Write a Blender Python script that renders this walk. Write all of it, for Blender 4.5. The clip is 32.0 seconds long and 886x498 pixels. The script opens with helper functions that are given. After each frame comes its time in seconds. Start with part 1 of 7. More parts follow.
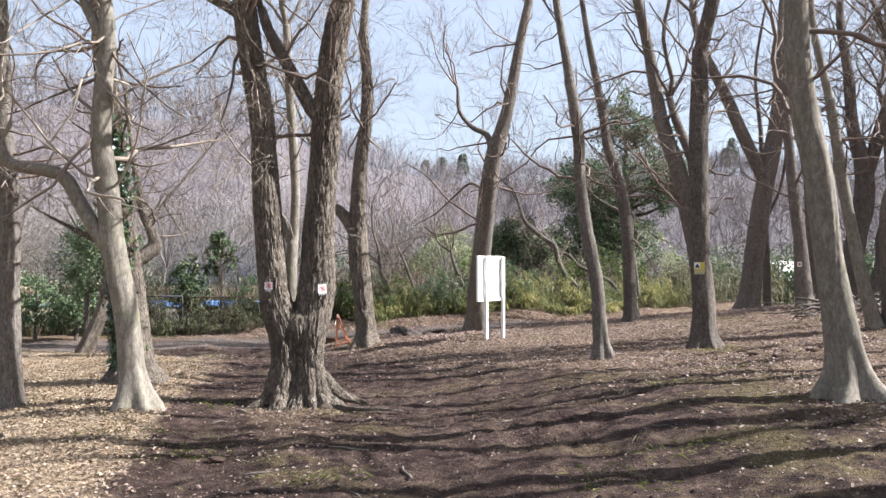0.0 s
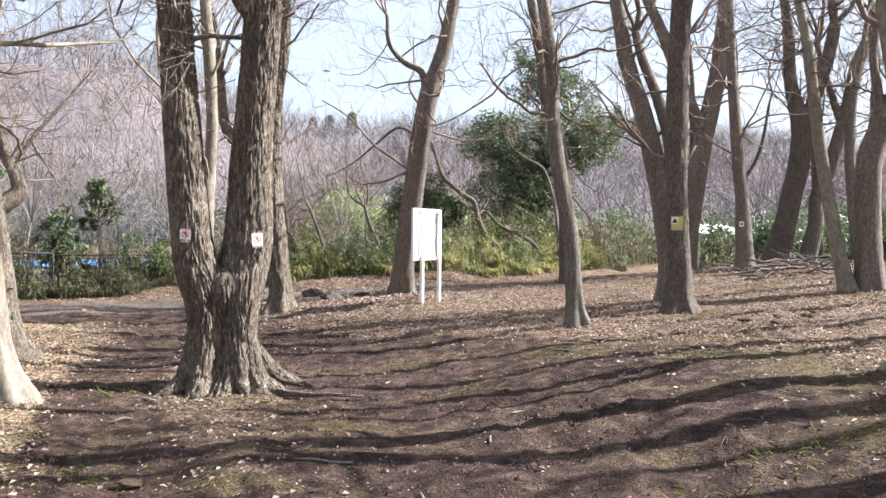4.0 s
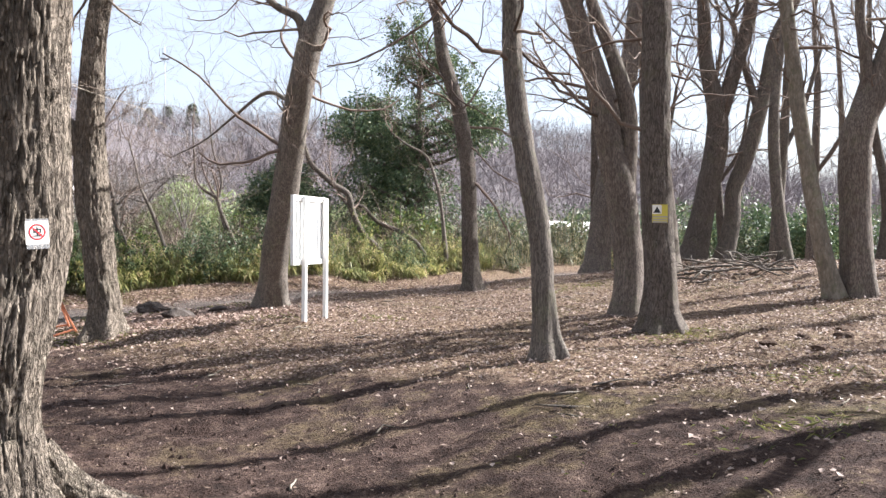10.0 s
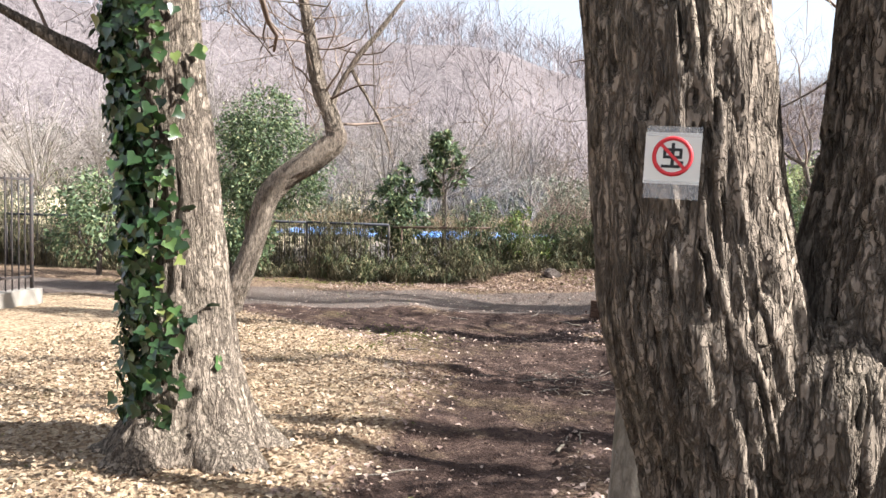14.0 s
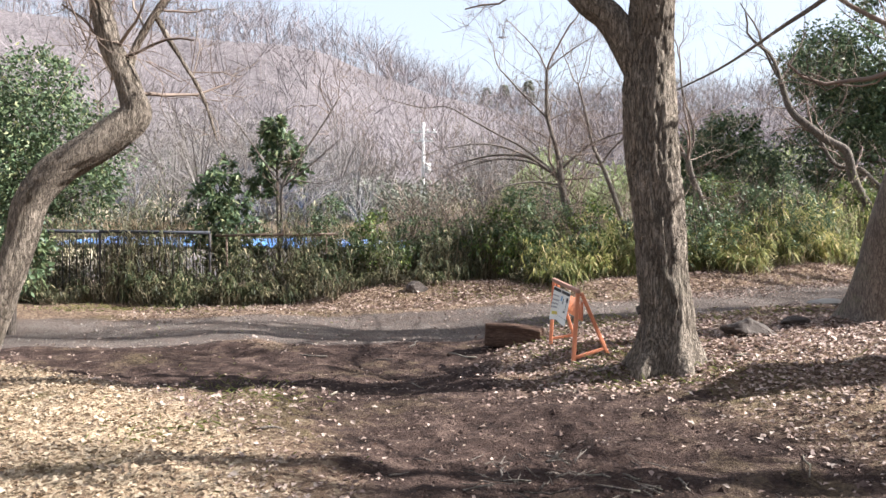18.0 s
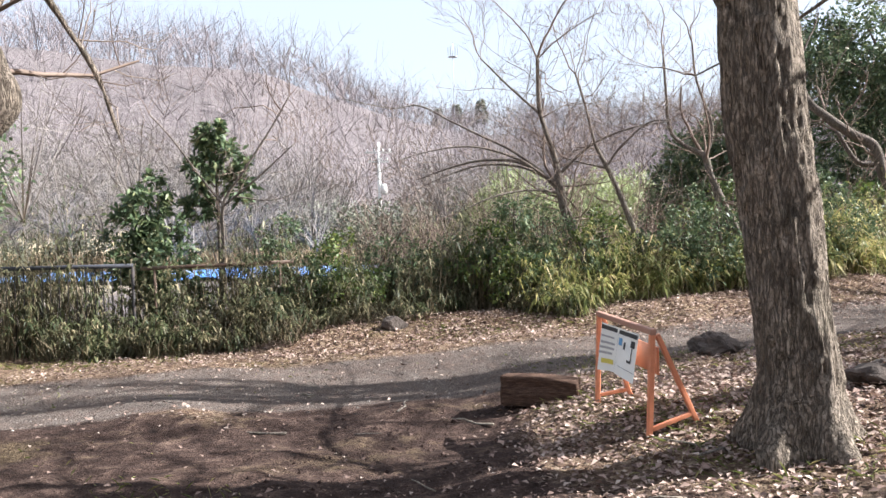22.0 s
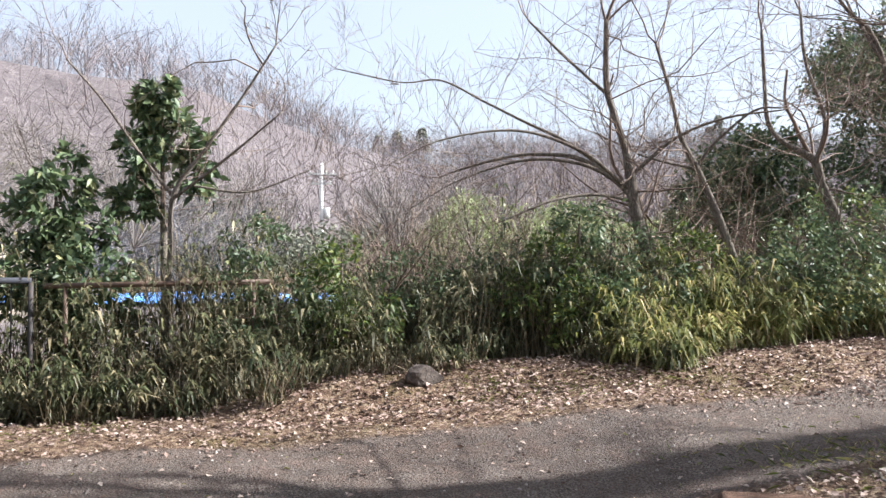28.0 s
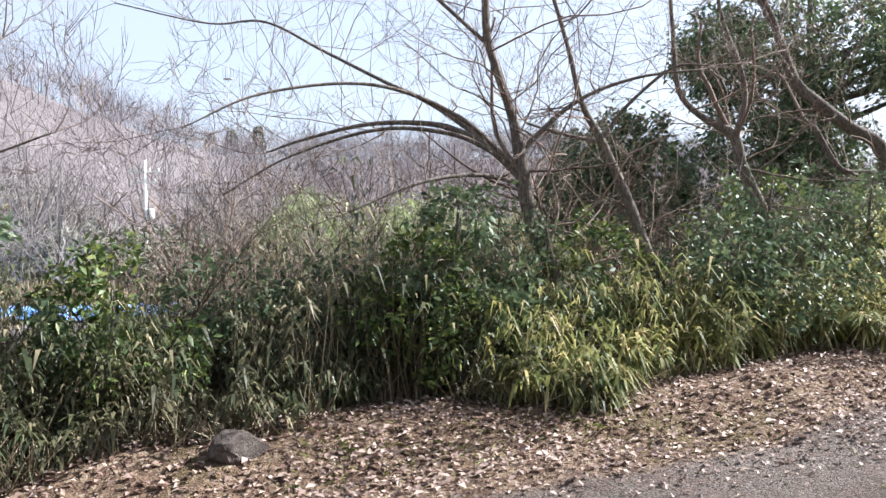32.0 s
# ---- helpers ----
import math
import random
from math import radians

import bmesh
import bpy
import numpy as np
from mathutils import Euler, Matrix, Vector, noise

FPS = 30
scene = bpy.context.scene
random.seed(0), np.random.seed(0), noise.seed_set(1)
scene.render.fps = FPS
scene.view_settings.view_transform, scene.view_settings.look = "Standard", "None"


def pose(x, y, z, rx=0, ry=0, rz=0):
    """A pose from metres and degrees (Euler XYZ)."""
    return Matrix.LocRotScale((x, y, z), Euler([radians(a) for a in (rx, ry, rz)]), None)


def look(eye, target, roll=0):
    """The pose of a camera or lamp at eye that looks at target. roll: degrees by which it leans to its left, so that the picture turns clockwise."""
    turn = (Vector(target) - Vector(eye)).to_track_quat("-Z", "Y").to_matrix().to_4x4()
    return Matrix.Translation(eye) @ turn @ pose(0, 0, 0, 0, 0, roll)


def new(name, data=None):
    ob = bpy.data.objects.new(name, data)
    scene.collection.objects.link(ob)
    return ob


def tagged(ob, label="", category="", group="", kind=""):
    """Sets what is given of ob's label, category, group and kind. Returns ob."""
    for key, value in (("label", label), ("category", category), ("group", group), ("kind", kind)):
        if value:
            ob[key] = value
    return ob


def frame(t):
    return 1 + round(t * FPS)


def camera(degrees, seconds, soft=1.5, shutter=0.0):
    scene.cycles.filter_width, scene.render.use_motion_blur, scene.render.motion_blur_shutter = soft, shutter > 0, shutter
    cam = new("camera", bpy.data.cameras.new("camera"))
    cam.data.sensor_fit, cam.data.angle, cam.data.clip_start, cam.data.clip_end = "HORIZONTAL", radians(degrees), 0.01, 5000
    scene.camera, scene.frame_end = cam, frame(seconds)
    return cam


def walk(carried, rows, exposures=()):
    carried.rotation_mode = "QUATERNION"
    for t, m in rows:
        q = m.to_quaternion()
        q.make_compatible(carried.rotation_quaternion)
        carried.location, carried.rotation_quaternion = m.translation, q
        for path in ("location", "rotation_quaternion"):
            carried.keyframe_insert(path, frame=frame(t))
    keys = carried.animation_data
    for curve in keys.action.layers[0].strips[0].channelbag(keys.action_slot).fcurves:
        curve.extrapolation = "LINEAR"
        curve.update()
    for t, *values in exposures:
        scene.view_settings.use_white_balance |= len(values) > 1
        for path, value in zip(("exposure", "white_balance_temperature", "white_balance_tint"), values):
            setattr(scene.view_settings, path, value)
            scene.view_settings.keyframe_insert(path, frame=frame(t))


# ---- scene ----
cam = camera(57.1, 32.0)
METRES, EYE, TILT, LEAN, TURN = 23.0, 1.9, 1.5, 0.0, 0.0
EXPO = 1.95
ROWS = [
    (0.0, 0.0, 0.0, 0.0, 0.0, 0.0, -0.0),
    (0.5, -0.0093, 0.0094, -0.0012, -0.6, -1.04, 0.14),
    (1.0, -0.0162, 0.0258, -0.0042, -2.64, -1.68, -0.63),
    (1.5, -0.0246, 0.0371, -0.0047, -3.55, -2.09, -0.87),
    (2.0, -0.0294, 0.05, -0.0066, -4.87, -2.5, -1.32),
    (2.5, -0.0315, 0.0668, -0.0075, -6.89, -2.92, -1.16),
    (3.0, -0.0365, 0.0797, -0.0081, -7.08, -3.0, -0.67),
    (3.5, -0.04, 0.0937, -0.0099, -7.6, -2.77, -0.65),
    (5.5, -0.0519, 0.1556, -0.0122, -10.11, -2.32, -1.31),
    (6.0, -0.0561, 0.1727, -0.0132, -11.4, -2.9, -1.11),
    (6.5, -0.055, 0.1894, -0.0141, -13.79, -3.92, -1.22),
    (7.0, -0.0582, 0.2045, -0.0153, -15.53, -4.09, -0.79),
    (7.5, -0.058, 0.2179, -0.017, -18.48, -4.37, -0.48),
    (8.0, -0.0546, 0.2306, -0.0171, -21.93, -4.3, -0.39),
    (8.5, -0.0541, 0.2438, -0.0169, -22.84, -3.55, -0.22),
    (9.0, -0.0504, 0.2568, -0.0182, -23.23, -2.82, -0.55),
    (9.5, -0.0448, 0.2711, -0.0184, -22.04, -2.46, -0.88),
    (10.0, -0.046, 0.2879, -0.0186, -18.93, -2.4, -0.98),
    (10.5, -0.0448, 0.3052, -0.0203, -15.92, -2.23, -1.29),
    (11.0, -0.0449, 0.3201, -0.0202, -10.14, -2.69, -1.39),
    (11.5, -0.0541, 0.3363, -0.0201, -1.6, -2.92, -1.17),
    (12.0, -0.0629, 0.354, -0.0222, 5.87, -3.56, -0.87),
    (12.5, -0.0736, 0.3677, -0.0233, 11.98, -3.69, -0.53),
    (13.0, -0.0848, 0.3817, -0.0228, 16.13, -3.79, -0.19),
    (13.5, -0.0931, 0.3992, -0.0234, 16.74, -4.58, -0.41),
    (14.0, -0.1045, 0.4144, -0.0245, 15.91, -4.75, -0.93),
    (14.5, -0.1115, 0.4314, -0.0279, 13.38, -4.82, -1.44),
    (15.0, -0.1188, 0.4452, -0.0287, 10.15, -4.53, -1.67),
    (15.5, -0.1288, 0.459, -0.0289, 7.72, -3.44, -1.47),
    (17.5, -0.1526, 0.5281, -0.0332, 2.98, -4.74, -1.01),
    (18.0, -0.1591, 0.5438, -0.0322, 3.01, -4.24, -0.47),
    (18.5, -0.162, 0.5613, -0.0329, 1.61, -3.83, -0.24),
    (19.0, -0.1672, 0.5767, -0.034, 0.54, -2.67, 0.27),
    (19.5, -0.1705, 0.591, -0.0346, -1.58, -2.83, 0.48),
    (20.0, -0.1705, 0.6057, -0.034, -3.99, -3.06, 0.96),
    (20.5, -0.1761, 0.6197, -0.0336, -3.71, -2.01, 1.49),
    (21.0, -0.177, 0.6318, -0.035, -3.32, -1.97, 1.36),
    (21.5, -0.1772, 0.6464, -0.0375, -2.23, -2.43, 1.31),
    (22.0, -0.1816, 0.6602, -0.0387, -0.25, -2.69, 1.46),
    (22.5, -0.1843, 0.6758, -0.0408, -0.61, -3.28, 1.63),
    (23.0, -0.1892, 0.6894, -0.0422, 0.0, -3.61, 1.77),
    (23.5, -0.1945, 0.7017, -0.0424, 0.71, -3.55, 1.38),
    (24.0, -0.195, 0.7155, -0.0439, 0.09, -3.74, 1.17),
    (24.5, -0.2005, 0.7267, -0.0452, 0.81, -3.34, 1.06),
    (25.0, -0.2042, 0.7384, -0.0468, 2.16, -2.66, 1.03),
    (25.5, -0.209, 0.7516, -0.0479, 3.24, -2.05, 0.85),
    (27.5, -0.2336, 0.8034, -0.05, 1.77, -0.72, 0.26),
    (28.0, -0.2348, 0.8187, -0.0508, -5.14, -0.52, -0.36),
    (28.5, -0.2379, 0.8299, -0.0496, -9.48, 0.46, -0.53),
    (29.0, -0.2345, 0.842, -0.0508, -14.15, 0.56, 0.02),
    (29.5, -0.2289, 0.8564, -0.0525, -17.79, 0.47, 0.14),
    (30.0, -0.228, 0.8702, -0.0514, -21.59, -0.18, 0.69),
    (30.5, -0.2201, 0.8834, -0.0527, -25.73, -0.51, 0.47),
    (31.0, -0.2166, 0.8965, -0.0523, -26.22, -0.36, 0.34),
    (31.5, -0.2199, 0.9134, -0.0507, -22.01, -0.35, 0.34),
    (32.0, -0.2195, 0.9332, -0.0522, -16.26, -0.43, 0.46),
]
walk(cam, [(t, pose(0, 0, EYE, TILT, LEAN, TURN) @ pose(METRES * x, METRES * y, METRES * z, 90 + pitch, roll, yaw)) for t, x, y, z, yaw, pitch, roll in ROWS],
     [(0.0, EXPO - 0.22, 5900, 10), (2.0, EXPO + 0.05, 6050, 10), (8.0, EXPO + 0.1, 6050, 10), (11.0, EXPO - 0.02, 6050, 10), (13.0, EXPO + 0.06, 6300, 10), (15.0, EXPO + 0.2, 6250, 10), (18.0, EXPO, 6150, 10), (25.0, EXPO + 0.1, 6150, 10), (28.0, EXPO - 0.04, 6100, 10), (30.0, EXPO - 0.06, 5850, 10), (32.0, EXPO - 0.02, 5900, 10)])

# ---- world and sun ----
SUN_AZ, SUN_EL = 2.0, 38.0   # degrees from +x towards +y, and above the horizon
world = bpy.data.worlds.new("world")
scene.world = world
world.use_nodes = True
wn = world.node_tree
sky = wn.nodes.new("ShaderNodeTexSky")
sky.sky_type, sky.sun_disc = "NISHITA", False
sky.sun_elevation, sky.sun_rotation = radians(SUN_EL), radians(90 - SUN_AZ)
sky.air_density, sky.dust_density, sky.ozone_density = 1.0, 3.0, 1.2
haze = wn.nodes.new("ShaderNodeMix")   # thin winter haze whitens the sky
haze.data_type, haze.blend_type = "RGBA", "MIX"
haze.inputs[0].default_value, haze.inputs[7].default_value = 0.45, (6.6, 6.75, 7.1, 1)
wn.links.new(sky.outputs[0], haze.inputs[6])
wn.links.new(haze.outputs[2], wn.nodes["Background"].inputs[0])
wn.nodes["Background"].inputs[1].default_value = 0.056
sun = new("sun", bpy.data.lights.new("sun", "SUN"))
sun.data.energy, sun.data.angle, sun.data.color = 5.0, radians(0.53), (1.0, 0.96, 0.91)
se, sa = radians(SUN_EL), radians(SUN_AZ)
sun.matrix_world = look((0, 0, 60), (-math.cos(se) * math.cos(sa), -math.cos(se) * math.sin(sa), 60 - math.sin(se)))

# ---- mesh helpers ----
def vnoise(p, seed=0):
    """Smooth value noise in 0..1 at the points p (n, 3)."""
    p = np.asarray(p, float)
    i = np.floor(p).astype(np.int64)
    f = p - i
    f = f * f * (3 - 2 * f)
    total = np.zeros(len(p))
    for dx in (0, 1):
        for dy in (0, 1):
            for dz in (0, 1):
                h = ((i[:, 0] + dx) * 374761393 + (i[:, 1] + dy) * 668265263 + (i[:, 2] + dz) * 2147483647 + seed * 144269504) & 0xFFFFFFFF
                h = ((h ^ (h >> 13)) * 1274126177) & 0xFFFFFFFF
                h = (h ^ (h >> 16)) & 0xFFFF
                w = (f[:, 0] if dx else 1 - f[:, 0]) * (f[:, 1] if dy else 1 - f[:, 1]) * (f[:, 2] if dz else 1 - f[:, 2])
                total += w * h / 65535.0
    return total


class Soup:
    """Gathers vertices and faces for one mesh."""
    def __init__(self):
        self.v, self.q, self.t, self.n = [], [], [], 0

    def add(self, v, q=None, t=None):
        self.v.append(np.asarray(v, float))
        if q is not None and len(q):
            self.q.append(np.asarray(q) + self.n)
        if t is not None and len(t):
            self.t.append(np.asarray(t) + self.n)
        self.n += len(v)

    def tube(self, pts, radii, sides=6, cap=True):
        pts, radii = np.asarray(pts, float), np.asarray(radii, float)
        n = len(pts)
        tan = np.gradient(pts, axis=0)
        tan /= np.linalg.norm(tan, axis=1)[:, None] + 1e-9
        ref = np.array([1.0, 0.0, 0.0]) if abs(tan[0, 0]) < 0.8 else np.array([0.0, 1.0, 0.0])
        a = np.cross(tan, ref)
        a /= np.linalg.norm(a, axis=1)[:, None] + 1e-9
        b = np.cross(tan, a)
        th = np.arange(sides) * 2 * np.pi / sides
        ring = a[:, None] * np.cos(th)[None, :, None] + b[:, None] * np.sin(th)[None, :, None]
        v = (pts[:, None] + ring * radii[:, None, None]).reshape(-1, 3)
        k, j = np.meshgrid(np.arange(n - 1), np.arange(sides), indexing="ij")
        j2 = (j + 1) % sides
        q = np.stack([k * sides + j, k * sides + j2, (k + 1) * sides + j2, (k + 1) * sides + j], -1).reshape(-1, 4)
        self.add(v, q)
        if cap and sides > 3:
            self.v.append(pts[[0, -1]])
            m = self.n
            jj = np.arange(sides)
            base = m - n * sides
            top = base + (n - 1) * sides
            self.t.append(np.stack([base + (jj + 1) % sides, base + jj, np.full(sides, m)], 1))
            self.t.append(np.stack([top + jj, top + (jj + 1) % sides, np.full(sides, m + 1)], 1))
            self.n += 2

    def box(self, lo, hi, m=None):
        (x0, y0, z0), (x1, y1, z1) = lo, hi
        v = np.array([(x, y, z) for z in (z0, z1) for y in (y0, y1) for x in (x0, x1)], float)
        if m is not None:
            v = np.array([(m @ Vector(p))[:] for p in v])
        self.add(v, [(0, 2, 3, 1), (4, 5, 7, 6), (0, 1, 5, 4), (2, 6, 7, 3), (0, 4, 6, 2), (1, 3, 7, 5)])

    def leaves(self, c, along, across, up, length, width, fold=0.25, droop=0.0):
        """Folded leaves: a base, two sides and a tip."""
        c, along, across, up = (np.asarray(a, float) for a in (c, along, across, up))
        length, width = np.asarray(length, float)[:, None], np.asarray(width, float)[:, None]
        base = c
        tip = c + along * length - np.array([0, 0, 1.0]) * droop * length
        mid = c + along * length * 0.45
        lt = mid - across * width * 0.5 + up * width * fold
        rt = mid + across * width * 0.5 + up * width * fold
        v = np.stack([base, lt, tip, rt], 1).reshape(-1, 3)
        k = np.arange(len(c)) * 4
        if droop > 0.3:   # long blades bend across, not along
            t = np.concatenate([np.stack([k, k + 3, k + 1], 1), np.stack([k + 1, k + 3, k + 2], 1)])
        else:
            t = np.concatenate([np.stack([k, k + 2, k + 1], 1), np.stack([k, k + 3, k + 2], 1)])
        self.add(v, None, t)

    def mesh(self, name, material, smooth=True):
        me = bpy.data.meshes.new(name)
        v = np.concatenate(self.v)
        q = np.concatenate(self.q) if self.q else np.zeros((0, 4), int)
        t = np.concatenate(self.t) if self.t else np.zeros((0, 3), int)
        me.vertices.add(len(v))
        me.vertices.foreach_set("co", v.astype(np.float32).ravel())
        loops = np.concatenate([q.ravel(), t.ravel()]).astype(np.int32)
        starts = np.concatenate([np.arange(len(q)) * 4, len(q) * 4 + np.arange(len(t)) * 3]).astype(np.int32)
        me.loops.add(len(loops))
        me.loops.foreach_set("vertex_index", loops)
        me.polygons.add(len(starts))
        me.polygons.foreach_set("loop_start", starts)
        me.update(calc_edges=True)
        me.validate()
        me.polygons.foreach_set("use_smooth", np.full(len(me.polygons), smooth))
        me.materials.append(material)
        return me


def part(name, soup, material, parent=None, label="", smooth=True):
    """Links a soup or a bmesh as one mesh object under a thing or a part."""
    if isinstance(soup, Soup):
        me = soup.mesh(name, material, smooth)
    else:
        me = bpy.data.meshes.new(name)
        soup.to_mesh(me)
        soup.free()
        me.materials.append(material)
    ob = new(name, me)
    if parent is not None:
        ob.parent = parent
        # The parents are posed by their matrix_basis alone.
        if parent.parent is None:
            ob.matrix_parent_inverse = parent.matrix_basis.inverted()
    if label:
        tagged(ob, label)
    return ob


def thing(name, x, y, z, label, category, group="", kind=""):
    """An Empty at a thing's base, under which its parts are hung (in world coordinates)."""
    ob = new(name)
    ob.empty_display_size = 0.2
    ob.matrix_basis = pose(x, y, z)
    return tagged(ob, label, category, group, kind)


def block(lo, hi, m=None, bevel=0.006):
    """A bevelled box as a bmesh."""
    bm = bmesh.new()
    c = [(a + b) / 2 for a, b in zip(lo, hi)]
    s = [abs(b - a) for a, b in zip(lo, hi)]
    bmesh.ops.create_cube(bm, size=1.0, matrix=Matrix.Translation(c) @ Matrix.Diagonal((*s, 1)))
    bmesh.ops.bevel(bm, geom=bm.edges[:], offset=min(bevel, 0.3 * min(s)), segments=2, affect="EDGES", profile=0.5)
    if m is not None:
        bm.transform(m)
    return bm


def rod(p, q, r, sides=10):
    s = Soup()
    s.tube([p, (np.asarray(p) + np.asarray(q)) / 2, q], [r, r, r], sides)
    return s


def unit(v):
    v = np.asarray(v, float)
    return v / (np.linalg.norm(v, axis=-1, keepdims=True) + 1e-9)


def smooth01(a):
    a = np.clip(a, 0, 1)
    return a * a * (3 - 2 * a)


# ---- the lie of the land ----
HEDGE = np.array([(-60, 22.5), (-20, 26.0), (-12, 26.7), (-8.3, 26.8), (-5, 27.5), (-3, 27.7), (-0.7, 27.5), (1.0, 28.0), (4.0, 29.5), (7.5, 30.8), (14, 33.4), (40, 44.0), (90, 60)], float)
ROAD = np.array([(-40, 20.0), (-14, 22.9), (-8, 23.9), (-3.3, 24.8), (-1, 25.1), (3, 26.5), (8, 28.7), (16, 31.9)], float)
TRACK = np.array([(0.9, -8), (0.7, 0), (0.9, 5), (0.6, 9), (-0.2, 12), (-1.4, 15), (-2.9, 17.5), (-4.3, 20.5), (-5.0, 24)], float)
JUNCTION = np.array([(-9.5, 22.6), (-6.6, 21.4), (-4.2, 20.8), (-3.0, 19.4)], float)
SIDE = np.array([(-2.4, 7.5), (-3.2, 10.5), (-3.5, 13.5), (-3.7, 17), (-4.3, 20.5)], float)


def to_line(line, x, y):
    """The distance of points from a line of points."""
    best = np.full(np.shape(x), 1e9)
    for a, b in zip(line, line[1:]):
        d = b - a
        u = np.clip(((x - a[0]) * d[0] + (y - a[1]) * d[1]) / (d @ d), 0, 1)
        best = np.minimum(best, np.hypot(x - a[0] - u * d[0], y - a[1] - u * d[1]))
    return best


def pale_bank(x, y):
    """Where the dry pale leaves lie: the bank on the near side of the side path."""
    return (0.35 + 0.65 * smooth01((y - 5) / 6)) * smooth01((np.interp(y, [0, 8, 12, 16, 18, 19, 20.5, 22], [-1.5, -2.6, -3.6, -4.2, -4.9, -5.7, -7.4, -9.6]) - x) / 0.8) * smooth01((22.3 - y) / 1.2)


def sparse(x, y):
    """Where the trodden, mossy floor carries few leaves."""
    right = smooth01((14.2 - 1.05 * (x - 2.4) - y) / 1.6) * smooth01((x + 1.6) / 0.8) * smooth01((5.2 - x) / 1.5)
    left = 0.75 * smooth01((11.5 - y) / 2) * smooth01((x + 3.8) / 1.5) * smooth01((-0.8 - x) / 0.8)
    return np.clip(right + left, 0, 1)


def drift(x, y):
    """Where blown leaves have gathered by the barricade and the old logs."""
    return smooth01(1.6 - np.hypot((x + 1.2) / 2.4, (y - 21.4) / 1.7)) * smooth01((x + 4.0) / 0.7)


def land(x, y):
    """The ground's height."""
    x0, y0 = np.asarray(x, float), np.asarray(y, float)
    x, y = np.clip(x0, -9, 12), np.clip(y0, -5, 32)

    def g(cx, cy, s, h):
        return h * np.exp(-((x - cx) ** 2 + (y - cy) ** 2) / (2 * s * s))
    z = 0.106 + 0.0414 * x + 0.0016 * y + 0.00203 * x * x + 0.00053 * x * y - 0.00007 * y * y
    z = z + g(-4.2, 22, 1.3, -0.16) + g(0, 20.6, 1.8, 0.13) + g(-0.2, 12, 1.6, -0.13) + g(-0.5, 17.2, 1.3, -0.13)
    z = z + g(2.8, 14.2, 0.9, 0.1) + g(3.4, 9.6, 1.6, 0.14) + g(-5.6, 14, 1.8, 0.1) + g(-4.1, 10.6, 1.1, 0.17) + g(-2.65, 21.7, 0.55, 0.08)
    z = z - (0.34 + 0.05 * np.maximum(0, x - 5)) * smooth01((x - 2.5) / 2.5) * smooth01((y - 24) / 4)
    past = y0 - np.interp(x0, HEDGE[:, 0], HEDGE[:, 1])
    low = -0.45
    z = z + 0.26 * smooth01((past + 1.3) / 1.1) * smooth01((x0 + 8) / 3) * (x0 < 13)
    z = z + (low - z) * smooth01((past - 1.5) / 10) * (x0 < 13) + (0.6 - z) * smooth01((past - 1.5) / 20) * (x0 >= 13)
    # the wooded hill
    r = np.hypot(x0 + 2, y0 - 12)
    az = np.degrees(np.arctan2(x0 + 2, y0 - 12))
    high = np.interp(az, [-180, -120, -80, -40, -15, 0, 22, 28, 34, 40, 50, 180], [5, 8, 20, 28, 26, 21, 21, 19, 17, 11, 4, 4])
    reach = np.interp(az, [-180, -60, -12, 4, 180], [100, 52, 58, 104, 104])
    return z + high * smooth01((r - np.minimum(68, 18 + reach)) / reach)


def spot(x, y):
    return float(land(np.array([x]), np.array([y]))[0])


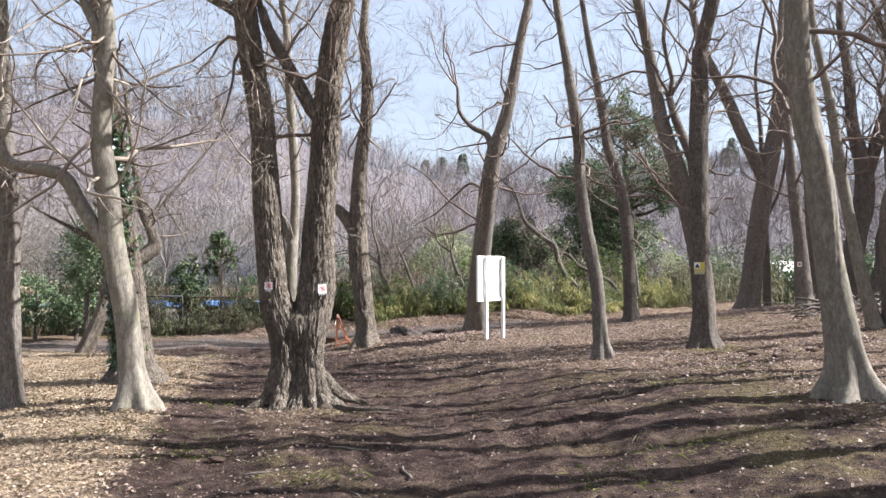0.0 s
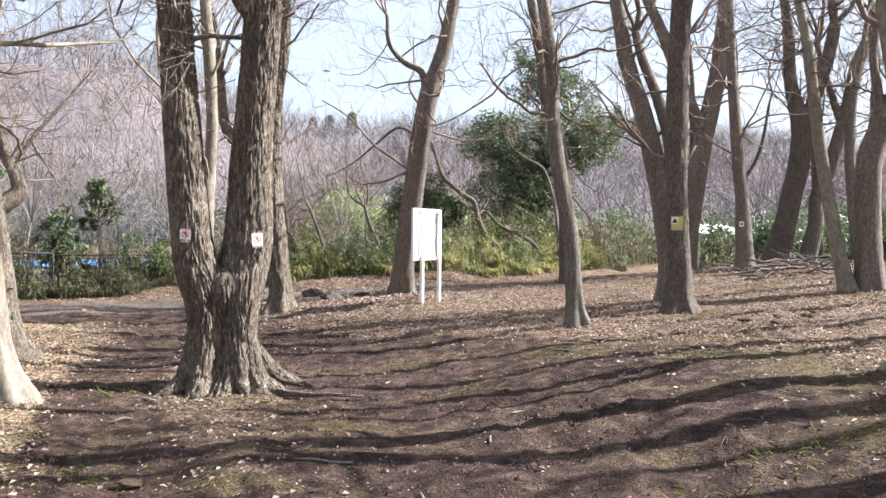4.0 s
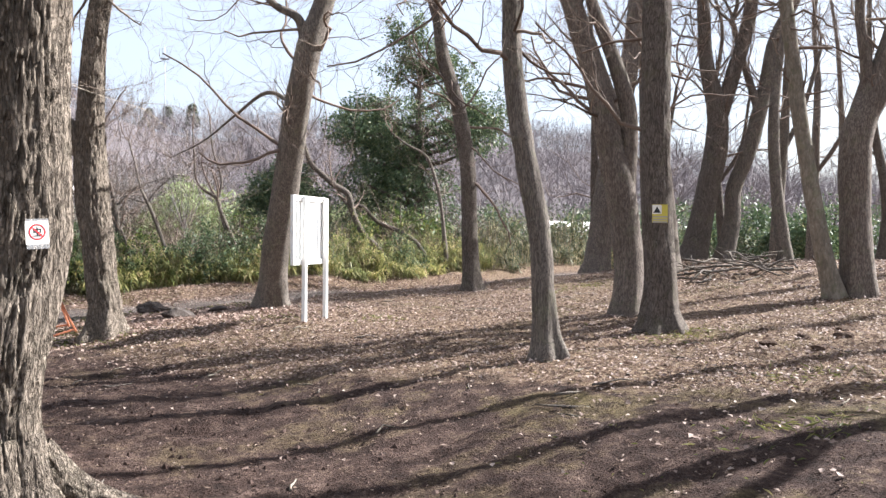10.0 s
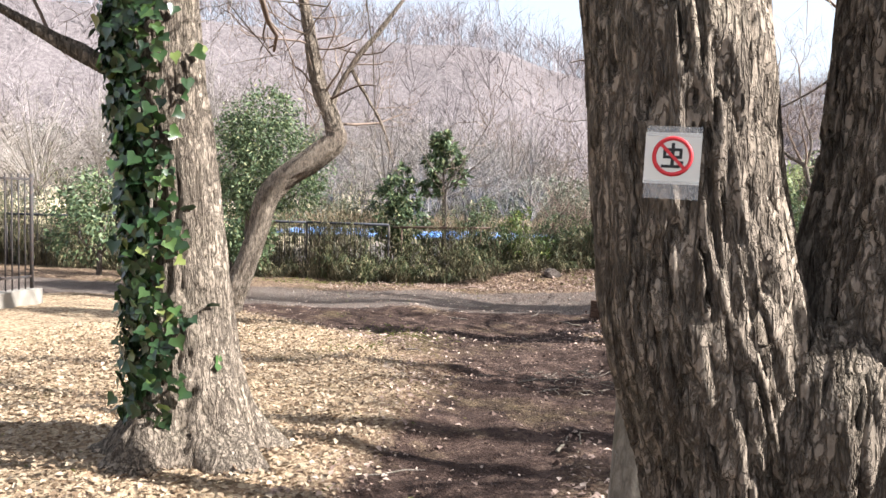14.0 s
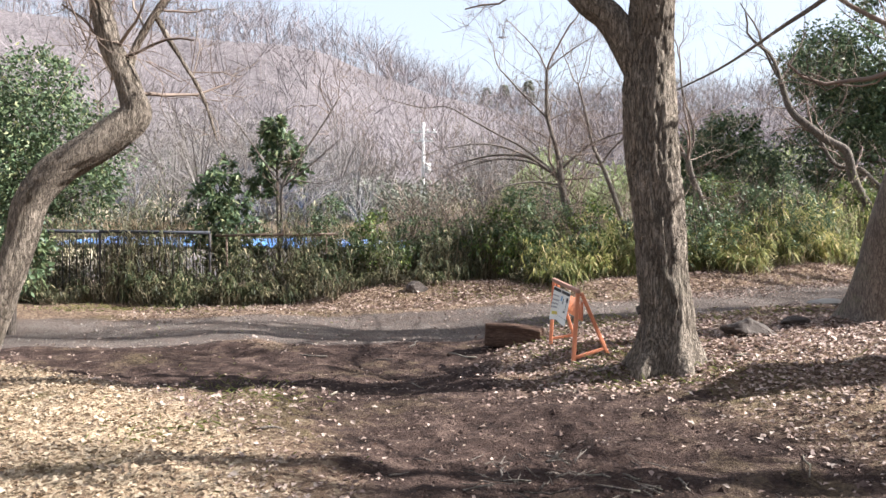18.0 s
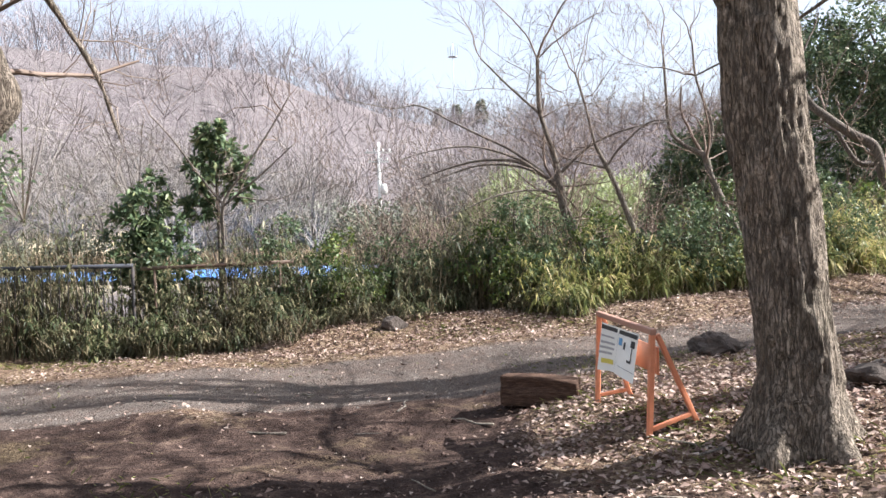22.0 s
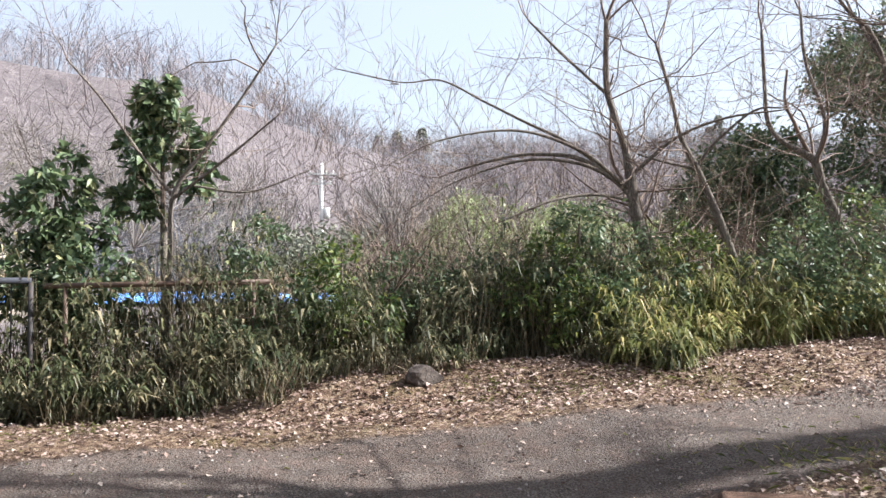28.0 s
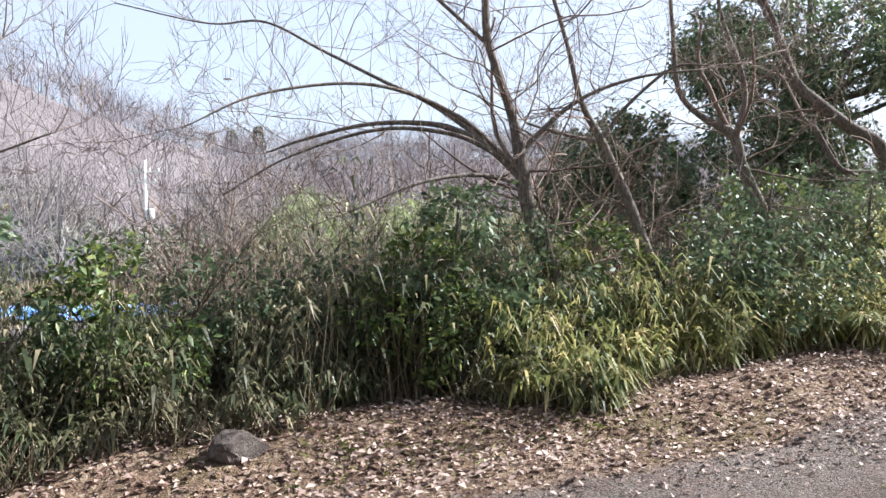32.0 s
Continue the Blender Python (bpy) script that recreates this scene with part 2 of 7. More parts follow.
# ---- materials ----
class Mat:
    """A node material around one Principled shader."""
    def __init__(self, name, rough=0.8, metal=0.0, spec=0.3):
        self.m = bpy.data.materials.new(name)
        self.m.use_nodes = True
        self.t = self.m.node_tree
        self.b = self.t.nodes["Principled BSDF"]
        self.b.inputs["Roughness"].default_value = rough
        self.b.inputs["Metallic"].default_value = metal
        self.b.inputs["Specular IOR Level"].default_value = spec

    def node(self, kind, **values):
        n = self.t.nodes.new(kind)
        for k, v in values.items():
            n.inputs[k].default_value = v
        return n

    def link(self, a, b):
        self.t.links.new(a, b)

    def coords(self, scale=(1, 1, 1), object_space=False):
        c = self.node("ShaderNodeTexCoord") if object_space else self.node("ShaderNodeNewGeometry")
        mp = self.node("ShaderNodeMapping", Scale=scale)
        self.link(c.outputs["Object" if object_space else "Position"], mp.inputs[0])
        return mp.outputs[0]

    def noise(self, scale, detail=4.0, rough=0.6, at=None, distortion=0.0):
        n = self.node("ShaderNodeTexNoise", Scale=scale, Detail=detail, Roughness=rough, Distortion=distortion)
        self.link(at if at is not None else self.coords(), n.inputs["Vector"])
        return n.outputs["Fac"]

    def voronoi(self, scale, at=None, feature="F1"):
        n = self.node("ShaderNodeTexVoronoi", Scale=scale)
        n.feature = feature
        self.link(at if at is not None else self.coords(), n.inputs["Vector"])
        return n.outputs["Distance"]

    def ramp(self, fac, stops, interp="LINEAR"):
        r = self.t.nodes.new("ShaderNodeValToRGB")
        r.color_ramp.interpolation = interp
        while len(r.color_ramp.elements) < len(stops):
            r.color_ramp.elements.new(0.5)
        for e, (p, c) in zip(r.color_ramp.elements, stops):
            e.position, e.color = p, (*c, 1) if len(c) == 3 else c
        self.link(fac, r.inputs[0])
        return r.outputs[0]

    def grey(self, fac, lo, hi, a=0.0, b=1.0):
        n = self.node("ShaderNodeMapRange")
        n.inputs[1].default_value, n.inputs[2].default_value, n.inputs[3].default_value, n.inputs[4].default_value = lo, hi, a, b
        self.link(fac, n.inputs[0])
        return n.outputs[0]

    def mix(self, fac, a, b, mode="MIX"):
        n = self.t.nodes.new("ShaderNodeMix")
        n.data_type, n.blend_type = "RGBA", mode
        for s, v in ((n.inputs[0], fac), (n.inputs[6], a), (n.inputs[7], b)):
            if isinstance(v, (int, float)):
                s.default_value = v
            elif isinstance(v, tuple):
                s.default_value = (*v, 1)
            else:
                self.link(v, s)
        return n.outputs[2]

    def math(self, op, a, b=0.5):
        n = self.t.nodes.new("ShaderNodeMath")
        n.operation = op
        for s, v in zip(n.inputs, (a, b)):
            if isinstance(v, (int, float)):
                s.default_value = v
            else:
                self.link(v, s)
        return n.outputs[0]

    def attr(self, name):
        n = self.t.nodes.new("ShaderNodeAttribute")
        n.attribute_name = name
        return n.outputs["Fac"]

    def island(self):
        return self.t.nodes.new("ShaderNodeNewGeometry").outputs["Random Per Island"]

    def each(self):
        return self.t.nodes.new("ShaderNodeObjectInfo").outputs["Random"]

    def colour(self, c):
        if isinstance(c, tuple):
            self.b.inputs["Base Color"].default_value = (*c, 1)
        else:
            self.link(c, self.b.inputs["Base Color"])
        return self

    def bump(self, height, strength=0.5, distance=0.02):
        n = self.node("ShaderNodeBump", Strength=strength, Distance=distance)
        self.link(height, n.inputs["Height"])
        if self.b.inputs["Normal"].is_linked:
            self.link(self.b.inputs["Normal"].links[0].from_socket, n.inputs["Normal"])
        self.link(n.outputs[0], self.b.inputs["Normal"])
        return self

    def glow_through(self, colour, share):
        """Leaves let some light through."""
        tr = self.node("ShaderNodeBsdfTranslucent")
        if isinstance(colour, tuple):
            tr.inputs[0].default_value = (*colour, 1)
        else:
            self.link(colour, tr.inputs[0])
        mx = self.node("ShaderNodeMixShader")
        mx.inputs[0].default_value = share
        self.link(self.b.outputs[0], mx.inputs[1])
        self.link(tr.outputs[0], mx.inputs[2])
        self.link(mx.outputs[0], self.t.nodes["Material Output"].inputs["Surface"])
        return self


def bark(name, dark, mid, light, cells=26.0, stretch=0.26, depth=0.02, strength=0.9, moss=0.0, cracks=1.0):
    """Bark: upright plates parted by cracks, with fine grain, stains and lichen."""
    m = Mat(name, 0.92, spec=0.15)
    n1 = m.noise(cells, 4, 0.55, m.coords((1, 1, stretch)), 0.1)
    n2 = m.noise(cells * 1.3, 4, 0.6, m.coords((1, 1, 0.55)))
    c1 = m.grey(m.math("ABSOLUTE", m.math("SUBTRACT", n1, 0.5)), 0.0, 0.075)
    c2 = m.grey(m.math("ABSOLUTE", m.math("SUBTRACT", n2, 0.5)), 0.0, 0.05, 0.55, 1.0)
    plate = m.math("MULTIPLY", c1, c2)
    streak = m.noise(9, 4, 0.6, m.coords((1, 1, 0.16)))
    fine = m.noise(150, 5, 0.75, m.coords((1, 1, 0.35)))
    wob = m.noise(cells * 0.9, 6, 0.75, m.coords((1, 1, 0.4)))
    blot = m.noise(1.9, 5, 0.65)
    face = m.ramp(wob, [(0.34, mid), (0.64, light)])
    face = m.mix(m.grey(fine, 0.42, 0.72, 0.0, 0.4), face, dark)
    face = m.mix(m.grey(blot, 0.42, 0.62, 0, 0.5), face, mid)
    face = m.mix(m.grey(streak, 0.5, 0.7, 0, 0.35), face, dark)
    col = m.mix(m.grey(plate, 0, 1, 1 - cracks, 1), dark, face)
    if moss:
        col = m.mix(m.grey(m.noise(4.2, 6, 0.7), 0.52, 0.72, 0, moss), col, (0.15, 0.155, 0.085))
        col = m.mix(m.grey(m.noise(15, 5, 0.7), 0.6, 0.72, 0, moss), col, (0.36, 0.36, 0.3))
    m.colour(col)
    m.bump(m.math("ADD", m.math("MULTIPLY", plate, 0.8), m.math("MULTIPLY", wob, 0.4)), strength, depth).bump(fine, 0.25, 0.005)
    return m.m


BARK = bark("furrowed_bark", (0.042, 0.033, 0.026), (0.19, 0.153, 0.12), (0.42, 0.347, 0.275), 32, 0.18, 0.022, 1.0, 0.12, 0.75)
BARK_DARK = bark("dark_bark", (0.036, 0.029, 0.025), (0.124, 0.101, 0.085), (0.240, 0.200, 0.168), 46, 0.17, 0.012, 0.55, 0.3, 0.9)
BARK_RED = bark("brown_bark", (0.059, 0.046, 0.039), (0.163, 0.133, 0.112), (0.296, 0.249, 0.212), 38, 0.2, 0.01, 0.45, 0.4, 0.85)
BARK_PALE = bark("smooth_pale_bark", (0.075, 0.063, 0.050), (0.194, 0.167, 0.132), (0.334, 0.292, 0.236), 16, 0.35, 0.008, 0.35, 0.8, 0.5)
BARK_GREY = bark("grey_bark", (0.053, 0.044, 0.038), (0.163, 0.137, 0.115), (0.289, 0.248, 0.211), 40, 0.18, 0.012, 0.45, 0.4, 0.85)
TWIG = Mat("twig_bark", 0.85, spec=0.2)
TWIG.colour(TWIG.ramp(TWIG.island(), [(0, (0.09, 0.065, 0.05)), (0.6, (0.17, 0.125, 0.1)), (1, (0.27, 0.215, 0.17))]))
TWIG = TWIG.m
TWIG_PALE = Mat("pale_twig_bark", 0.85, spec=0.2)
TWIG_PALE.colour(TWIG_PALE.ramp(TWIG_PALE.island(), [(0, (0.16, 0.125, 0.1)), (0.6, (0.28, 0.23, 0.18)), (1, (0.42, 0.36, 0.28))]))
TWIG_PALE = TWIG_PALE.m


def leafy(name, stops, rough=0.5, share=0.3, spec=0.4, patch=None):
    """Leaves or twigs, each of its own shade; patch: a second colour that takes over here and there, and the size of its patches."""
    m = Mat(name, rough, spec=spec)
    c = m.ramp(m.island(), stops)
    if patch:
        c = m.mix(m.grey(m.noise(1.0 / patch[1], 4, 0.65), 0.42, 0.6, 0.0, patch[2]), c, patch[0])
    m.colour(c)
    if share:
        m.glow_through(c, share)
    return m.m


LITTER = leafy("fallen_leaves", [(0, (0.106, 0.0669, 0.0537)), (0.3, (0.202, 0.138, 0.111)), (0.6, (0.308, 0.222, 0.178)), (0.85, (0.378, 0.29, 0.238)), (1, (0.449, 0.37, 0.308))], 0.65, 0.12)
LITTER_PALE = leafy("pale_fallen_leaves", [(0, (0.158, 0.104, 0.0651)), (0.3, (0.251, 0.181, 0.116)), (0.7, (0.335, 0.256, 0.172)), (1, (0.437, 0.358, 0.26))], 0.6, 0.15)
CRUMBS = leafy("floor_crumbs", [(0, (0.025, 0.016, 0.012)), (0.5, (0.08, 0.054, 0.042)), (0.8, (0.15, 0.105, 0.08)), (1, (0.33, 0.255, 0.2))], 0.8, 0.0, 0.1)
STALK = leafy("dry_stalks", [(0, (0.16, 0.14, 0.07)), (0.5, (0.33, 0.28, 0.15)), (1, (0.52, 0.45, 0.3))], 0.6, 0.0, 0.2)
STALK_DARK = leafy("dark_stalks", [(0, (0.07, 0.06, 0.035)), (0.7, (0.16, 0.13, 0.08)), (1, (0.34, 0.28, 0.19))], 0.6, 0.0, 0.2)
LITTER_PINK = leafy("large_fallen_leaves", [(0, (0.112, 0.0645, 0.0499)), (0.3, (0.215, 0.14, 0.11)), (0.65, (0.318, 0.225, 0.181)), (1, (0.447, 0.348, 0.288))], 0.6, 0.12)
SASA = leafy("bamboo_grass_leaves", [(0, (0.0891, 0.11, 0.0347)), (0.3, (0.185, 0.198, 0.0594)), (0.65, (0.333, 0.318, 0.099)), (0.88, (0.499, 0.417, 0.178)), (1, (0.689, 0.527, 0.317))], 0.5, 0.45, 0.3, ((0.1, 0.13, 0.055), 0.9, 0.6))
# Darker than the bamboo grass: the scrub's inner shade is put into the colour.
SASA_SHADED = leafy("shaded_scrub_leaves", [(0, (0.0291, 0.0414, 0.0202)), (0.5, (0.0627, 0.0784, 0.0347)), (0.8, (0.134, 0.141, 0.065)), (1, (0.37, 0.314, 0.19))], 0.5, 0.32, 0.3, ((0.09, 0.065, 0.04), 0.7, 0.5))
EVERGREEN = leafy("evergreen_leaves", [(0, (0.0504, 0.0792, 0.0432)), (0.6, (0.096, 0.138, 0.0672)), (0.9, (0.168, 0.206, 0.0984)), (1, (0.264, 0.264, 0.132))], 0.5, 0.25, 0.3)
EVER_LIGHT = leafy("glossy_leaves", [(0, (0.035, 0.065, 0.02)), (0.6, (0.09, 0.13, 0.035)), (1, (0.24, 0.26, 0.07))], 0.5, 0.25, 0.25)
IVY = leafy("ivy_leaves", [(0, (0.014, 0.032, 0.014)), (0.6, (0.03, 0.065, 0.022)), (0.9, (0.06, 0.11, 0.032)), (1, (0.18, 0.2, 0.06))], 0.3, 0.15, 0.55)
BAMBOO = leafy("bamboo_crowns", [(0, (0.13, 0.155, 0.07)), (0.5, (0.22, 0.255, 0.11)), (1, (0.33, 0.36, 0.18))], 0.5, 0.4)
CLODS = leafy("soil_crumbs", [(0, (0.02, 0.013, 0.011)), (0.6, (0.065, 0.044, 0.037)), (1, (0.14, 0.1, 0.085))], 0.95, 0.0, 0.05)
PEBBLE = leafy("track_gravel", [(0, (0.0595, 0.0493, 0.0425)), (0.6, (0.17, 0.145, 0.128)), (1, (0.357, 0.323, 0.289))], 0.85, 0.0, 0.2)
GRASS = leafy("grass_blades", [(0, (0.1, 0.13, 0.03)), (0.5, (0.22, 0.24, 0.07)), (1, (0.42, 0.36, 0.17))], 0.55, 0.3)
REEDS = leafy("dry_reeds", [(0, (0.24, 0.175, 0.115)), (0.6, (0.36, 0.28, 0.19)), (1, (0.46, 0.38, 0.28))], 0.7, 0.25)
# Light lavender greys: the haze of distance is mixed into this palette.
WOODS = leafy("far_bare_woods", [(0, (0.161, 0.14, 0.144)), (0.5, (0.209, 0.184, 0.189)), (0.9, (0.257, 0.228, 0.231)), (1, (0.331, 0.3, 0.291))], 0.85, 0.0, 0.1, ((0.14, 0.11, 0.11), 9.0, 0.45))
WOODS_PALE = leafy("foot_bare_woods", [(0, (0.115, 0.102, 0.094)), (0.5, (0.19, 0.17, 0.156)), (1, (0.33, 0.302, 0.277))], 0.85, 0.0, 0.1, ((0.085, 0.07, 0.058), 5.0, 0.55))
SCRUB = leafy("bare_scrub", [(0, (0.09, 0.064, 0.052)), (0.6, (0.185, 0.138, 0.112)), (1, (0.34, 0.27, 0.215))], 0.85, 0.0, 0.1)
# Greyed and lightened, so the far greens carry haze in their colour.
FARGREEN = leafy("far_evergreen", [(0, (0.095, 0.105, 0.082)), (1, (0.18, 0.19, 0.135))], 0.6, 0.15, 0.2)


def plain(name, colour, rough=0.5, metal=0.0, wear=0.25, scale=18, dirt=(0.2, 0.17, 0.13), bump=0.15):
    m = Mat(name, rough, metal)
    n = m.noise(scale, 6, 0.65, m.coords())
    big = m.noise(scale * 0.22, 4, 0.6, m.coords())
    c = m.mix(m.grey(n, 0.48, 0.8, 0, wear), colour, dirt)
    c = m.mix(m.grey(big, 0.35, 0.75, 0, wear), c, tuple(v * 0.8 for v in colour))
    m.colour(c).bump(n, bump, 0.004)
    return m.m


WHITE = plain("white_painted_wood", (0.82, 0.81, 0.78), 0.45, wear=0.14)
PANEL = plain("white_panel", (0.84, 0.84, 0.83), 0.35, wear=0.06, scale=6)
ORANGE = plain("orange_painted_steel", (0.63, 0.24, 0.13), 0.5, wear=0.4, dirt=(0.3, 0.12, 0.06))
RUSTPIPE = plain("weathered_pipe", (0.12, 0.075, 0.055), 0.6, wear=0.5)
PAPER = plain("notice_paper", (0.78, 0.76, 0.7), 0.6, wear=0.22, scale=9, dirt=(0.55, 0.5, 0.4))
INK = plain("black_ink", (0.03, 0.03, 0.03), 0.6, wear=0.05)
INKGREY = plain("grey_print", (0.35, 0.34, 0.33), 0.7, wear=0.1)
RED = plain("red_print", (0.62, 0.04, 0.05), 0.5, wear=0.08)
YELLOW = plain("yellow_sign", (0.6, 0.5, 0.08), 0.5, wear=0.2)
STEEL = plain("weathered_steel", (0.035, 0.038, 0.048), 0.75, 0.0, wear=0.3)
FADED = plain("faded_paint", (0.36, 0.2, 0.145), 0.6, wear=0.4)
IRON = plain("dark_iron", (0.035, 0.032, 0.032), 0.7, 0.0, wear=0.4, dirt=(0.16, 0.08, 0.05))
CONCRETE = plain("old_concrete", (0.25, 0.23, 0.2), 0.85, wear=0.5, scale=7, bump=0.5)
POLE = plain("concrete_pole", (0.78, 0.77, 0.74), 0.8, wear=0.2)
MAST = plain("galvanised_mast", (0.46, 0.48, 0.5), 0.6, wear=0.2)
ROOF = plain("roof_tiles", (0.3, 0.29, 0.29), 0.6, wear=0.3)
HOUSEWALL = plain("house_render", (0.74, 0.72, 0.68), 0.8, wear=0.2)
BLUE = plain("blue_sheet", (0.12, 0.3, 0.5), 0.5, wear=0.3, scale=4, dirt=(0.5, 0.6, 0.7))
GLASS = plain("window_glass", (0.05, 0.06, 0.07), 0.1, wear=0.1)
TAPE = Mat("clear_tape", 0.15, spec=0.6)
TAPE.b.inputs["Alpha"].default_value = 0.22
TAPE.colour((0.7, 0.7, 0.7))
TAPE = TAPE.m

m = Mat("sawn_log", 0.9, spec=0.1)
at = m.coords((3, 3, 14))
h = m.noise(9, 6, 0.7, m.coords((0.6, 4, 9)), 0.3)
m.colour(m.ramp(h, [(0.3, (0.035, 0.023, 0.018)), (0.55, (0.11, 0.067, 0.048)), (0.8, (0.24, 0.16, 0.115))])).bump(h, 0.9, 0.03)
LOG = m.m

m = Mat("rough_stone", 0.9, spec=0.2)
h = m.noise(5, 8, 0.7)
m.colour(m.ramp(h, [(0.3, (0.035, 0.028, 0.025)), (0.55, (0.08, 0.065, 0.056)), (0.8, (0.17, 0.145, 0.125))])).bump(h, 0.9, 0.04).bump(m.noise(40, 4), 0.4, 0.008)
STONE = m.m

m = Mat("soil_clod", 0.95, spec=0.1)
n = m.noise(18, 6, 0.7)
m.colour(m.ramp(n, [(0.3, (0.04, 0.026, 0.02)), (0.7, (0.12, 0.082, 0.06))])).bump(n, 0.9, 0.03)
CLOD = m.m

m = Mat("blue_sheeting", 0.28, spec=0.6)
# The ramp's palest stop paints glossy highlights onto the crumples' crests.
n = m.noise(1.3, 5, 0.65, m.coords((1, 1, 1)), 0.5)
m.colour(m.ramp(n, [(0.35, (0.05, 0.16, 0.5)), (0.58, (0.13, 0.34, 0.75)), (0.7, (0.7, 0.8, 0.9))])).bump(n, 0.6, 0.2)
TARP = m.m

# the ground: trodden soil, leaf litter, thin grass and gravel
m = Mat("woodland_ground", 0.95, spec=0.12)
big, mid, fine = m.noise(0.7, 5, 0.6), m.noise(4.5, 6, 0.7), m.noise(38, 6, 0.75)
crumb = m.voronoi(55)
soil = m.ramp(m.math("ADD", m.math("MULTIPLY", mid, 0.6), m.math("MULTIPLY", fine, 0.4)), [(0.36, (0.01, 0.0065, 0.0052)), (0.5, (0.051, 0.032, 0.0255)), (0.64, (0.148, 0.101, 0.08))])
leafcell = m.node("ShaderNodeTexVoronoi", Scale=32.0)
m.link(m.coords(), leafcell.inputs["Vector"])
leafpick = m.node("ShaderNodeSeparateColor")
m.link(leafcell.outputs["Color"], leafpick.inputs[0])
litter = m.ramp(leafpick.outputs[0], [(0, (0.07, 0.043, 0.03)), (0.4, (0.155, 0.1, 0.066)), (0.75, (0.24, 0.17, 0.112)), (1, (0.36, 0.28, 0.195))])
litter = m.mix(m.grey(fine, 0.35, 0.7, 0.1, 0.6), litter, soil)
grass = m.ramp(fine, [(0.32, (0.03, 0.023, 0.012)), (0.55, (0.118, 0.09, 0.044)), (0.72, (0.27, 0.215, 0.115))])
gravel = m.ramp(m.voronoi(70), [(0.1, (0.0425, 0.0331, 0.0281)), (0.4, (0.109, 0.0884, 0.0765)), (0.7, (0.212, 0.18, 0.156))])
gravel = m.mix(m.grey(mid, 0.35, 0.65, 0.05, 0.5), gravel, soil)
gravel = m.mix(m.grey(m.noise(0.9, 5, 0.7), 0.45, 0.65, 0, 0.4), gravel, soil)
far = m.ramp(m.noise(1.8, 9, 0.9, m.coords((1, 1, 0.14))), [(0.36, (0.06, 0.052, 0.053)), (0.5, (0.13, 0.113, 0.115)), (0.64, (0.22, 0.195, 0.195))])
edge = m.grey(m.math("ADD", m.attr("litter"), m.math("MULTIPLY", m.math("SUBTRACT", mid, 0.5), 0.9)), 0.3, 0.6)
pale = m.mix(m.grey(fine, 0.4, 0.7, 0.0, 0.3), m.ramp(leafpick.outputs[0], [(0, (0.2, 0.13, 0.08)), (0.4, (0.34, 0.245, 0.155)), (1, (0.55, 0.44, 0.3))]), soil)
litter = m.mix(m.attr("pale"), litter, pale)
c = m.mix(edge, soil, litter)
c = m.mix(m.math("MULTIPLY", m.grey(m.math("ADD", m.math("ADD", big, m.math("MULTIPLY", m.attr("moss"), 0.09)), m.math("MULTIPLY", m.math("SUBTRACT", mid, 0.5), 0.6)), 0.56, 0.72), m.attr("grass")), c, grass)
c = m.mix(m.grey(m.math("ADD", m.attr("gravel"), m.math("MULTIPLY", m.math("SUBTRACT", mid, 0.5), 0.7)), 0.35, 0.65), c, gravel)
c = m.mix(m.attr("far"), c, far)
c = m.mix(m.attr("field"), c, (0.62, 0.53, 0.36))
m.colour(c).bump(mid, 0.8, 0.08).bump(m.math("ADD", fine, m.math("MULTIPLY", crumb, 0.5)), 0.9, 0.028)
GROUND = m.m

# ---- ground ----
def axis(lo, hi, step, reach, grow=1.13):
    mid = list(np.arange(lo, hi, step))
    a, d = [lo], step
    while a[-1] > -reach:
        d *= grow
        a.append(a[-1] - d)
    b, d = [hi], step
    while b[-1] < reach:
        d *= grow
        b.append(b[-1] + d)
    return np.array(a[:0:-1] + mid + b)


gx, gy = axis(-9, 9, 0.1, 900), axis(0, 30, 0.1, 900)
X, Y = np.meshgrid(gx, gy, indexing="ij")
x, y = X.ravel(), Y.ravel()
near = smooth01((26 - np.hypot(x, y - 14)) / 6)
z = land(x, y)
p3 = np.stack([x, y, 0 * x], 1)
on_track = np.minimum(np.minimum(to_line(TRACK, x, y) / 1.9, to_line(JUNCTION, x, y) / 1.7), to_line(SIDE, x, y) / 0.8)
on_road = to_line(ROAD, x, y)
worn = 1 - smooth01((on_track - 0.35) / 0.9)
gravel = 1 - smooth01((on_road - 0.75) / 0.7)
z = z + near * ((vnoise(p3 * 1.3, 3) - 0.5) * 0.07 + (vnoise(p3 * 4.5, 4) - 0.5) * 0.05 * (1 - 0.6 * gravel) + (np.abs(vnoise(p3 * 8, 5) - 0.5) - 0.2) * 0.05 * (1 - 0.5 * gravel))
# soil churned by feet where the track is soft
soft = np.exp(-(((x - 1.0) / 1.3) ** 2 + ((y - 9.2) / 1.9) ** 2)) + 0.8 * np.exp(-(((x + 3.0) / 1.2) ** 2 + ((y - 17.4) / 1.2) ** 2)) + 0.1 * worn * near
z = z + soft * ((vnoise(p3 * 3.4, 31) - 0.5) * 0.1 + (np.abs(vnoise(p3 * 6.5, 32) - 0.5) - 0.2) * 0.11)
z = z - (0.04 + 0.06 * smooth01((y - 12) / 3)) * worn - 0.05 * gravel
leafy_place = 1 - np.maximum(worn, gravel)
leafy_place = np.clip(leafy_place * (0.55 + 0.9 * vnoise(p3 * 0.35, 9)), 0, 1)
soup = Soup()
ni, nj = len(gx), len(gy)
i, j = np.meshgrid(np.arange(ni - 1), np.arange(nj - 1), indexing="ij")
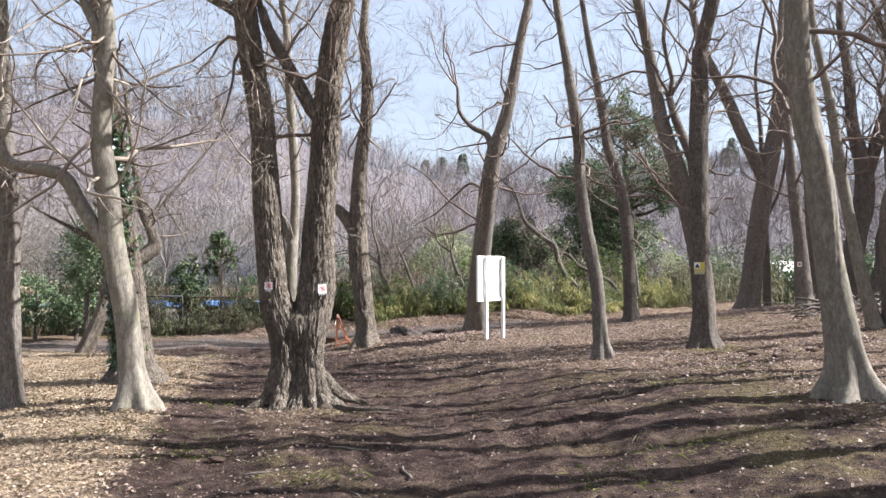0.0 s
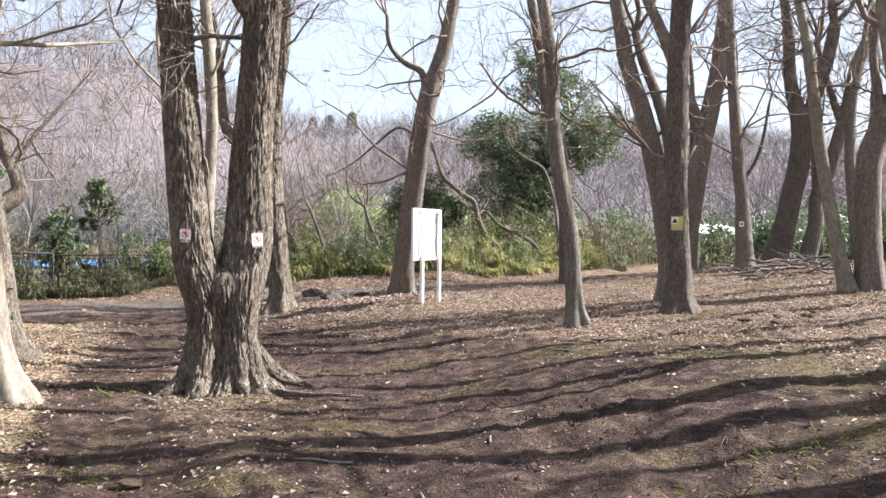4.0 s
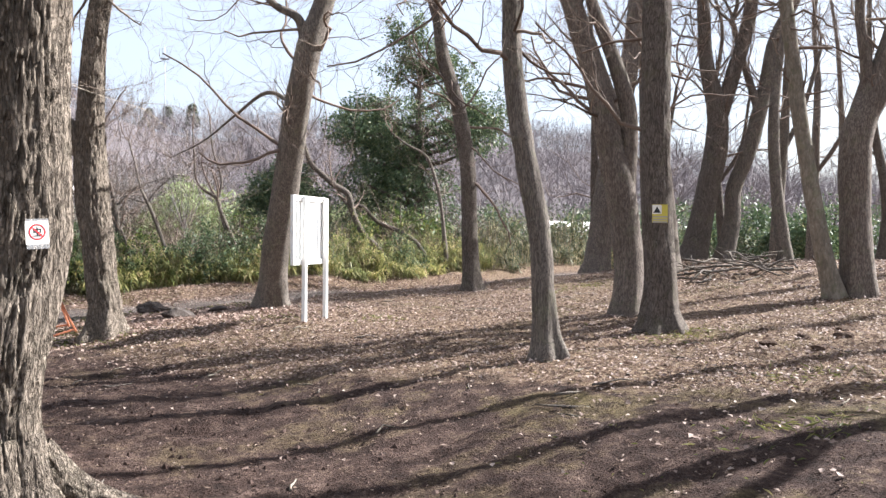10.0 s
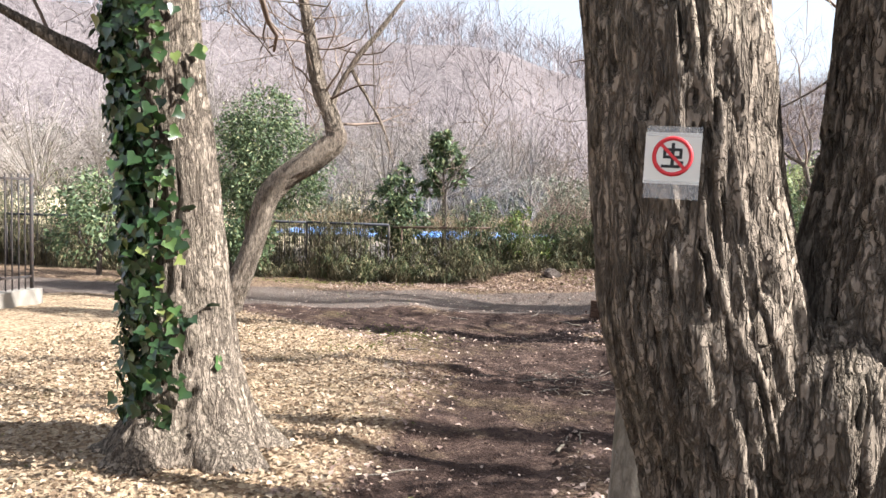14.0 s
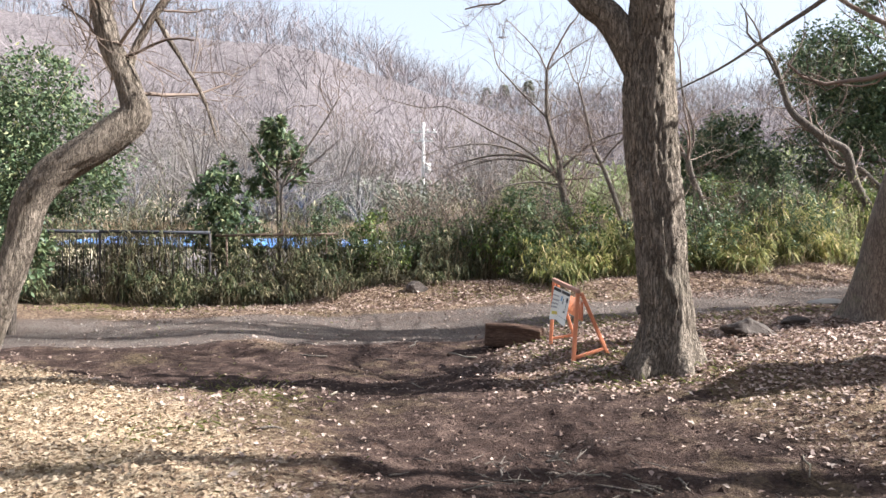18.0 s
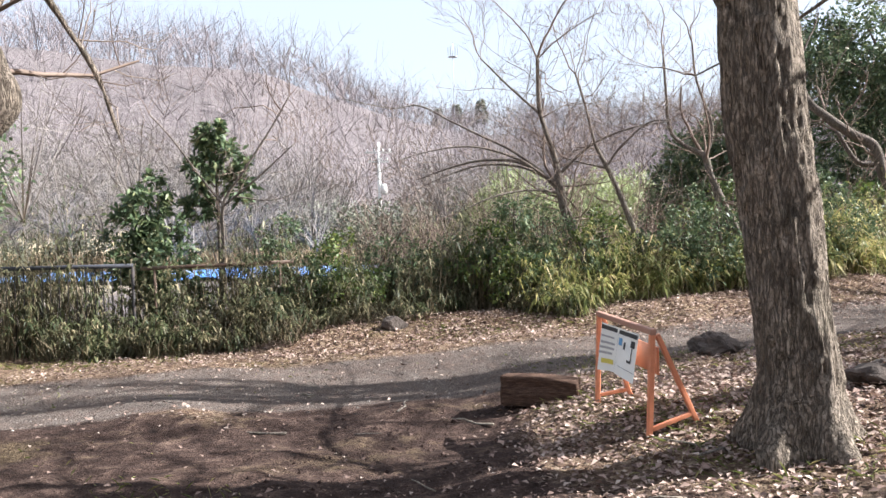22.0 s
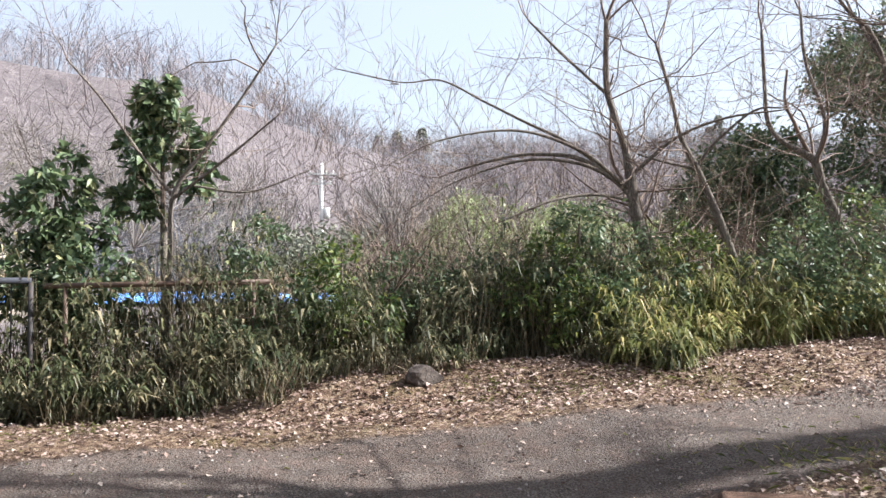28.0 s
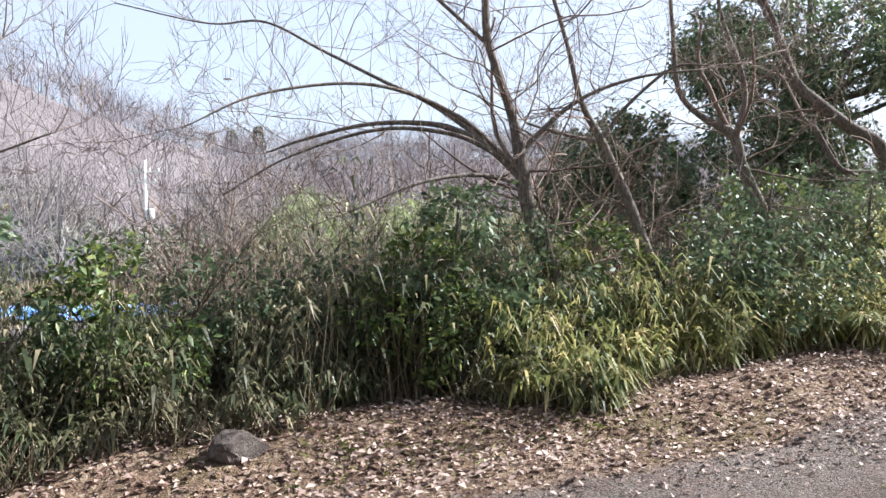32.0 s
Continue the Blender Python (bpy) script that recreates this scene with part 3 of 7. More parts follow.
soup.add(np.stack([x, y, z], 1), np.stack([i * nj + j, (i + 1) * nj + j, (i + 1) * nj + j + 1, i * nj + j + 1], -1).reshape(-1, 4))
me = soup.mesh("ground", GROUND)
past = y - np.interp(x, HEDGE[:, 0], HEDGE[:, 1])
leafy_place = leafy_place * (1 - 0.7 * sparse(x, y))
leafy_place = np.maximum(leafy_place, drift(x, y))
leafy_place = np.maximum(leafy_place, 0.9 * pale_bank(x, y))
fields = dict(moss=sparse(x, y) * (1 - 0.6 * worn), litter=leafy_place, pale=pale_bank(x, y), gravel=gravel, grass=np.clip(1.2 - worn * 0.7 - gravel, 0, 1),
              far=smooth01((past - 2) / 8) * np.ones_like(x),
              field=smooth01((past - 4) / 6) * smooth01((-14 - x) / 8) * (1 - smooth01((np.hypot(x + 2, y - 12) - 72) / 12)))
for key, value in fields.items():
    me.attributes.new(key, "FLOAT", "POINT").data.foreach_set("value", value.astype(np.float32))
tagged(new("ground", me), "bare brown woodland floor with leaf litter and a gravel track", "ground", kind="structure")
GRID = (gx, gy, z.reshape(ni, nj))


def floor_at(x, y):
    """The height of the ground's mesh, with its bumps."""
    x, y = np.atleast_1d(np.asarray(x, float)), np.atleast_1d(np.asarray(y, float))
    a = np.clip(np.searchsorted(gx, x) - 1, 0, ni - 2)
    b = np.clip(np.searchsorted(gy, y) - 1, 0, nj - 2)
    u, v = (x - gx[a]) / (gx[a + 1] - gx[a]), (y - gy[b]) / (gy[b + 1] - gy[b])
    h = GRID[2]
    return h[a, b] * (1 - u) * (1 - v) + h[a + 1, b] * u * (1 - v) + h[a, b + 1] * (1 - u) * v + h[a + 1, b + 1] * u * v


# blue sheeting spread over the field beyond the thicket
soup = Soup()
ua, va = np.linspace(-25, -6, 120), np.linspace(49.5, 58.5, 70)
U, V = np.meshgrid(ua, va, indexing="ij")
uv = np.stack([U.ravel(), V.ravel() + 0.25 * np.sin(U.ravel() * 0.8), 0 * U.ravel()], 1)
uv[:, 2] = land(uv[:, 0], uv[:, 1]) + 0.03 + 0.22 * vnoise(uv * 0.9, 2) + 0.1 * vnoise(uv * 2.6, 3)
i, j = np.meshgrid(np.arange(119), np.arange(69), indexing="ij")
soup.add(uv, np.stack([i * 70 + j, (i + 1) * 70 + j, (i + 1) * 70 + j + 1, i * 70 + j + 1], -1).reshape(-1, 4))
tagged(part("tarpaulin", soup, TARP), "crumpled bright blue sheeting spread over the field", "tarpaulin")

# ---- trees ----
def curve(points, step):
    """A smooth line through (x, y, z, r) points, resampled at about even steps."""
    p = np.asarray(points, float)
    ext = np.vstack([2 * p[0] - p[1], p, 2 * p[-1] - p[-2]])
    out = []
    for k in range(len(p) - 1):
        a, b, c, d = ext[k:k + 4]
        n = max(2, int(np.linalg.norm(c[:3] - b[:3]) / step))
        u = (np.arange(n) / n)[:, None]
        out.append(0.5 * (2 * b + (c - a) * u + (2 * a - 5 * b + 4 * c - d) * u ** 2 + (3 * b - a - 3 * c + d) * u ** 3))
    out.append(p[-1:])
    out = np.vstack(out)
    out[:, 3] = np.maximum(out[:, 3], 0.003)
    return out


def stem(soup, line, sides, relief, flare, seed, ground_z=None, furrow=9.0, lobes=5):
    """A stem with bark relief and root flare; returns nothing, adds to the soup."""
    n = len(line)
    tan = unit(np.gradient(line[:, :3], axis=0))
    a = unit(np.cross(tan, (0, 1, 0)))
    b = np.cross(tan, a)
    th = np.arange(sides) * 2 * np.pi / sides
    cs, sn = np.cos(th)[None], np.sin(th)[None]
    r = line[:, 3][:, None] * np.ones((1, sides))
    zz = line[:, 2][:, None] * np.ones((1, sides))
    q = np.stack([(cs * r).ravel() * furrow + seed, (sn * r).ravel() * furrow, zz.ravel() * furrow * 0.2], 1)
    lump = vnoise(np.stack([(cs * r).ravel() * 3, (sn * r).ravel() * 3 + seed, zz.ravel() * 1.3], 1), seed + 2) - 0.5
    if sides >= 56:
        # long broken ridges, with rough tops
        a1 = 0.62 * vnoise(q * (1.15, 1.15, 0.55), seed) + 0.38 * vnoise(q * (2.1, 2.1, 1.25) + 7, seed + 1)
        a2 = vnoise(q * (1.6, 1.6, 1.7) + 3, seed + 4)
        d = relief * (smooth01((np.abs(a1 - 0.5) - 0.004) / 0.055) * (0.6 + 0.55 * smooth01((a2 - 0.35) / 0.25)) - 0.65)
    else:
        ridge = np.minimum(1, np.abs(vnoise(q, seed) - 0.5) * 5.5)
        d = relief * (ridge - 0.6)
    d = d + r.ravel() * 0.16 * lump
    r = r + d.reshape(n, sides)
    if flare and ground_z is not None:
        low = np.clip(zz - ground_z, 0, None)
        ph = seed * 1.7
        lobe = 0.5 + 0.5 * np.cos(th * lobes + ph + 0.6 * np.sin(2 * th + ph))[None]
        r = r * (1 + flare * np.exp(-low / 0.2) * (0.25 + 0.75 * lobe) + 0.25 * flare * np.exp(-low / 0.5) * (lobe - 0.3))
    ring = a[:, None] * cs[..., None] + b[:, None] * sn[..., None]
    v = (line[:, None, :3] + ring * r[..., None]).reshape(-1, 3)
    k, j = np.meshgrid(np.arange(n - 1), np.arange(sides), indexing="ij")
    j2 = (j + 1) % sides
    soup.add(v, np.stack([k * sides + j, k * sides + j2, (k + 1) * sides + j2, (k + 1) * sides + j], -1).reshape(-1, 4))
    top = np.arange(sides) + (n - 1) * sides
    soup.add(line[-1:, :3], None, None)
    m = soup.n - 1
    base = m - n * sides
    soup.t.append(np.stack([base + top, base + (n - 1) * sides + (np.arange(sides) + 1) % sides, np.full(sides, m)], 1))


def sprout(soup, p, d, length, r, level, rng, up=0.12, wander=0.22, kids=4):
    """A branch and its finer branches, drawn as thin tubes."""
    n = 9 if level > 2 else (7 if level > 1 else (5 if level > 0 else 3))
    pts, dirs = [np.asarray(p, float)], []
    d = unit(d)
    for k in range(n - 1):
        d = unit(d + rng.normal(0, wander, 3) + np.array([0, 0, up * 5 / (n - 1)]))
        dirs.append(d)
        pts.append(pts[-1] + d * length / (n - 1))
    rad = np.linspace(r, r * 0.42, n)
    soup.tube(pts, rad, 6 if r > 0.03 else (4 if r > 0.012 else 3), cap=False)
    if level <= 0:
        return
    for k in range(kids + (1 if level > 1 else 0)):
        at = 0.22 + 0.78 * (k + rng.uniform(0, 0.9)) / (kids + 1)
        i = min(n - 2, int(at * (n - 1)))
        q = pts[i] + (pts[i + 1] - pts[i]) * (at * (n - 1) - i)
        side = unit(np.cross(dirs[i], rng.normal(0, 1, 3)))
        nd = unit(dirs[i] * rng.uniform(0.6, 1.0) + side * rng.uniform(0.5, 1.0))
        sprout(soup, q, nd, length * rng.uniform(0.42, 0.68), max(r * (1 - 0.55 * at) * rng.uniform(0.32, 0.52), 0.0025), level - 1, rng, up, wander, kids)


TREES = []


def tree(label, spine, limbs=(), bark_mat=None, twig_mat=None, seed=1, sides=28, relief=0.012, flare=0.35, furrow=9.0, step=0.07,
         crown=4, crown_len=2.6, side_shoots=8, shoot_len=1.1, level=3, name="bare_tree", group="bare trees in the wood", shoot_from=0.35, up=0.1, lobes=5, boughs=7, bough_low=2.4, bough_len=2.4, kids=4):
    """A bare tree: its trunk and limbs follow the given lines; finer branches grow by themselves."""
    rng = np.random.default_rng(seed)
    bark_mat, twig_mat = bark_mat or BARK, twig_mat or TWIG
    spine = [tuple(s) for s in spine]
    x, y = spine[0][:2]
    g = float(floor_at(x, y)[0])
    if spine[0][2] > g - 0.12:
        spine[0] = (x, y, g + 0.02, spine[0][3])
        spine.insert(0, (x, y, g - 0.15, spine[0][3]))
    top = thing(name, x, y, g, label, "tree", group)
    line = curve(spine, step)
    s = Soup()
    stem(s, line, sides, relief, flare, seed, g, furrow, lobes)
    part("trunk", s, bark_mat, top)
    ends = [(line[-1], unit(line[-1, :3] - line[-4, :3]), line[-1, 3])]
    if spine[-1][3] >= 0.07:
        # the stem goes on upwards, thinner, into the crown
        e, f = spine[-1], spine[-2]
        dx, dy = (e[0] - f[0]) / (e[2] - f[2]), (e[1] - f[1]) / (e[2] - f[2])
        upper = curve([(e[0] - 0.1 * dx, e[1] - 0.1 * dy, e[2] - 0.1, e[3] * 0.98), (e[0] + 1.6 * dx + rng.normal(0, 0.15), e[1] + 1.6 * dy + rng.normal(0, 0.15), e[2] + 2.0, e[3] * 0.72),
                       (e[0] + 2.2 * dx + rng.normal(0, 0.35), e[1] + 2.2 * dy + rng.normal(0, 0.35), e[2] + 4.2, e[3] * 0.42)], 0.15)
        s = Soup()
        stem(s, upper, 14, relief * 0.5, 0, seed + 9)
        part("upper_stem", s, bark_mat, top)
        ends = [(upper[-1], unit(upper[-1, :3] - upper[-4, :3]), upper[-1, 3])]
        line = np.vstack([line, upper[1:]])
    twigs = Soup()
    low = 2.9 if spine[1][3] > 0.1 else 0.9
    for l in limbs:
        ll = curve(l, step)
        s = Soup()
        basal = l[0][2] < g + 0.25 and l[0][3] > 0.2
        stem(s, ll, sides if basal else max(10, sides // 2), relief if basal else relief * 0.6, flare if basal else 0, seed + 5, g, furrow, lobes)
        part("limb", s, bark_mat, top)
        ends.append((ll[-1], unit(ll[-1, :3] - ll[-3, :3]), ll[-1, 3]))
        for k in range(max(1, side_shoots // 3)):
            q = ll[rng.integers(len(ll) // 4, len(ll))]
            if q[2] < g + low - 0.4:
                continue
            sprout(twigs, q[:3], unit(rng.normal(0, 1, 3) + (0, 0, 0.4)), shoot_len * rng.uniform(0.5, 1.2), min(0.02, q[3] * 0.35), level - 1, rng, up, kids=kids)
    for p, d, r in ends:
        if p[2] < g + low - 0.3:
            continue
        for k in range(crown):
            nd = unit(d * (1.0 if k == 0 else 0.75) + unit(rng.normal(0, 1, 3)) * (0.15 if k == 0 else 0.75) + (0, 0, 0.25))
            rr = min(r * (0.8 if k == 0 else 0.55), 0.11)
            branch = Soup()
            sprout(branch, p[:3] - d * r * 0.5, nd, crown_len * rng.uniform(0.9, 1.5) * min(1, 0.45 + rr * 9), rr, level - 1 if p[2] > g + 8 and level > 2 else level, rng, up, kids=kids)
            part("branch", branch, twig_mat if r < 0.05 else bark_mat, top)
    for k in range(int(side_shoots * 1.5)):
        i = rng.integers(int(len(line) * shoot_from), len(line) - 1)
        q = line[i]
        if q[2] < g + low:
            continue
        sprout(twigs, q[:3], unit(rng.normal(0, 1, 3) + (0, 0, 0.25)), shoot_len * rng.uniform(0.5, 1.3), min(0.028, q[3] * 0.2), level - 1, rng, up, kids=kids)
    # long crooked boughs low on the stem, and a wide crown above them
    for k in range(boughs):
        hi = min(len(line) - 1, int(np.searchsorted(line[:, 2], g + 8.5)))
        lo = min(int(np.searchsorted(line[:, 2], g + bough_low)), hi - 2)
        if lo >= hi - 1:
            break
        q = line[rng.integers(max(lo, 1), hi)]
        a = rng.uniform(0, 2 * np.pi)
        d = unit((math.cos(a), math.sin(a), rng.uniform(-0.05, 0.8)))
        b = Soup()
        sprout(b, q[:3], d, bough_len * rng.uniform(0.55, 1.25), float(np.clip(q[3] * rng.uniform(0.13, 0.28), 0.012, 0.034)), 3 if level > 2 and sides > 34 else 2, rng, rng.uniform(-0.02, 0.16), 0.27, kids)
        part("bough", b, twig_mat, top)
    if twigs.n:
        tagged(part("twig_spray", twigs, twig_mat, top), kind="stuff")
    TREES.append(top)
    return top


# the tree with two stems and the insect-catching notices
tree("old twin-stemmed tree with deeply furrowed grey-brown bark",
     [(-2.24, 11.64, 0.1, 0.25), (-2.25, 11.62, 0.35, 0.2), (-2.235, 11.6, 0.6, 0.178), (-2.24, 11.58, 0.85, 0.195), (-2.265, 11.57, 1.05, 0.215), (-2.34, 11.52, 1.35, 0.228), (-2.385, 11.50, 1.63, 0.212), (-2.41, 11.50, 1.9, 0.205), (-2.44, 11.51, 2.18, 0.2),
      (-2.5, 11.53, 2.9, 0.185), (-2.54, 11.58, 3.34, 0.178), (-2.6, 11.58, 4.15, 0.17), (-2.74, 11.57, 4.96, 0.16), (-2.85, 11.55, 5.77, 0.15)],
     [[(-1.9, 11.68, -0.1, 0.25), (-1.905, 11.67, 0.35, 0.2), (-1.915, 11.66, 0.6, 0.185), (-1.91, 11.65, 0.85, 0.205), (-1.9, 11.65, 1.05, 0.232), (-1.865, 11.71, 1.37, 0.25), (-1.82, 11.71, 1.64, 0.246), (-1.81, 11.71, 1.92, 0.236), (-1.8, 11.71, 2.4, 0.222),
       (-1.76, 11.69, 2.94, 0.205), (-1.69, 11.67, 3.75, 0.195), (-1.63, 11.58, 4.56, 0.19), (-1.53, 11.57, 5.28, 0.18), (-1.41, 11.55, 5.77, 0.17)],
      [(-2.09, 11.84, -0.1, 0.25), (-2.085, 11.82, 0.5, 0.22), (-2.08, 11.7, 0.8, 0.17), (-2.075, 11.57, 1.02, 0.18), (-2.07, 11.55, 1.2, 0.16), (-2.065, 11.6, 1.3, 0.08)],
      [(-2.1, 11.82, 0.2, 0.3), (-2.1, 11.82, 1.0, 0.25), (-2.11, 11.81, 1.3, 0.19), (-2.12, 11.8, 1.4, 0.12), (-2.13, 11.8, 1.46, 0.04)],
      [(-2.3, 11.55, 0.5, 0.12), (-2.39, 11.5, 0.22, 0.11), (-2.52, 11.42, 0.07, 0.08), (-2.68, 11.33, -0.02, 0.04), (-2.8, 11.28, -0.06, 0.02)],
      [(-2.22, 11.5, 0.45, 0.1), (-2.26, 11.43, 0.18, 0.085), (-2.29, 11.34, 0.05, 0.055), (-2.33, 11.22, -0.04, 0.02)],
      [(-1.9, 11.55, 0.5, 0.11), (-1.86, 11.47, 0.18, 0.09), (-1.82, 11.38, 0.05, 0.06), (-1.77, 11.26, -0.04, 0.02)],
      [(-1.8, 11.62, 0.5, 0.11), (-1.72, 11.55, 0.2, 0.1), (-1.6, 11.47, 0.05, 0.06), (-1.42, 11.38, 0.0, 0.035), (-1.15, 11.28, -0.01, 0.024), (-0.85, 11.2, -0.005, 0.018), (-0.55, 11.2, -0.03, 0.012)],
      [(-1.75, 11.75, 0.4, 0.1), (-1.58, 11.8, 0.16, 0.11), (-1.35, 11.85, 0.05, 0.06), (-1.1, 11.9, -0.03, 0.02)],
      [(-1.7, 11.59, 4.0, 0.1), (-1.89, 11.59, 4.23, 0.097), (-2.17, 11.58, 4.74, 0.089), (-2.47, 11.57, 5.28, 0.077), (-2.6, 11.56, 5.65, 0.061)],
      [(-2.8, 11.56, 5.5, 0.097), (-3.1, 11.55, 5.69, 0.081), (-3.43, 11.55, 5.85, 0.057)]],
     BARK, TWIG, 3, 190, 0.025, 0.9, 33.0, 0.022, 4, 3.2, 6, 1.3, shoot_from=0.75, bough_low=3.4)
tree("pale smooth-barked tree forking above head height",
     [(-2.52, 13.38, 0.05, 0.15), (-2.52, 13.4, 0.4, 0.128), (-2.52, 13.42, 0.8, 0.112), (-2.52, 13.44, 1.2, 0.105), (-2.52, 13.46, 1.6, 0.103), (-2.51, 13.48, 2.0, 0.103), (-2.5, 13.5, 2.3, 0.1), (-2.48, 13.53, 2.5, 0.085), (-2.46, 13.53, 3.4, 0.078), (-2.55, 13.5, 4.8, 0.068), (-2.62, 13.5, 6.0, 0.058)],
     [[(-2.48, 13.52, 2.2, 0.062), (-2.58, 13.51, 2.45, 0.055), (-2.7, 13.5, 2.8, 0.048), (-3.0, 13.4, 3.5, 0.036)]], BARK_PALE, TWIG_PALE, 5, 40, 0.006, 0.3, 5.0, 0.05, shoot_from=0.6, side_shoots=5)
tree("old tree with rough bark and ivy up one side",
     [(-5.27, 13.95, -0.02, 0.34), (-5.28, 13.96, 0.32, 0.3), (-5.3, 13.97, 0.69, 0.275), (-5.33, 13.98, 1.1, 0.26), (-5.37, 13.99, 1.51, 0.25), (-5.42, 13.99, 1.92, 0.246), (-5.48, 13.99, 2.33, 0.24), (-5.53, 13.99, 2.75, 0.232), (-5.62, 14.0, 3.5, 0.21), (-5.8, 14.0, 5.0, 0.18), (-5.95, 14.0, 6.2, 0.15)],
     [[(-5.6, 13.95, 2.25, 0.075), (-5.95, 13.86, 2.44, 0.058), (-6.15, 13.8, 2.54, 0.041), (-6.37, 13.75, 2.67, 0.031), (-6.8, 13.68, 2.9, 0.018)]], BARK, TWIG, 7, 110, 0.028, 0.8, 22.0, 0.022, side_shoots=10)
tree("slim smooth-barked tree with a long bent side limb",
     [(-4.01, 10.65, 0.12, 0.21), (-4.06, 10.64, 0.64, 0.162), (-4.12, 10.62, 1.3, 0.153), (-4.29, 10.6, 2.18, 0.153), (-4.37, 10.58, 2.95, 0.145), (-4.45, 10.56, 3.61, 0.132), (-4.42, 10.54, 4.32, 0.118), (-4.37, 10.53, 4.87, 0.11), (-4.4, 10.51, 5.42, 0.096)],
     [[(-4.28, 10.6, 2.05, 0.096), (-4.67, 10.58, 2.68, 0.092), (-4.91, 10.57, 3.09, 0.088), (-5.16, 10.57, 3.2, 0.081), (-5.66, 10.57, 3.31, 0.074), (-5.84, 10.56, 3.73, 0.066), (-6.06, 10.54, 4.17, 0.051)],
      [(-4.37, 10.53, 4.8, 0.074), (-4.61, 10.52, 5.26, 0.066), (-4.74, 10.51, 5.57, 0.051)]], BARK_PALE, TWIG_PALE, 8, 44, 0.008, 0.6, 6.0, 0.05, side_shoots=14, shoot_len=1.7)
tree("straight trunk with rough grey bark", [(-6.29, 11.78, -0.06, 0.22), (-6.26, 11.76, 0.51, 0.175), (-6.25, 11.73, 1.55, 0.155), (-6.25, 11.69, 3.06, 0.138), (-6.34, 11.66, 4.28, 0.122), (-6.38, 11.62, 5.79, 0.106)], (), BARK_GREY, TWIG, 9, 40, 0.02, 0.35, 11.0, side_shoots=10)
tree("big fluted tree with spreading roots and sunlit bark",
     [(4.64, 9.32, 0.45, 0.26), (4.59, 9.31, 0.86, 0.215), (4.54, 9.3, 1.18, 0.19), (4.39, 9.28, 2.08, 0.161), (4.27, 9.25, 2.99, 0.161), (4.13, 9.24, 3.69, 0.145), (4.04, 9.22, 4.34, 0.135), (4.02, 9.2, 4.98, 0.122), (4.0, 9.2, 6.2, 0.1)],
     (), BARK_PALE, TWIG, 11, 56, 0.012, 0.9, 9.0, 0.04, side_shoots=5, shoot_from=0.6, lobes=6)
tree("slender leaning tree with brown bark", [(2.83, 14.44, 0.34, 0.16), (2.81, 14.46, 0.55, 0.14), (2.78, 14.49, 1.01, 0.124), (2.74, 14.52, 1.67, 0.118), (2.63, 14.58, 2.32, 0.118), (2.53, 14.65, 2.98, 0.118), (2.47, 14.69, 3.63, 0.108), (2.46, 14.71, 4.29, 0.105), (2.3, 14.75, 5.4, 0.09)], (), BARK_GREY, TWIG, 12, 36, 0.014, 0.45, 11.0, side_shoots=9, shoot_from=0.45)
tree("straight dark trunk that bears a yellow warning sign", [(4.99, 15.59, 0.41, 0.25), (4.98, 15.6, 0.73, 0.215), (4.98, 15.61, 1.27, 0.195), (4.94, 15.67, 2.46, 0.181), (4.94, 15.7, 3.64, 0.177), (4.96, 15.72, 4.82, 0.169), (5.0, 15.72, 6.2, 0.15)], (), BARK_DARK, TWIG, 13, 60, 0.014, 0.45, 16.0, 0.045, side_shoots=6, shoot_from=0.5)
tree("leaning tree that forks low into two stems",
     [(5.51, 17.26, 0.44, 0.23), (5.54, 17.27, 1.22, 0.205), (5.44, 17.34, 2.24, 0.222), (5.32, 17.41, 2.9, 0.205), (5.11, 17.53, 3.95, 0.182), (4.88, 17.65, 4.76, 0.163), (4.73, 17.72, 5.31, 0.154)],
     [[(5.5, 17.33, 2.3, 0.15), (5.56, 17.33, 3.4, 0.127), (5.37, 17.42, 4.22, 0.113), (5.05, 17.59, 5.17, 0.091), (4.93, 17.65, 5.67, 0.073)]], BARK_RED, TWIG, 14, 36, 0.012, 0.35, 8.0, side_shoots=10)
tree("tall dark tree forking into two heavy limbs",
     [(9.30, 24.91, 0.53, 0.363), (9.42, 24.89, 1.53, 0.302), (9.58, 24.84, 3.00, 0.287), (9.86, 24.81, 4.57, 0.272), (10.12, 24.76, 5.90, 0.249), (10.30, 24.73, 7.22, 0.233), (10.46, 24.65, 10.15, 0.161)],
     [[(9.80, 24.80, 4.70, 0.202), (9.16, 24.76, 6.02, 0.186), (8.56, 24.73, 7.40, 0.170), (7.95, 24.70, 8.61, 0.140), (7.60, 24.66, 9.82, 0.109)]], BARK_RED, TWIG, 15, 32, 0.015, 0.3, 8.0, 0.1, side_shoots=12, shoot_len=1.8)
tree("slim pale tree leaning over dead leaves", [(8.81, 16.61, 0.68, 0.15), (8.65, 16.7, 1.48, 0.125), (8.47, 16.81, 2.62, 0.122), (8.32, 16.9, 3.7, 0.118), (8.25, 16.95, 4.42, 0.112), (8.13, 17.03, 5.5, 0.096)], (), BARK_PALE, TWIG, 16, 30, 0.008, 0.3, 7.0, side_shoots=8)
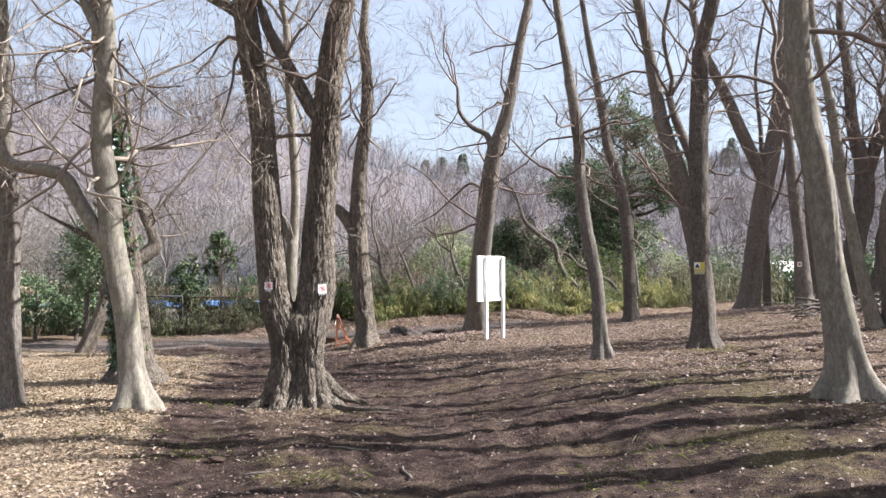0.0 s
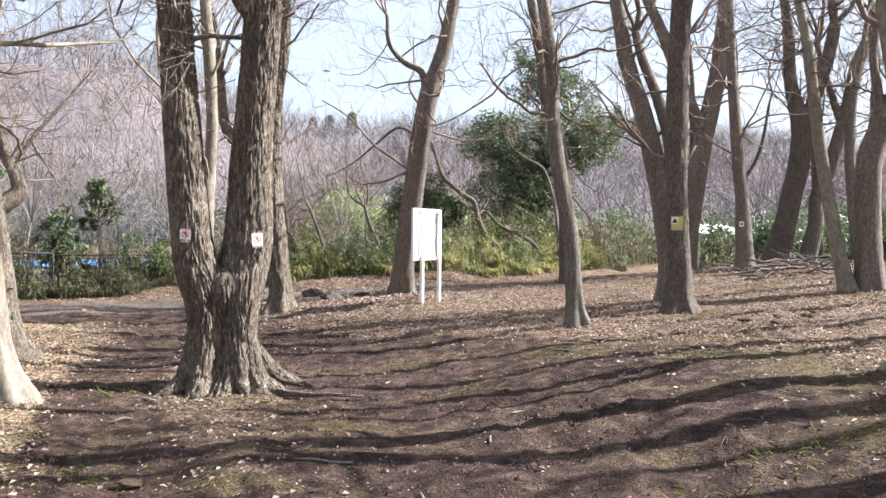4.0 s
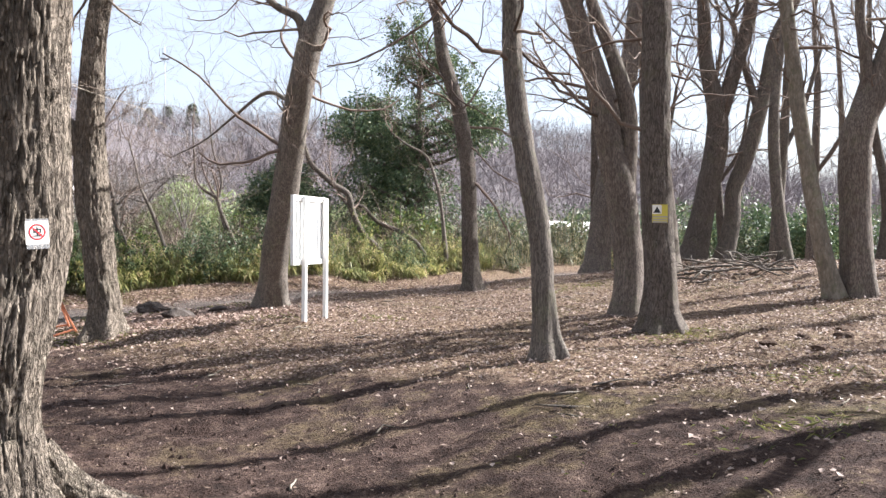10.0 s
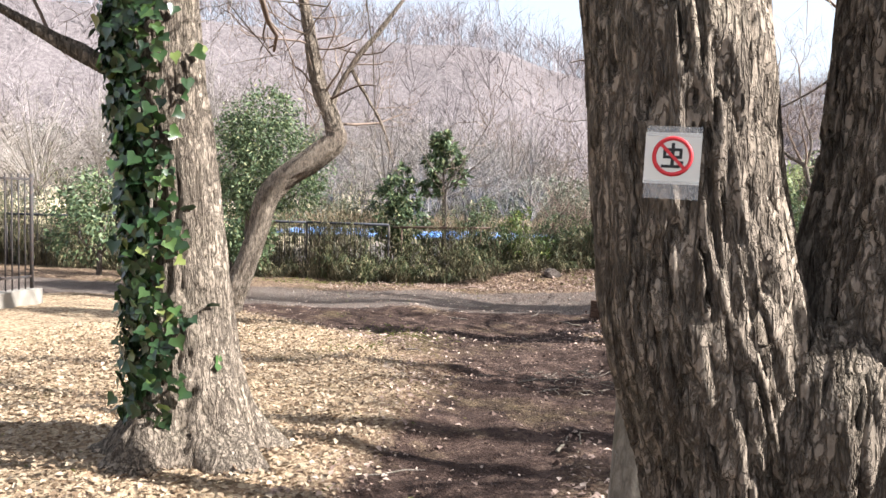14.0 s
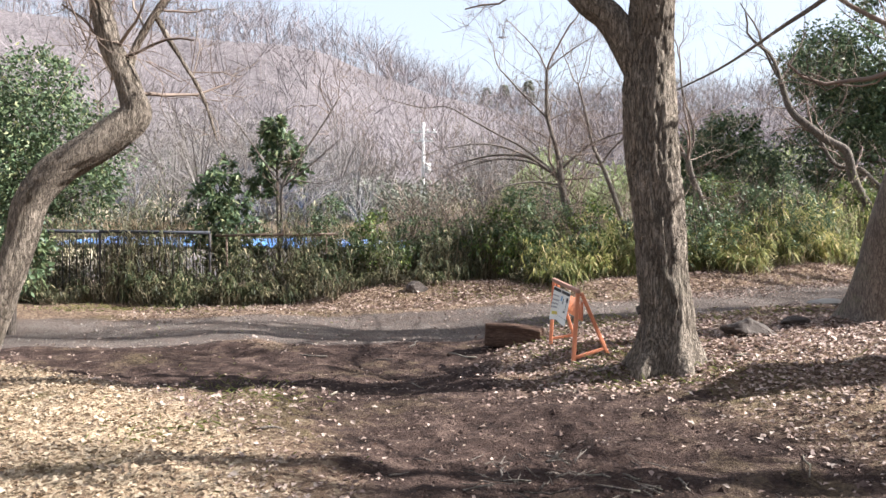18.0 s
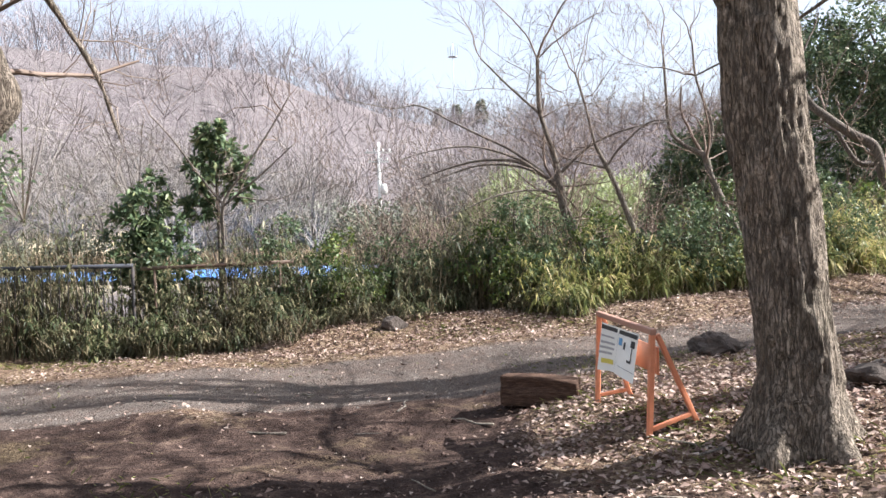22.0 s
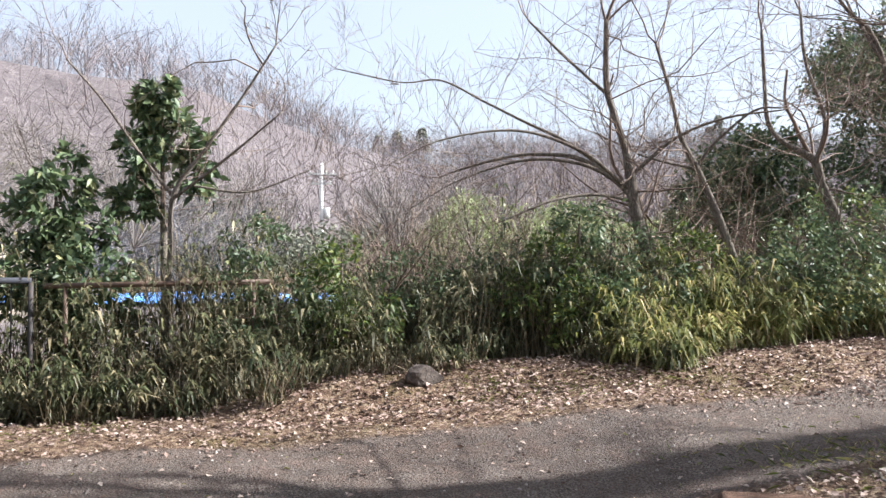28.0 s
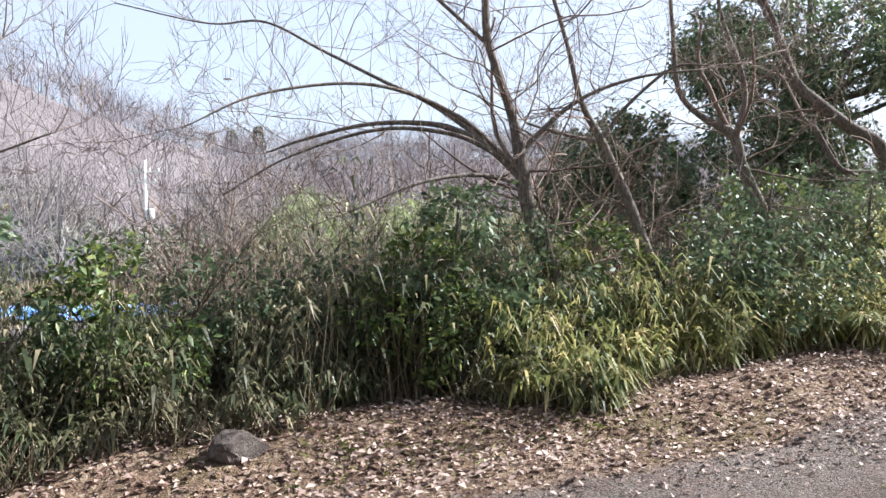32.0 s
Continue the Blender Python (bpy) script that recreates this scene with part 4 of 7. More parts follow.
tree("stout red-brown tree with one cut limb",
     [(9.21, 16.53, 0.75, 0.28), (9.19, 16.55, 1.29, 0.245), (9.17, 16.58, 1.91, 0.23), (9.16, 16.6, 2.74, 0.238), (9.23, 16.59, 3.41, 0.232), (9.51, 16.49, 4.08, 0.202), (9.81, 16.39, 5.09, 0.183), (9.95, 16.34, 5.7, 0.17)],
     [[(9.29, 16.57, 3.3, 0.12), (9.34, 16.57, 4.23, 0.096), (9.24, 16.63, 5.16, 0.077), (9.31, 16.62, 5.91, 0.058)]], BARK_RED, TWIG, 17, 36, 0.014, 0.3, 9.0, side_shoots=8)
tree("reddish trunk with a small white tag", [(10.18, 22.95, 0.83, 0.24), (10.11, 23.03, 2.57, 0.182), (10.02, 23.09, 3.61, 0.168), (9.87, 23.22, 5.89, 0.14), (9.82, 23.28, 7.29, 0.112)], (), BARK_RED, TWIG, 18, 24, 0.012, 0.35, 8.0, 0.12, side_shoots=9, shoot_len=1.6)
tree("dark leaning tree that splits into a tall fork",
     [(12.25, 24.99, 0.90, 0.356), (12.53, 24.91, 2.33, 0.297), (12.83, 24.83, 3.89, 0.297), (12.89, 24.83, 4.97, 0.270), (12.63, 24.97, 6.26, 0.190), (12.55, 25.06, 8.06, 0.159)],
     [[(12.89, 24.81, 4.63, 0.206), (13.24, 24.70, 5.92, 0.198), (13.57, 24.59, 7.11, 0.190), (13.74, 24.55, 8.06, 0.159)]], BARK_DARK, TWIG, 19, 26, 0.012, 0.35, 8.0, 0.12, side_shoots=12, shoot_len=1.8)
tree("bent grey tree with slim upper stem",
     [(13.18, 24.88, 0.93, 0.249), (13.41, 24.82, 2.11, 0.208), (13.45, 24.83, 2.96, 0.200), (13.82, 24.69, 4.03, 0.200), (14.23, 24.57, 5.73, 0.192), (14.47, 24.50, 6.94, 0.192), (14.98, 24.31, 8.14, 0.145)],
     [[(14.05, 24.60, 5.01, 0.124), (13.69, 24.82, 6.37, 0.096), (13.41, 24.96, 7.49, 0.072)]], BARK_GREY, TWIG, 20, 24, 0.012, 0.3, 8.0, 0.12, side_shoots=10, shoot_len=1.8)
tree("far slim tree with ivy at its foot", [(13.67, 23.11, 1.01, 0.18), (13.5, 23.23, 2.63, 0.15), (13.41, 23.31, 4.32, 0.135), (13.53, 23.31, 5.91, 0.105), (13.75, 23.25, 7.26, 0.075)], (), BARK_GREY, TWIG, 21, 20, 0.01, 0.3, 8.0, 0.15, side_shoots=10, shoot_len=1.6)
tree("slim dark tree leaning at its top", [(5.44, 23.54, 0.43, 0.22), (5.41, 23.57, 1.05, 0.19), (5.39, 23.59, 1.7, 0.174), (5.36, 23.64, 3.0, 0.168), (5.28, 23.7, 3.79, 0.163), (5.11, 23.79, 4.7, 0.157), (4.85, 23.93, 5.62, 0.144), (4.69, 24.04, 6.92, 0.124)], (), BARK_DARK, TWIG, 22, 28, 0.012, 0.35, 9.0, 0.1, side_shoots=12, shoot_len=1.6)
tree("leaning grey tree with a forked top behind the board",
     [(0.90, 22.32, 0.17, 0.3), (0.91, 22.01, 1.12, 0.255), (1.02, 21.59, 2.26, 0.24), (1.11, 21.19, 3.4, 0.24), (1.22, 20.85, 4.32, 0.228), (1.34, 20.72, 5, 0.217), (1.56, 20.64, 5.68, 0.171), (1.72, 20.59, 6.37, 0.148), (1.94, 20.50, 7.6, 0.12)],
     [[(1.26, 20.74, 4.9, 0.1), (1.13, 20.82, 5.37, 0.078), (0.77, 20.98, 5.59, 0.06), (0.44, 21.13, 6.03, 0.05), (0.38, 21.17, 6.7, 0.038)],
      [(1.15, 21.03, 3.9, 0.045), (0.75, 22.0, 4.25, 0.034), (0.3, 23.3, 4.0, 0.027), (-0.25, 24.6, 3.6, 0.02), (-0.9, 25.5, 3.3, 0.012)]], BARK_GREY, TWIG, 23, 36, 0.012, 0.35, 8.0, 0.08, side_shoots=10, shoot_len=1.6)
tree("rough-barked tree with a heavy low fork beside the track",
     [(-1.93, 20.33, 0.04, 0.27), (-1.92, 20.34, 0.34, 0.243), (-1.92, 20.34, 0.53, 0.232), (-1.98, 20.35, 1.02, 0.232), (-2.03, 20.36, 1.51, 0.236), (-2.09, 20.37, 2.0, 0.24), (-2.12, 20.38, 2.49, 0.236), (-2.13, 20.39, 2.98, 0.216), (-2.12, 20.3, 3.6, 0.186), (-2.05, 20.2, 4.6, 0.165), (-1.91, 20.1, 5.6, 0.15), (-1.88, 20.09, 6.51, 0.135), (-1.99, 20.05, 7.77, 0.11)],
     [[(-2.15, 20.39, 2.7, 0.155), (-2.48, 20.39, 3.28, 0.147), (-2.8, 20.39, 3.54, 0.122), (-3.1, 20.3, 4.0, 0.105), (-3.2, 20.25, 5.0, 0.088)]], BARK, TWIG, 24, 100, 0.026, 0.6, 22.0, 0.025, side_shoots=6, shoot_from=0.6, boughs=4, bough_low=5.0)
tree("bent old tree with a knee in its trunk",
     [(-9.3, 21.2, -0.1, 0.2), (-8.98, 21.3, 0.62, 0.17), (-8.84, 21.37, 1.11, 0.17), (-8.75, 21.41, 1.54, 0.185), (-8.5, 21.5, 1.89, 0.19), (-8.13, 21.61, 2.16, 0.185), (-7.84, 21.72, 2.4, 0.19), (-7.7, 21.76, 2.56, 0.17), (-7.74, 21.75, 2.78, 0.135), (-7.82, 21.75, 3.0, 0.125), (-7.97, 21.71, 3.35, 0.117), (-8.08, 21.7, 3.83, 0.107), (-8.13, 21.7, 4.12, 0.097), (-8.28, 21.68, 4.9, 0.078)],
     [[(-7.8, 21.75, 2.9, 0.05), (-7.69, 21.79, 3.35, 0.044), (-7.42, 21.89, 3.84, 0.042), (-7.06, 22.02, 4.33, 0.036), (-6.51, 22.21, 5.11, 0.027)],
      [(-7.5, 21.86, 3.7, 0.034), (-7.22, 21.92, 3.21, 0.027), (-6.98, 21.97, 2.78, 0.02), (-6.8, 22.0, 2.2, 0.01)]], BARK, TWIG, 25, 64, 0.018, 0.2, 16.0, 0.04, side_shoots=14, shoot_from=0.5, boughs=4, bough_low=3.4, bough_len=1.8)
# slim trees that stand in the thicket
tree("slim tree with arching branches in the bamboo grass",
     [(-1.76, 28.46, 0.05, 0.085), (-1.84, 28.49, 0.68, 0.082), (-1.89, 28.51, 1.09, 0.076), (-2.07, 28.56, 1.51, 0.076), (-2.15, 28.59, 1.83, 0.073), (-2.19, 28.6, 2.11, 0.074), (-2.26, 28.62, 2.59, 0.047), (-2.43, 28.67, 3.16, 0.041), (-2.49, 28.69, 3.48, 0.038), (-2.5, 28.67, 4.23, 0.028)],
     [[(-2.19, 28.6, 2.05, 0.047), (-2.44, 28.69, 2.31, 0.044), (-2.73, 28.8, 2.5, 0.035), (-3.02, 28.92, 2.59, 0.028), (-3.55, 29.13, 2.6, 0.022), (-4.14, 29.36, 2.47, 0.016), (-4.49, 29.5, 2.35, 0.009)],
      [(-2.44, 28.7, 2.35, 0.028), (-2.96, 28.89, 2.76, 0.025), (-3.43, 29.07, 3.02, 0.019), (-3.95, 29.27, 3.32, 0.016), (-4.48, 29.47, 3.62, 0.013), (-5.01, 29.68, 3.63, 0.009), (-5.88, 30.02, 3.87, 0.006)],
      [(-2.46, 28.69, 3.3, 0.022), (-2.95, 28.86, 3.8, 0.019), (-3.18, 28.95, 4.06, 0.016), (-3.41, 29.03, 4.32, 0.013)],
      [(-2.3, 28.63, 2.2, 0.03), (-2.8, 28.7, 2.45, 0.024), (-3.5, 28.8, 2.5, 0.018), (-4.3, 28.9, 2.25, 0.012), (-4.9, 29.0, 1.9, 0.006)],
      [(-2.25, 28.6, 2.15, 0.03), (-2.9, 28.3, 2.55, 0.022), (-3.7, 28.1, 2.75, 0.016), (-4.6, 27.9, 2.6, 0.01), (-5.2, 27.8, 2.3, 0.005)],
      [(-2.2, 28.6, 2.0, 0.025), (-2.7, 28.4, 2.05, 0.02), (-3.3, 28.2, 1.95, 0.014), (-3.9, 28.1, 1.7, 0.007)],
      [(-2.2, 28.62, 2.3, 0.03), (-1.7, 28.5, 2.75, 0.022), (-1.1, 28.4, 3.0, 0.016), (-0.4, 28.3, 3.1, 0.009)],
      [(-1.85, 28.5, 0.8, 0.036), (-1.95, 28.52, 1.25, 0.041), (-1.99, 28.53, 1.51, 0.041), (-2.13, 28.58, 1.85, 0.035)]],
     BARK_GREY, TWIG, 26, 18, 0.004, 0.1, 8.0, 0.08, 3, 1.8, 20, 1.5, 3, kids=3, boughs=4, bough_low=1.9, bough_len=1.7)
tree("thin leaning tree in the bamboo grass",
     [(-0.68, 28.2, 0.05, 0.045), (-0.72, 28.22, 0.39, 0.041), (-0.89, 28.27, 0.84, 0.042), (-1.03, 28.32, 1.3, 0.048), (-1.2, 28.38, 1.81, 0.048), (-1.38, 28.44, 2.27, 0.045), (-1.45, 28.46, 2.43, 0.043), (-1.61, 28.52, 2.79, 0.029), (-1.72, 28.55, 3.3, 0.022), (-1.89, 28.6, 3.95, 0.016)],
     [[(-1.43, 28.46, 2.38, 0.022), (-1.85, 28.62, 2.5, 0.016), (-2.09, 28.71, 2.59, 0.013)], [(-1.43, 28.45, 2.4, 0.022), (-1.25, 28.38, 2.68, 0.019), (-0.83, 28.2, 3.06, 0.013), (-0.53, 28.08, 3.08, 0.01)]],
     BARK_GREY, TWIG, 27, 14, 0.003, 0.1, 8.0, 0.08, 3, 1.6, 12, 1.2, 3, kids=2, boughs=4, bough_low=1.8, bough_len=1.3)
tree("thin two-stemmed tree in the bamboo grass",
     [(1.08, 28.53, 0.15, 0.06), (1.04, 28.55, 0.4, 0.058), (0.85, 28.61, 0.99, 0.06), (0.66, 28.67, 1.49, 0.057), (0.5, 28.72, 1.88, 0.053), (0.35, 28.77, 2.27, 0.05), (0.27, 28.8, 2.56, 0.052), (-0.05, 28.92, 2.78, 0.035), (-0.25, 28.99, 3.06, 0.032), (-0.3, 29.0, 3.7, 0.025), (-0.33, 29.0, 4.27, 0.018)],
     [[(0.95, 28.58, 0.2, 0.04), (0.65, 28.68, 1.2, 0.046), (0.46, 28.74, 1.84, 0.046), (0.29, 28.8, 2.45, 0.042)], [(0.28, 28.79, 2.5, 0.034), (0.38, 28.74, 3.05, 0.028), (0.16, 28.81, 3.83, 0.021), (0.1, 28.82, 4.47, 0.018)]],
     BARK_GREY, TWIG, 28, 16, 0.003, 0.1, 8.0, 0.08, 3, 1.7, 12, 1.2, 3, kids=2, boughs=4, bough_low=1.8, bough_len=1.3)
tree("curving dark tree that leans out of the thicket",
     [(5.33, 30.5, 0.37, 0.125), (5.2, 30.54, 0.94, 0.109), (5.09, 30.58, 1.21, 0.104), (4.64, 30.74, 1.71, 0.094), (4.37, 30.84, 2.28, 0.099), (4.22, 30.89, 2.85, 0.099), (3.87, 31.02, 3.1, 0.094), (3.44, 31.18, 3.48, 0.085), (3.13, 31.29, 3.82, 0.071), (2.92, 31.36, 4.49, 0.057)], (), BARK_DARK, TWIG, 29, 18, 0.006, 0.2, 8.0, 0.1, 3, 2.0, 12, 1.4, 3, kids=3, boughs=4, bough_low=1.8, bough_len=1.3)
tree("thin bent tree over the bamboo grass", [(6.95, 30.82, 0.5, 0.065), (6.78, 30.89, 0.85, 0.065), (6.42, 31.02, 1.41, 0.073), (5.86, 31.23, 1.78, 0.07), (5.3, 31.44, 2.04, 0.065), (4.84, 31.62, 2.51, 0.06), (4.37, 31.8, 2.62, 0.045), (4.01, 31.93, 3.28, 0.04)], (), BARK_DARK, TWIG, 30, 14, 0.005, 0.1, 8.0, 0.1, 3, 1.6, 6, 1.0, 2, boughs=3, bough_low=1.8, bough_len=1.3)
tree("thin crooked tree over the bamboo grass", [(7.5, 31.1, 0.55, 0.08), (7.4, 31.16, 1.61, 0.073), (7.3, 31.18, 2.55, 0.062), (7.15, 31.22, 3.28, 0.057), (6.85, 31.32, 4.12, 0.047), (6.28, 31.54, 4.5, 0.036), (5.8, 31.72, 4.88, 0.026)], (), BARK_GREY, TWIG, 31, 14, 0.004, 0.1, 8.0, 0.1, 3, 1.5, 6, 1.0, 2, boughs=3, bough_low=1.8, bough_len=1.3)
tree("pale bare tree forking over the fence line", [(-7.55, 27.6, -0.1, 0.037), (-7.51, 27.6, 0.78, 0.034), (-7.48, 27.6, 1.31, 0.031), (-7.45, 27.6, 1.93, 0.027), (-7.12, 27.6, 2.43, 0.018), (-6.72, 27.6, 3.02, 0.014), (-6.4, 27.55, 3.52, 0.010)],
     [[(-7.45, 27.6, 1.9, 0.020), (-7.8, 27.55, 2.37, 0.016), (-8.16, 27.5, 2.9, 0.012), (-8.51, 27.5, 3.3, 0.008)], [(-7.44, 27.6, 1.9, 0.018), (-6.89, 27.5, 2.31, 0.014), (-6.31, 27.4, 2.79, 0.008)], [(-7.24, 27.58, 2.02, 0.012), (-6.67, 27.6, 1.97, 0.010), (-6.03, 27.6, 2.21, 0.006)]],
     BARK_GREY, TWIG, 37, 14, 0.003, 0.1, 8.0, 0.08, 3, 1.2, 12, 0.9, 2, boughs=3, bough_low=1.8, bough_len=1.3)
# trees beyond the stout one, and those off to the sunny side
tree("slim dark trunk on a leafy rise", [(8.05, 13.1, 0.63, 0.15), (8.02, 13.14, 1.31, 0.125), (7.97, 13.18, 2.38, 0.107), (7.92, 13.24, 3.45, 0.1), (7.91, 13.27, 4.51, 0.089), (7.8, 13.3, 6.0, 0.075)], (), BARK_DARK, TWIG, 33, 28, 0.01, 0.35, 9.0, side_shoots=4, crown=2, crown_len=1.5)
tree("far dark tree forking near the ground", [(17.83, 23.88, 1.1, 0.28), (17.9, 23.88, 2.36, 0.22), (17.74, 23.97, 3.37, 0.133), (17.53, 24.1, 4.6, 0.117), (17.41, 24.2, 6.37, 0.083)],
     [[(17.9, 23.87, 2.2, 0.15), (18.2, 23.77, 2.99, 0.133), (18.55, 23.67, 4.85, 0.117), (18.64, 23.68, 6.7, 0.075)]], BARK_DARK, TWIG, 34, 18, 0.01, 0.3, 8.0, 0.15, side_shoots=10, shoot_len=1.8)
tree("far leaning tree with low branches", [(20.31, 23.91, 1.1, 0.156), (19.96, 24.1, 2.78, 0.121), (19.51, 24.32, 3.96, 0.104), (19.21, 24.49, 5.53, 0.078)],
     [[(20.2, 23.97, 1.7, 0.104), (20.61, 23.82, 2.92, 0.087), (20.8, 23.8, 5.18, 0.069)]], BARK_DARK, TWIG, 35, 16, 0.01, 0.3, 8.0, 0.15, side_shoots=10, shoot_len=1.8)
# The nearer ones on the sunny side stand unseen, added to cast floor shadows.
rngt = np.random.default_rng(5)
for k, (tx, ty, tr, th) in enumerate([(8.5, 6.4, 0.2, 6.5), (7.4, 10.8, 0.16, 6.5), (9.4, 8.6, 0.2, 7), (6.7, 7.3, 0.16, 6), (10.6, 11.6, 0.18, 7), (5.3, 5.0, 0.2, 6), (7.3, 4.4, 0.14, 6), (12.2, 9.6, 0.17, 6), (15.5, 18.5, 0.18, 7), (6.9, 2.6, 0.22, 6.5), (17.5, 15, 0.2, 7), (22.5, 20, 0.2, 7), (25, 26, 0.2, 7), (10.8, 3.8, 0.2, 7), (21, 28.5, 0.15, 6), (16, 28.5, 0.13, 6), (-12.0, 16.5, 0.16, 6), (12.6, 27.6, 0.14, 6), (11.4, 28.6, 0.13, 6.5), (15.5, 25.6, 0.16, 6.5), (18.5, 27.4, 0.16, 6.5)]):
    lx, ly = rngt.normal(0, 0.35, 2)
    g = spot(tx, ty)
    tree("bare tree standing among others in the wood", [(tx, ty, g, tr * 1.15), (tx + lx * 0.2, ty + ly * 0.2, g + th * 0.25, tr), (tx + lx * 0.6, ty + ly * 0.6, g + th * 0.55, tr * 0.85), (tx + lx, ty + ly, g + th, tr * 0.6)],
         [[(tx + lx * 0.5, ty + ly * 0.5, g + th * 0.5, tr * 0.5), (tx + lx * 0.5 + 0.5, ty - 0.4, g + th * 0.68, tr * 0.42), (tx + lx + 0.9, ty - 0.6, g + th * 0.95, tr * 0.3)]],
         (BARK_DARK, BARK_GREY, BARK_RED)[k % 3], TWIG, 100 + k, 18, 0.012, 0.35, 9.0, 0.15, 2, 2.9, 4, 1.6, boughs=3)
# ---- thicket, evergreens and distance ----
rng = np.random.default_rng(77)


def along_line(line, n, lo, hi, spread0, spread1):
    """Points scattered behind a line between two x values."""
    x = rng.uniform(lo, hi, n)
    y = np.interp(x, line[:, 0], line[:, 1]) + spread0 + (spread1 - spread0) * rng.uniform(0, 1, n) ** 1.3
    return x, y


def blades(soup, x, y, z, length, width, droop, tilt=0.5, lift=0.1):
    n = len(x)
    a = rng.uniform(0, 2 * np.pi, n)
    e = rng.normal(lift, tilt, n)
    along = unit(np.stack([np.cos(a) * np.cos(e), np.sin(a) * np.cos(e), np.sin(e)], 1))
    across = unit(np.cross(along, (0, 0, 1)) + rng.normal(0, 0.25, (n, 3)))
    up = np.cross(across, along)
    soup.leaves(np.stack([x, y, z], 1), along, across, up, length, width, 0.15, droop)


def thicket(lo, hi, n, height, material, label, name="bamboo_grass", stalks=600, leaf=(0.1, 0.24), slim=(0.06, 0.1), deep=2.6, tufts=60, stalk_mat=None, culms=700):
    """Bamboo grass: arching stalks that carry narrow, drooping blades near their tops, over a low tangle."""
    x, y = along_line(HEDGE, n, lo, hi, -0.35, deep)
    y = y + 0.9 * (vnoise(np.stack([x * 0.8, 0 * x, 0 * x], 1), 15) - 0.36) + 0.35 * (vnoise(np.stack([x * 2.7, 0 * x, 0 * x], 1), 16) - 0.5)
    h = height(x) * (0.3 + 0.75 * vnoise(np.stack([x * 0.9, y * 0.9, 0 * x], 1), 12) + 0.6 * (vnoise(np.stack([x * 4, y * 4, 0 * x], 1), 13) - 0.5))
    h = np.maximum(h, 0.15)
    front = np.clip((y - np.interp(x, HEDGE[:, 0], HEDGE[:, 1]) + 0.35) / 0.7, 0.3, 1)
    s = Soup()
    gaps = vnoise(np.stack([x * 2.2, y * 2.2, 0 * x], 1), 18)
    low = rng.uniform(0, 1, n) < np.where(front < 0.98, np.clip((gaps - 0.4) * 3.5, 0.06, 0.6), 0.5)
    u = rng.uniform(0, 1, low.sum())
    L = rng.uniform(*leaf, low.sum())
    blades(s, x[low], y[low], floor_at(x[low], y[low]) + 0.02 + (0.12 + 0.76 * u) * h[low] * front[low], L, L * rng.uniform(*slim, len(L)), 0.9, 0.85, 0.15)
    # arching stalks with fans of broad blades
    pick = rng.integers(0, n, culms)
    cx, cy = x[pick], y[pick]
    cz = floor_at(cx, cy)
    ch = h[pick] * np.maximum(front[pick], 0.45) * rng.uniform(0.7, 1.5, culms)
    a = rng.uniform(0, 2 * np.pi, culms)
    reach = ch * rng.uniform(0.1, 0.5, culms)
    culm_soup = Soup()
    for k in range(culms):
        w = np.linspace(0, 1, 5)
        culm_soup.tube(np.stack([cx[k] + math.cos(a[k]) * reach[k] * w ** 2, cy[k] + math.sin(a[k]) * reach[k] * w ** 2, cz[k] - 0.02 + ch[k] * (1.15 * w - 0.15 * w ** 3)], 1), np.linspace(0.006, 0.002, 5), 3, cap=False)
    for k in range(22):
        w = rng.uniform(0.35, 1.0, culms) ** 0.7
        L = rng.uniform(leaf[0] * 1.1, leaf[1] * 1.15, culms)
        blades(s, cx + np.cos(a) * reach * w ** 2, cy + np.sin(a) * reach * w ** 2, cz + ch * (1.15 * w - 0.15 * w ** 3), L, L * rng.uniform(max(slim[0], 0.1), max(slim[1], 0.17), culms), 0.55, 0.45, 0.15)
    # taller tufts that break the outline
    for i in rng.integers(0, n, tufts):
        m = rng.integers(30, 80)
        top = h[i] * rng.uniform(1.1, 1.8)
        cx, cy = x[i] + rng.normal(0, 0.1), y[i] + rng.normal(0, 0.1)
        w = rng.uniform(0, 1, m) ** 0.8
        lx, ly = rng.normal(0, 0.25, 2)
        tl = rng.uniform(leaf[0], leaf[1] * 1.1, m)
        blades(s, cx + lx * w + rng.normal(0, 0.1, m), cy + ly * w + rng.normal(0, 0.1, m), floor_at(cx, cy)[0] + 0.1 + w * top, tl, tl * rng.uniform(*slim, m), 0.9, 0.5, 0.6)
    top = thing(name, (lo + hi) / 2, float(np.interp((lo + hi) / 2, HEDGE[:, 0], HEDGE[:, 1])), spot((lo + hi) / 2, 27.0), label, "bamboo grass")
    tagged(part("foliage", s, material, top), kind="stuff")
    s = Soup()
    for i in rng.integers(0, n, stalks):
        p = np.array([x[i], y[i], floor_at(x[i], y[i])[0] - 0.03])
        q = p + (rng.normal(0, 0.16), rng.normal(0, 0.16), h[i] * front[i] * rng.uniform(0.8, 1.35))
        s.tube([p, (p + q) / 2 + rng.normal(0, 0.03, 3), q], [0.006, 0.005, 0.002], 3, cap=False)
    tagged(part("stem_tangle", s, stalk_mat or STALK, top), kind="stuff")
    tagged(part("stalk_tangle", culm_soup, stalk_mat or STALK, top), kind="stuff")


thicket(-20, -7.0, 50000, lambda x: 1.5 + 0 * x, SASA_SHADED, "dense dark scrub and bamboo grass growing through the fence", "scrub", 3400, (0.06, 0.14), (0.16, 0.28), 1.0, 110, STALK_DARK, 700)
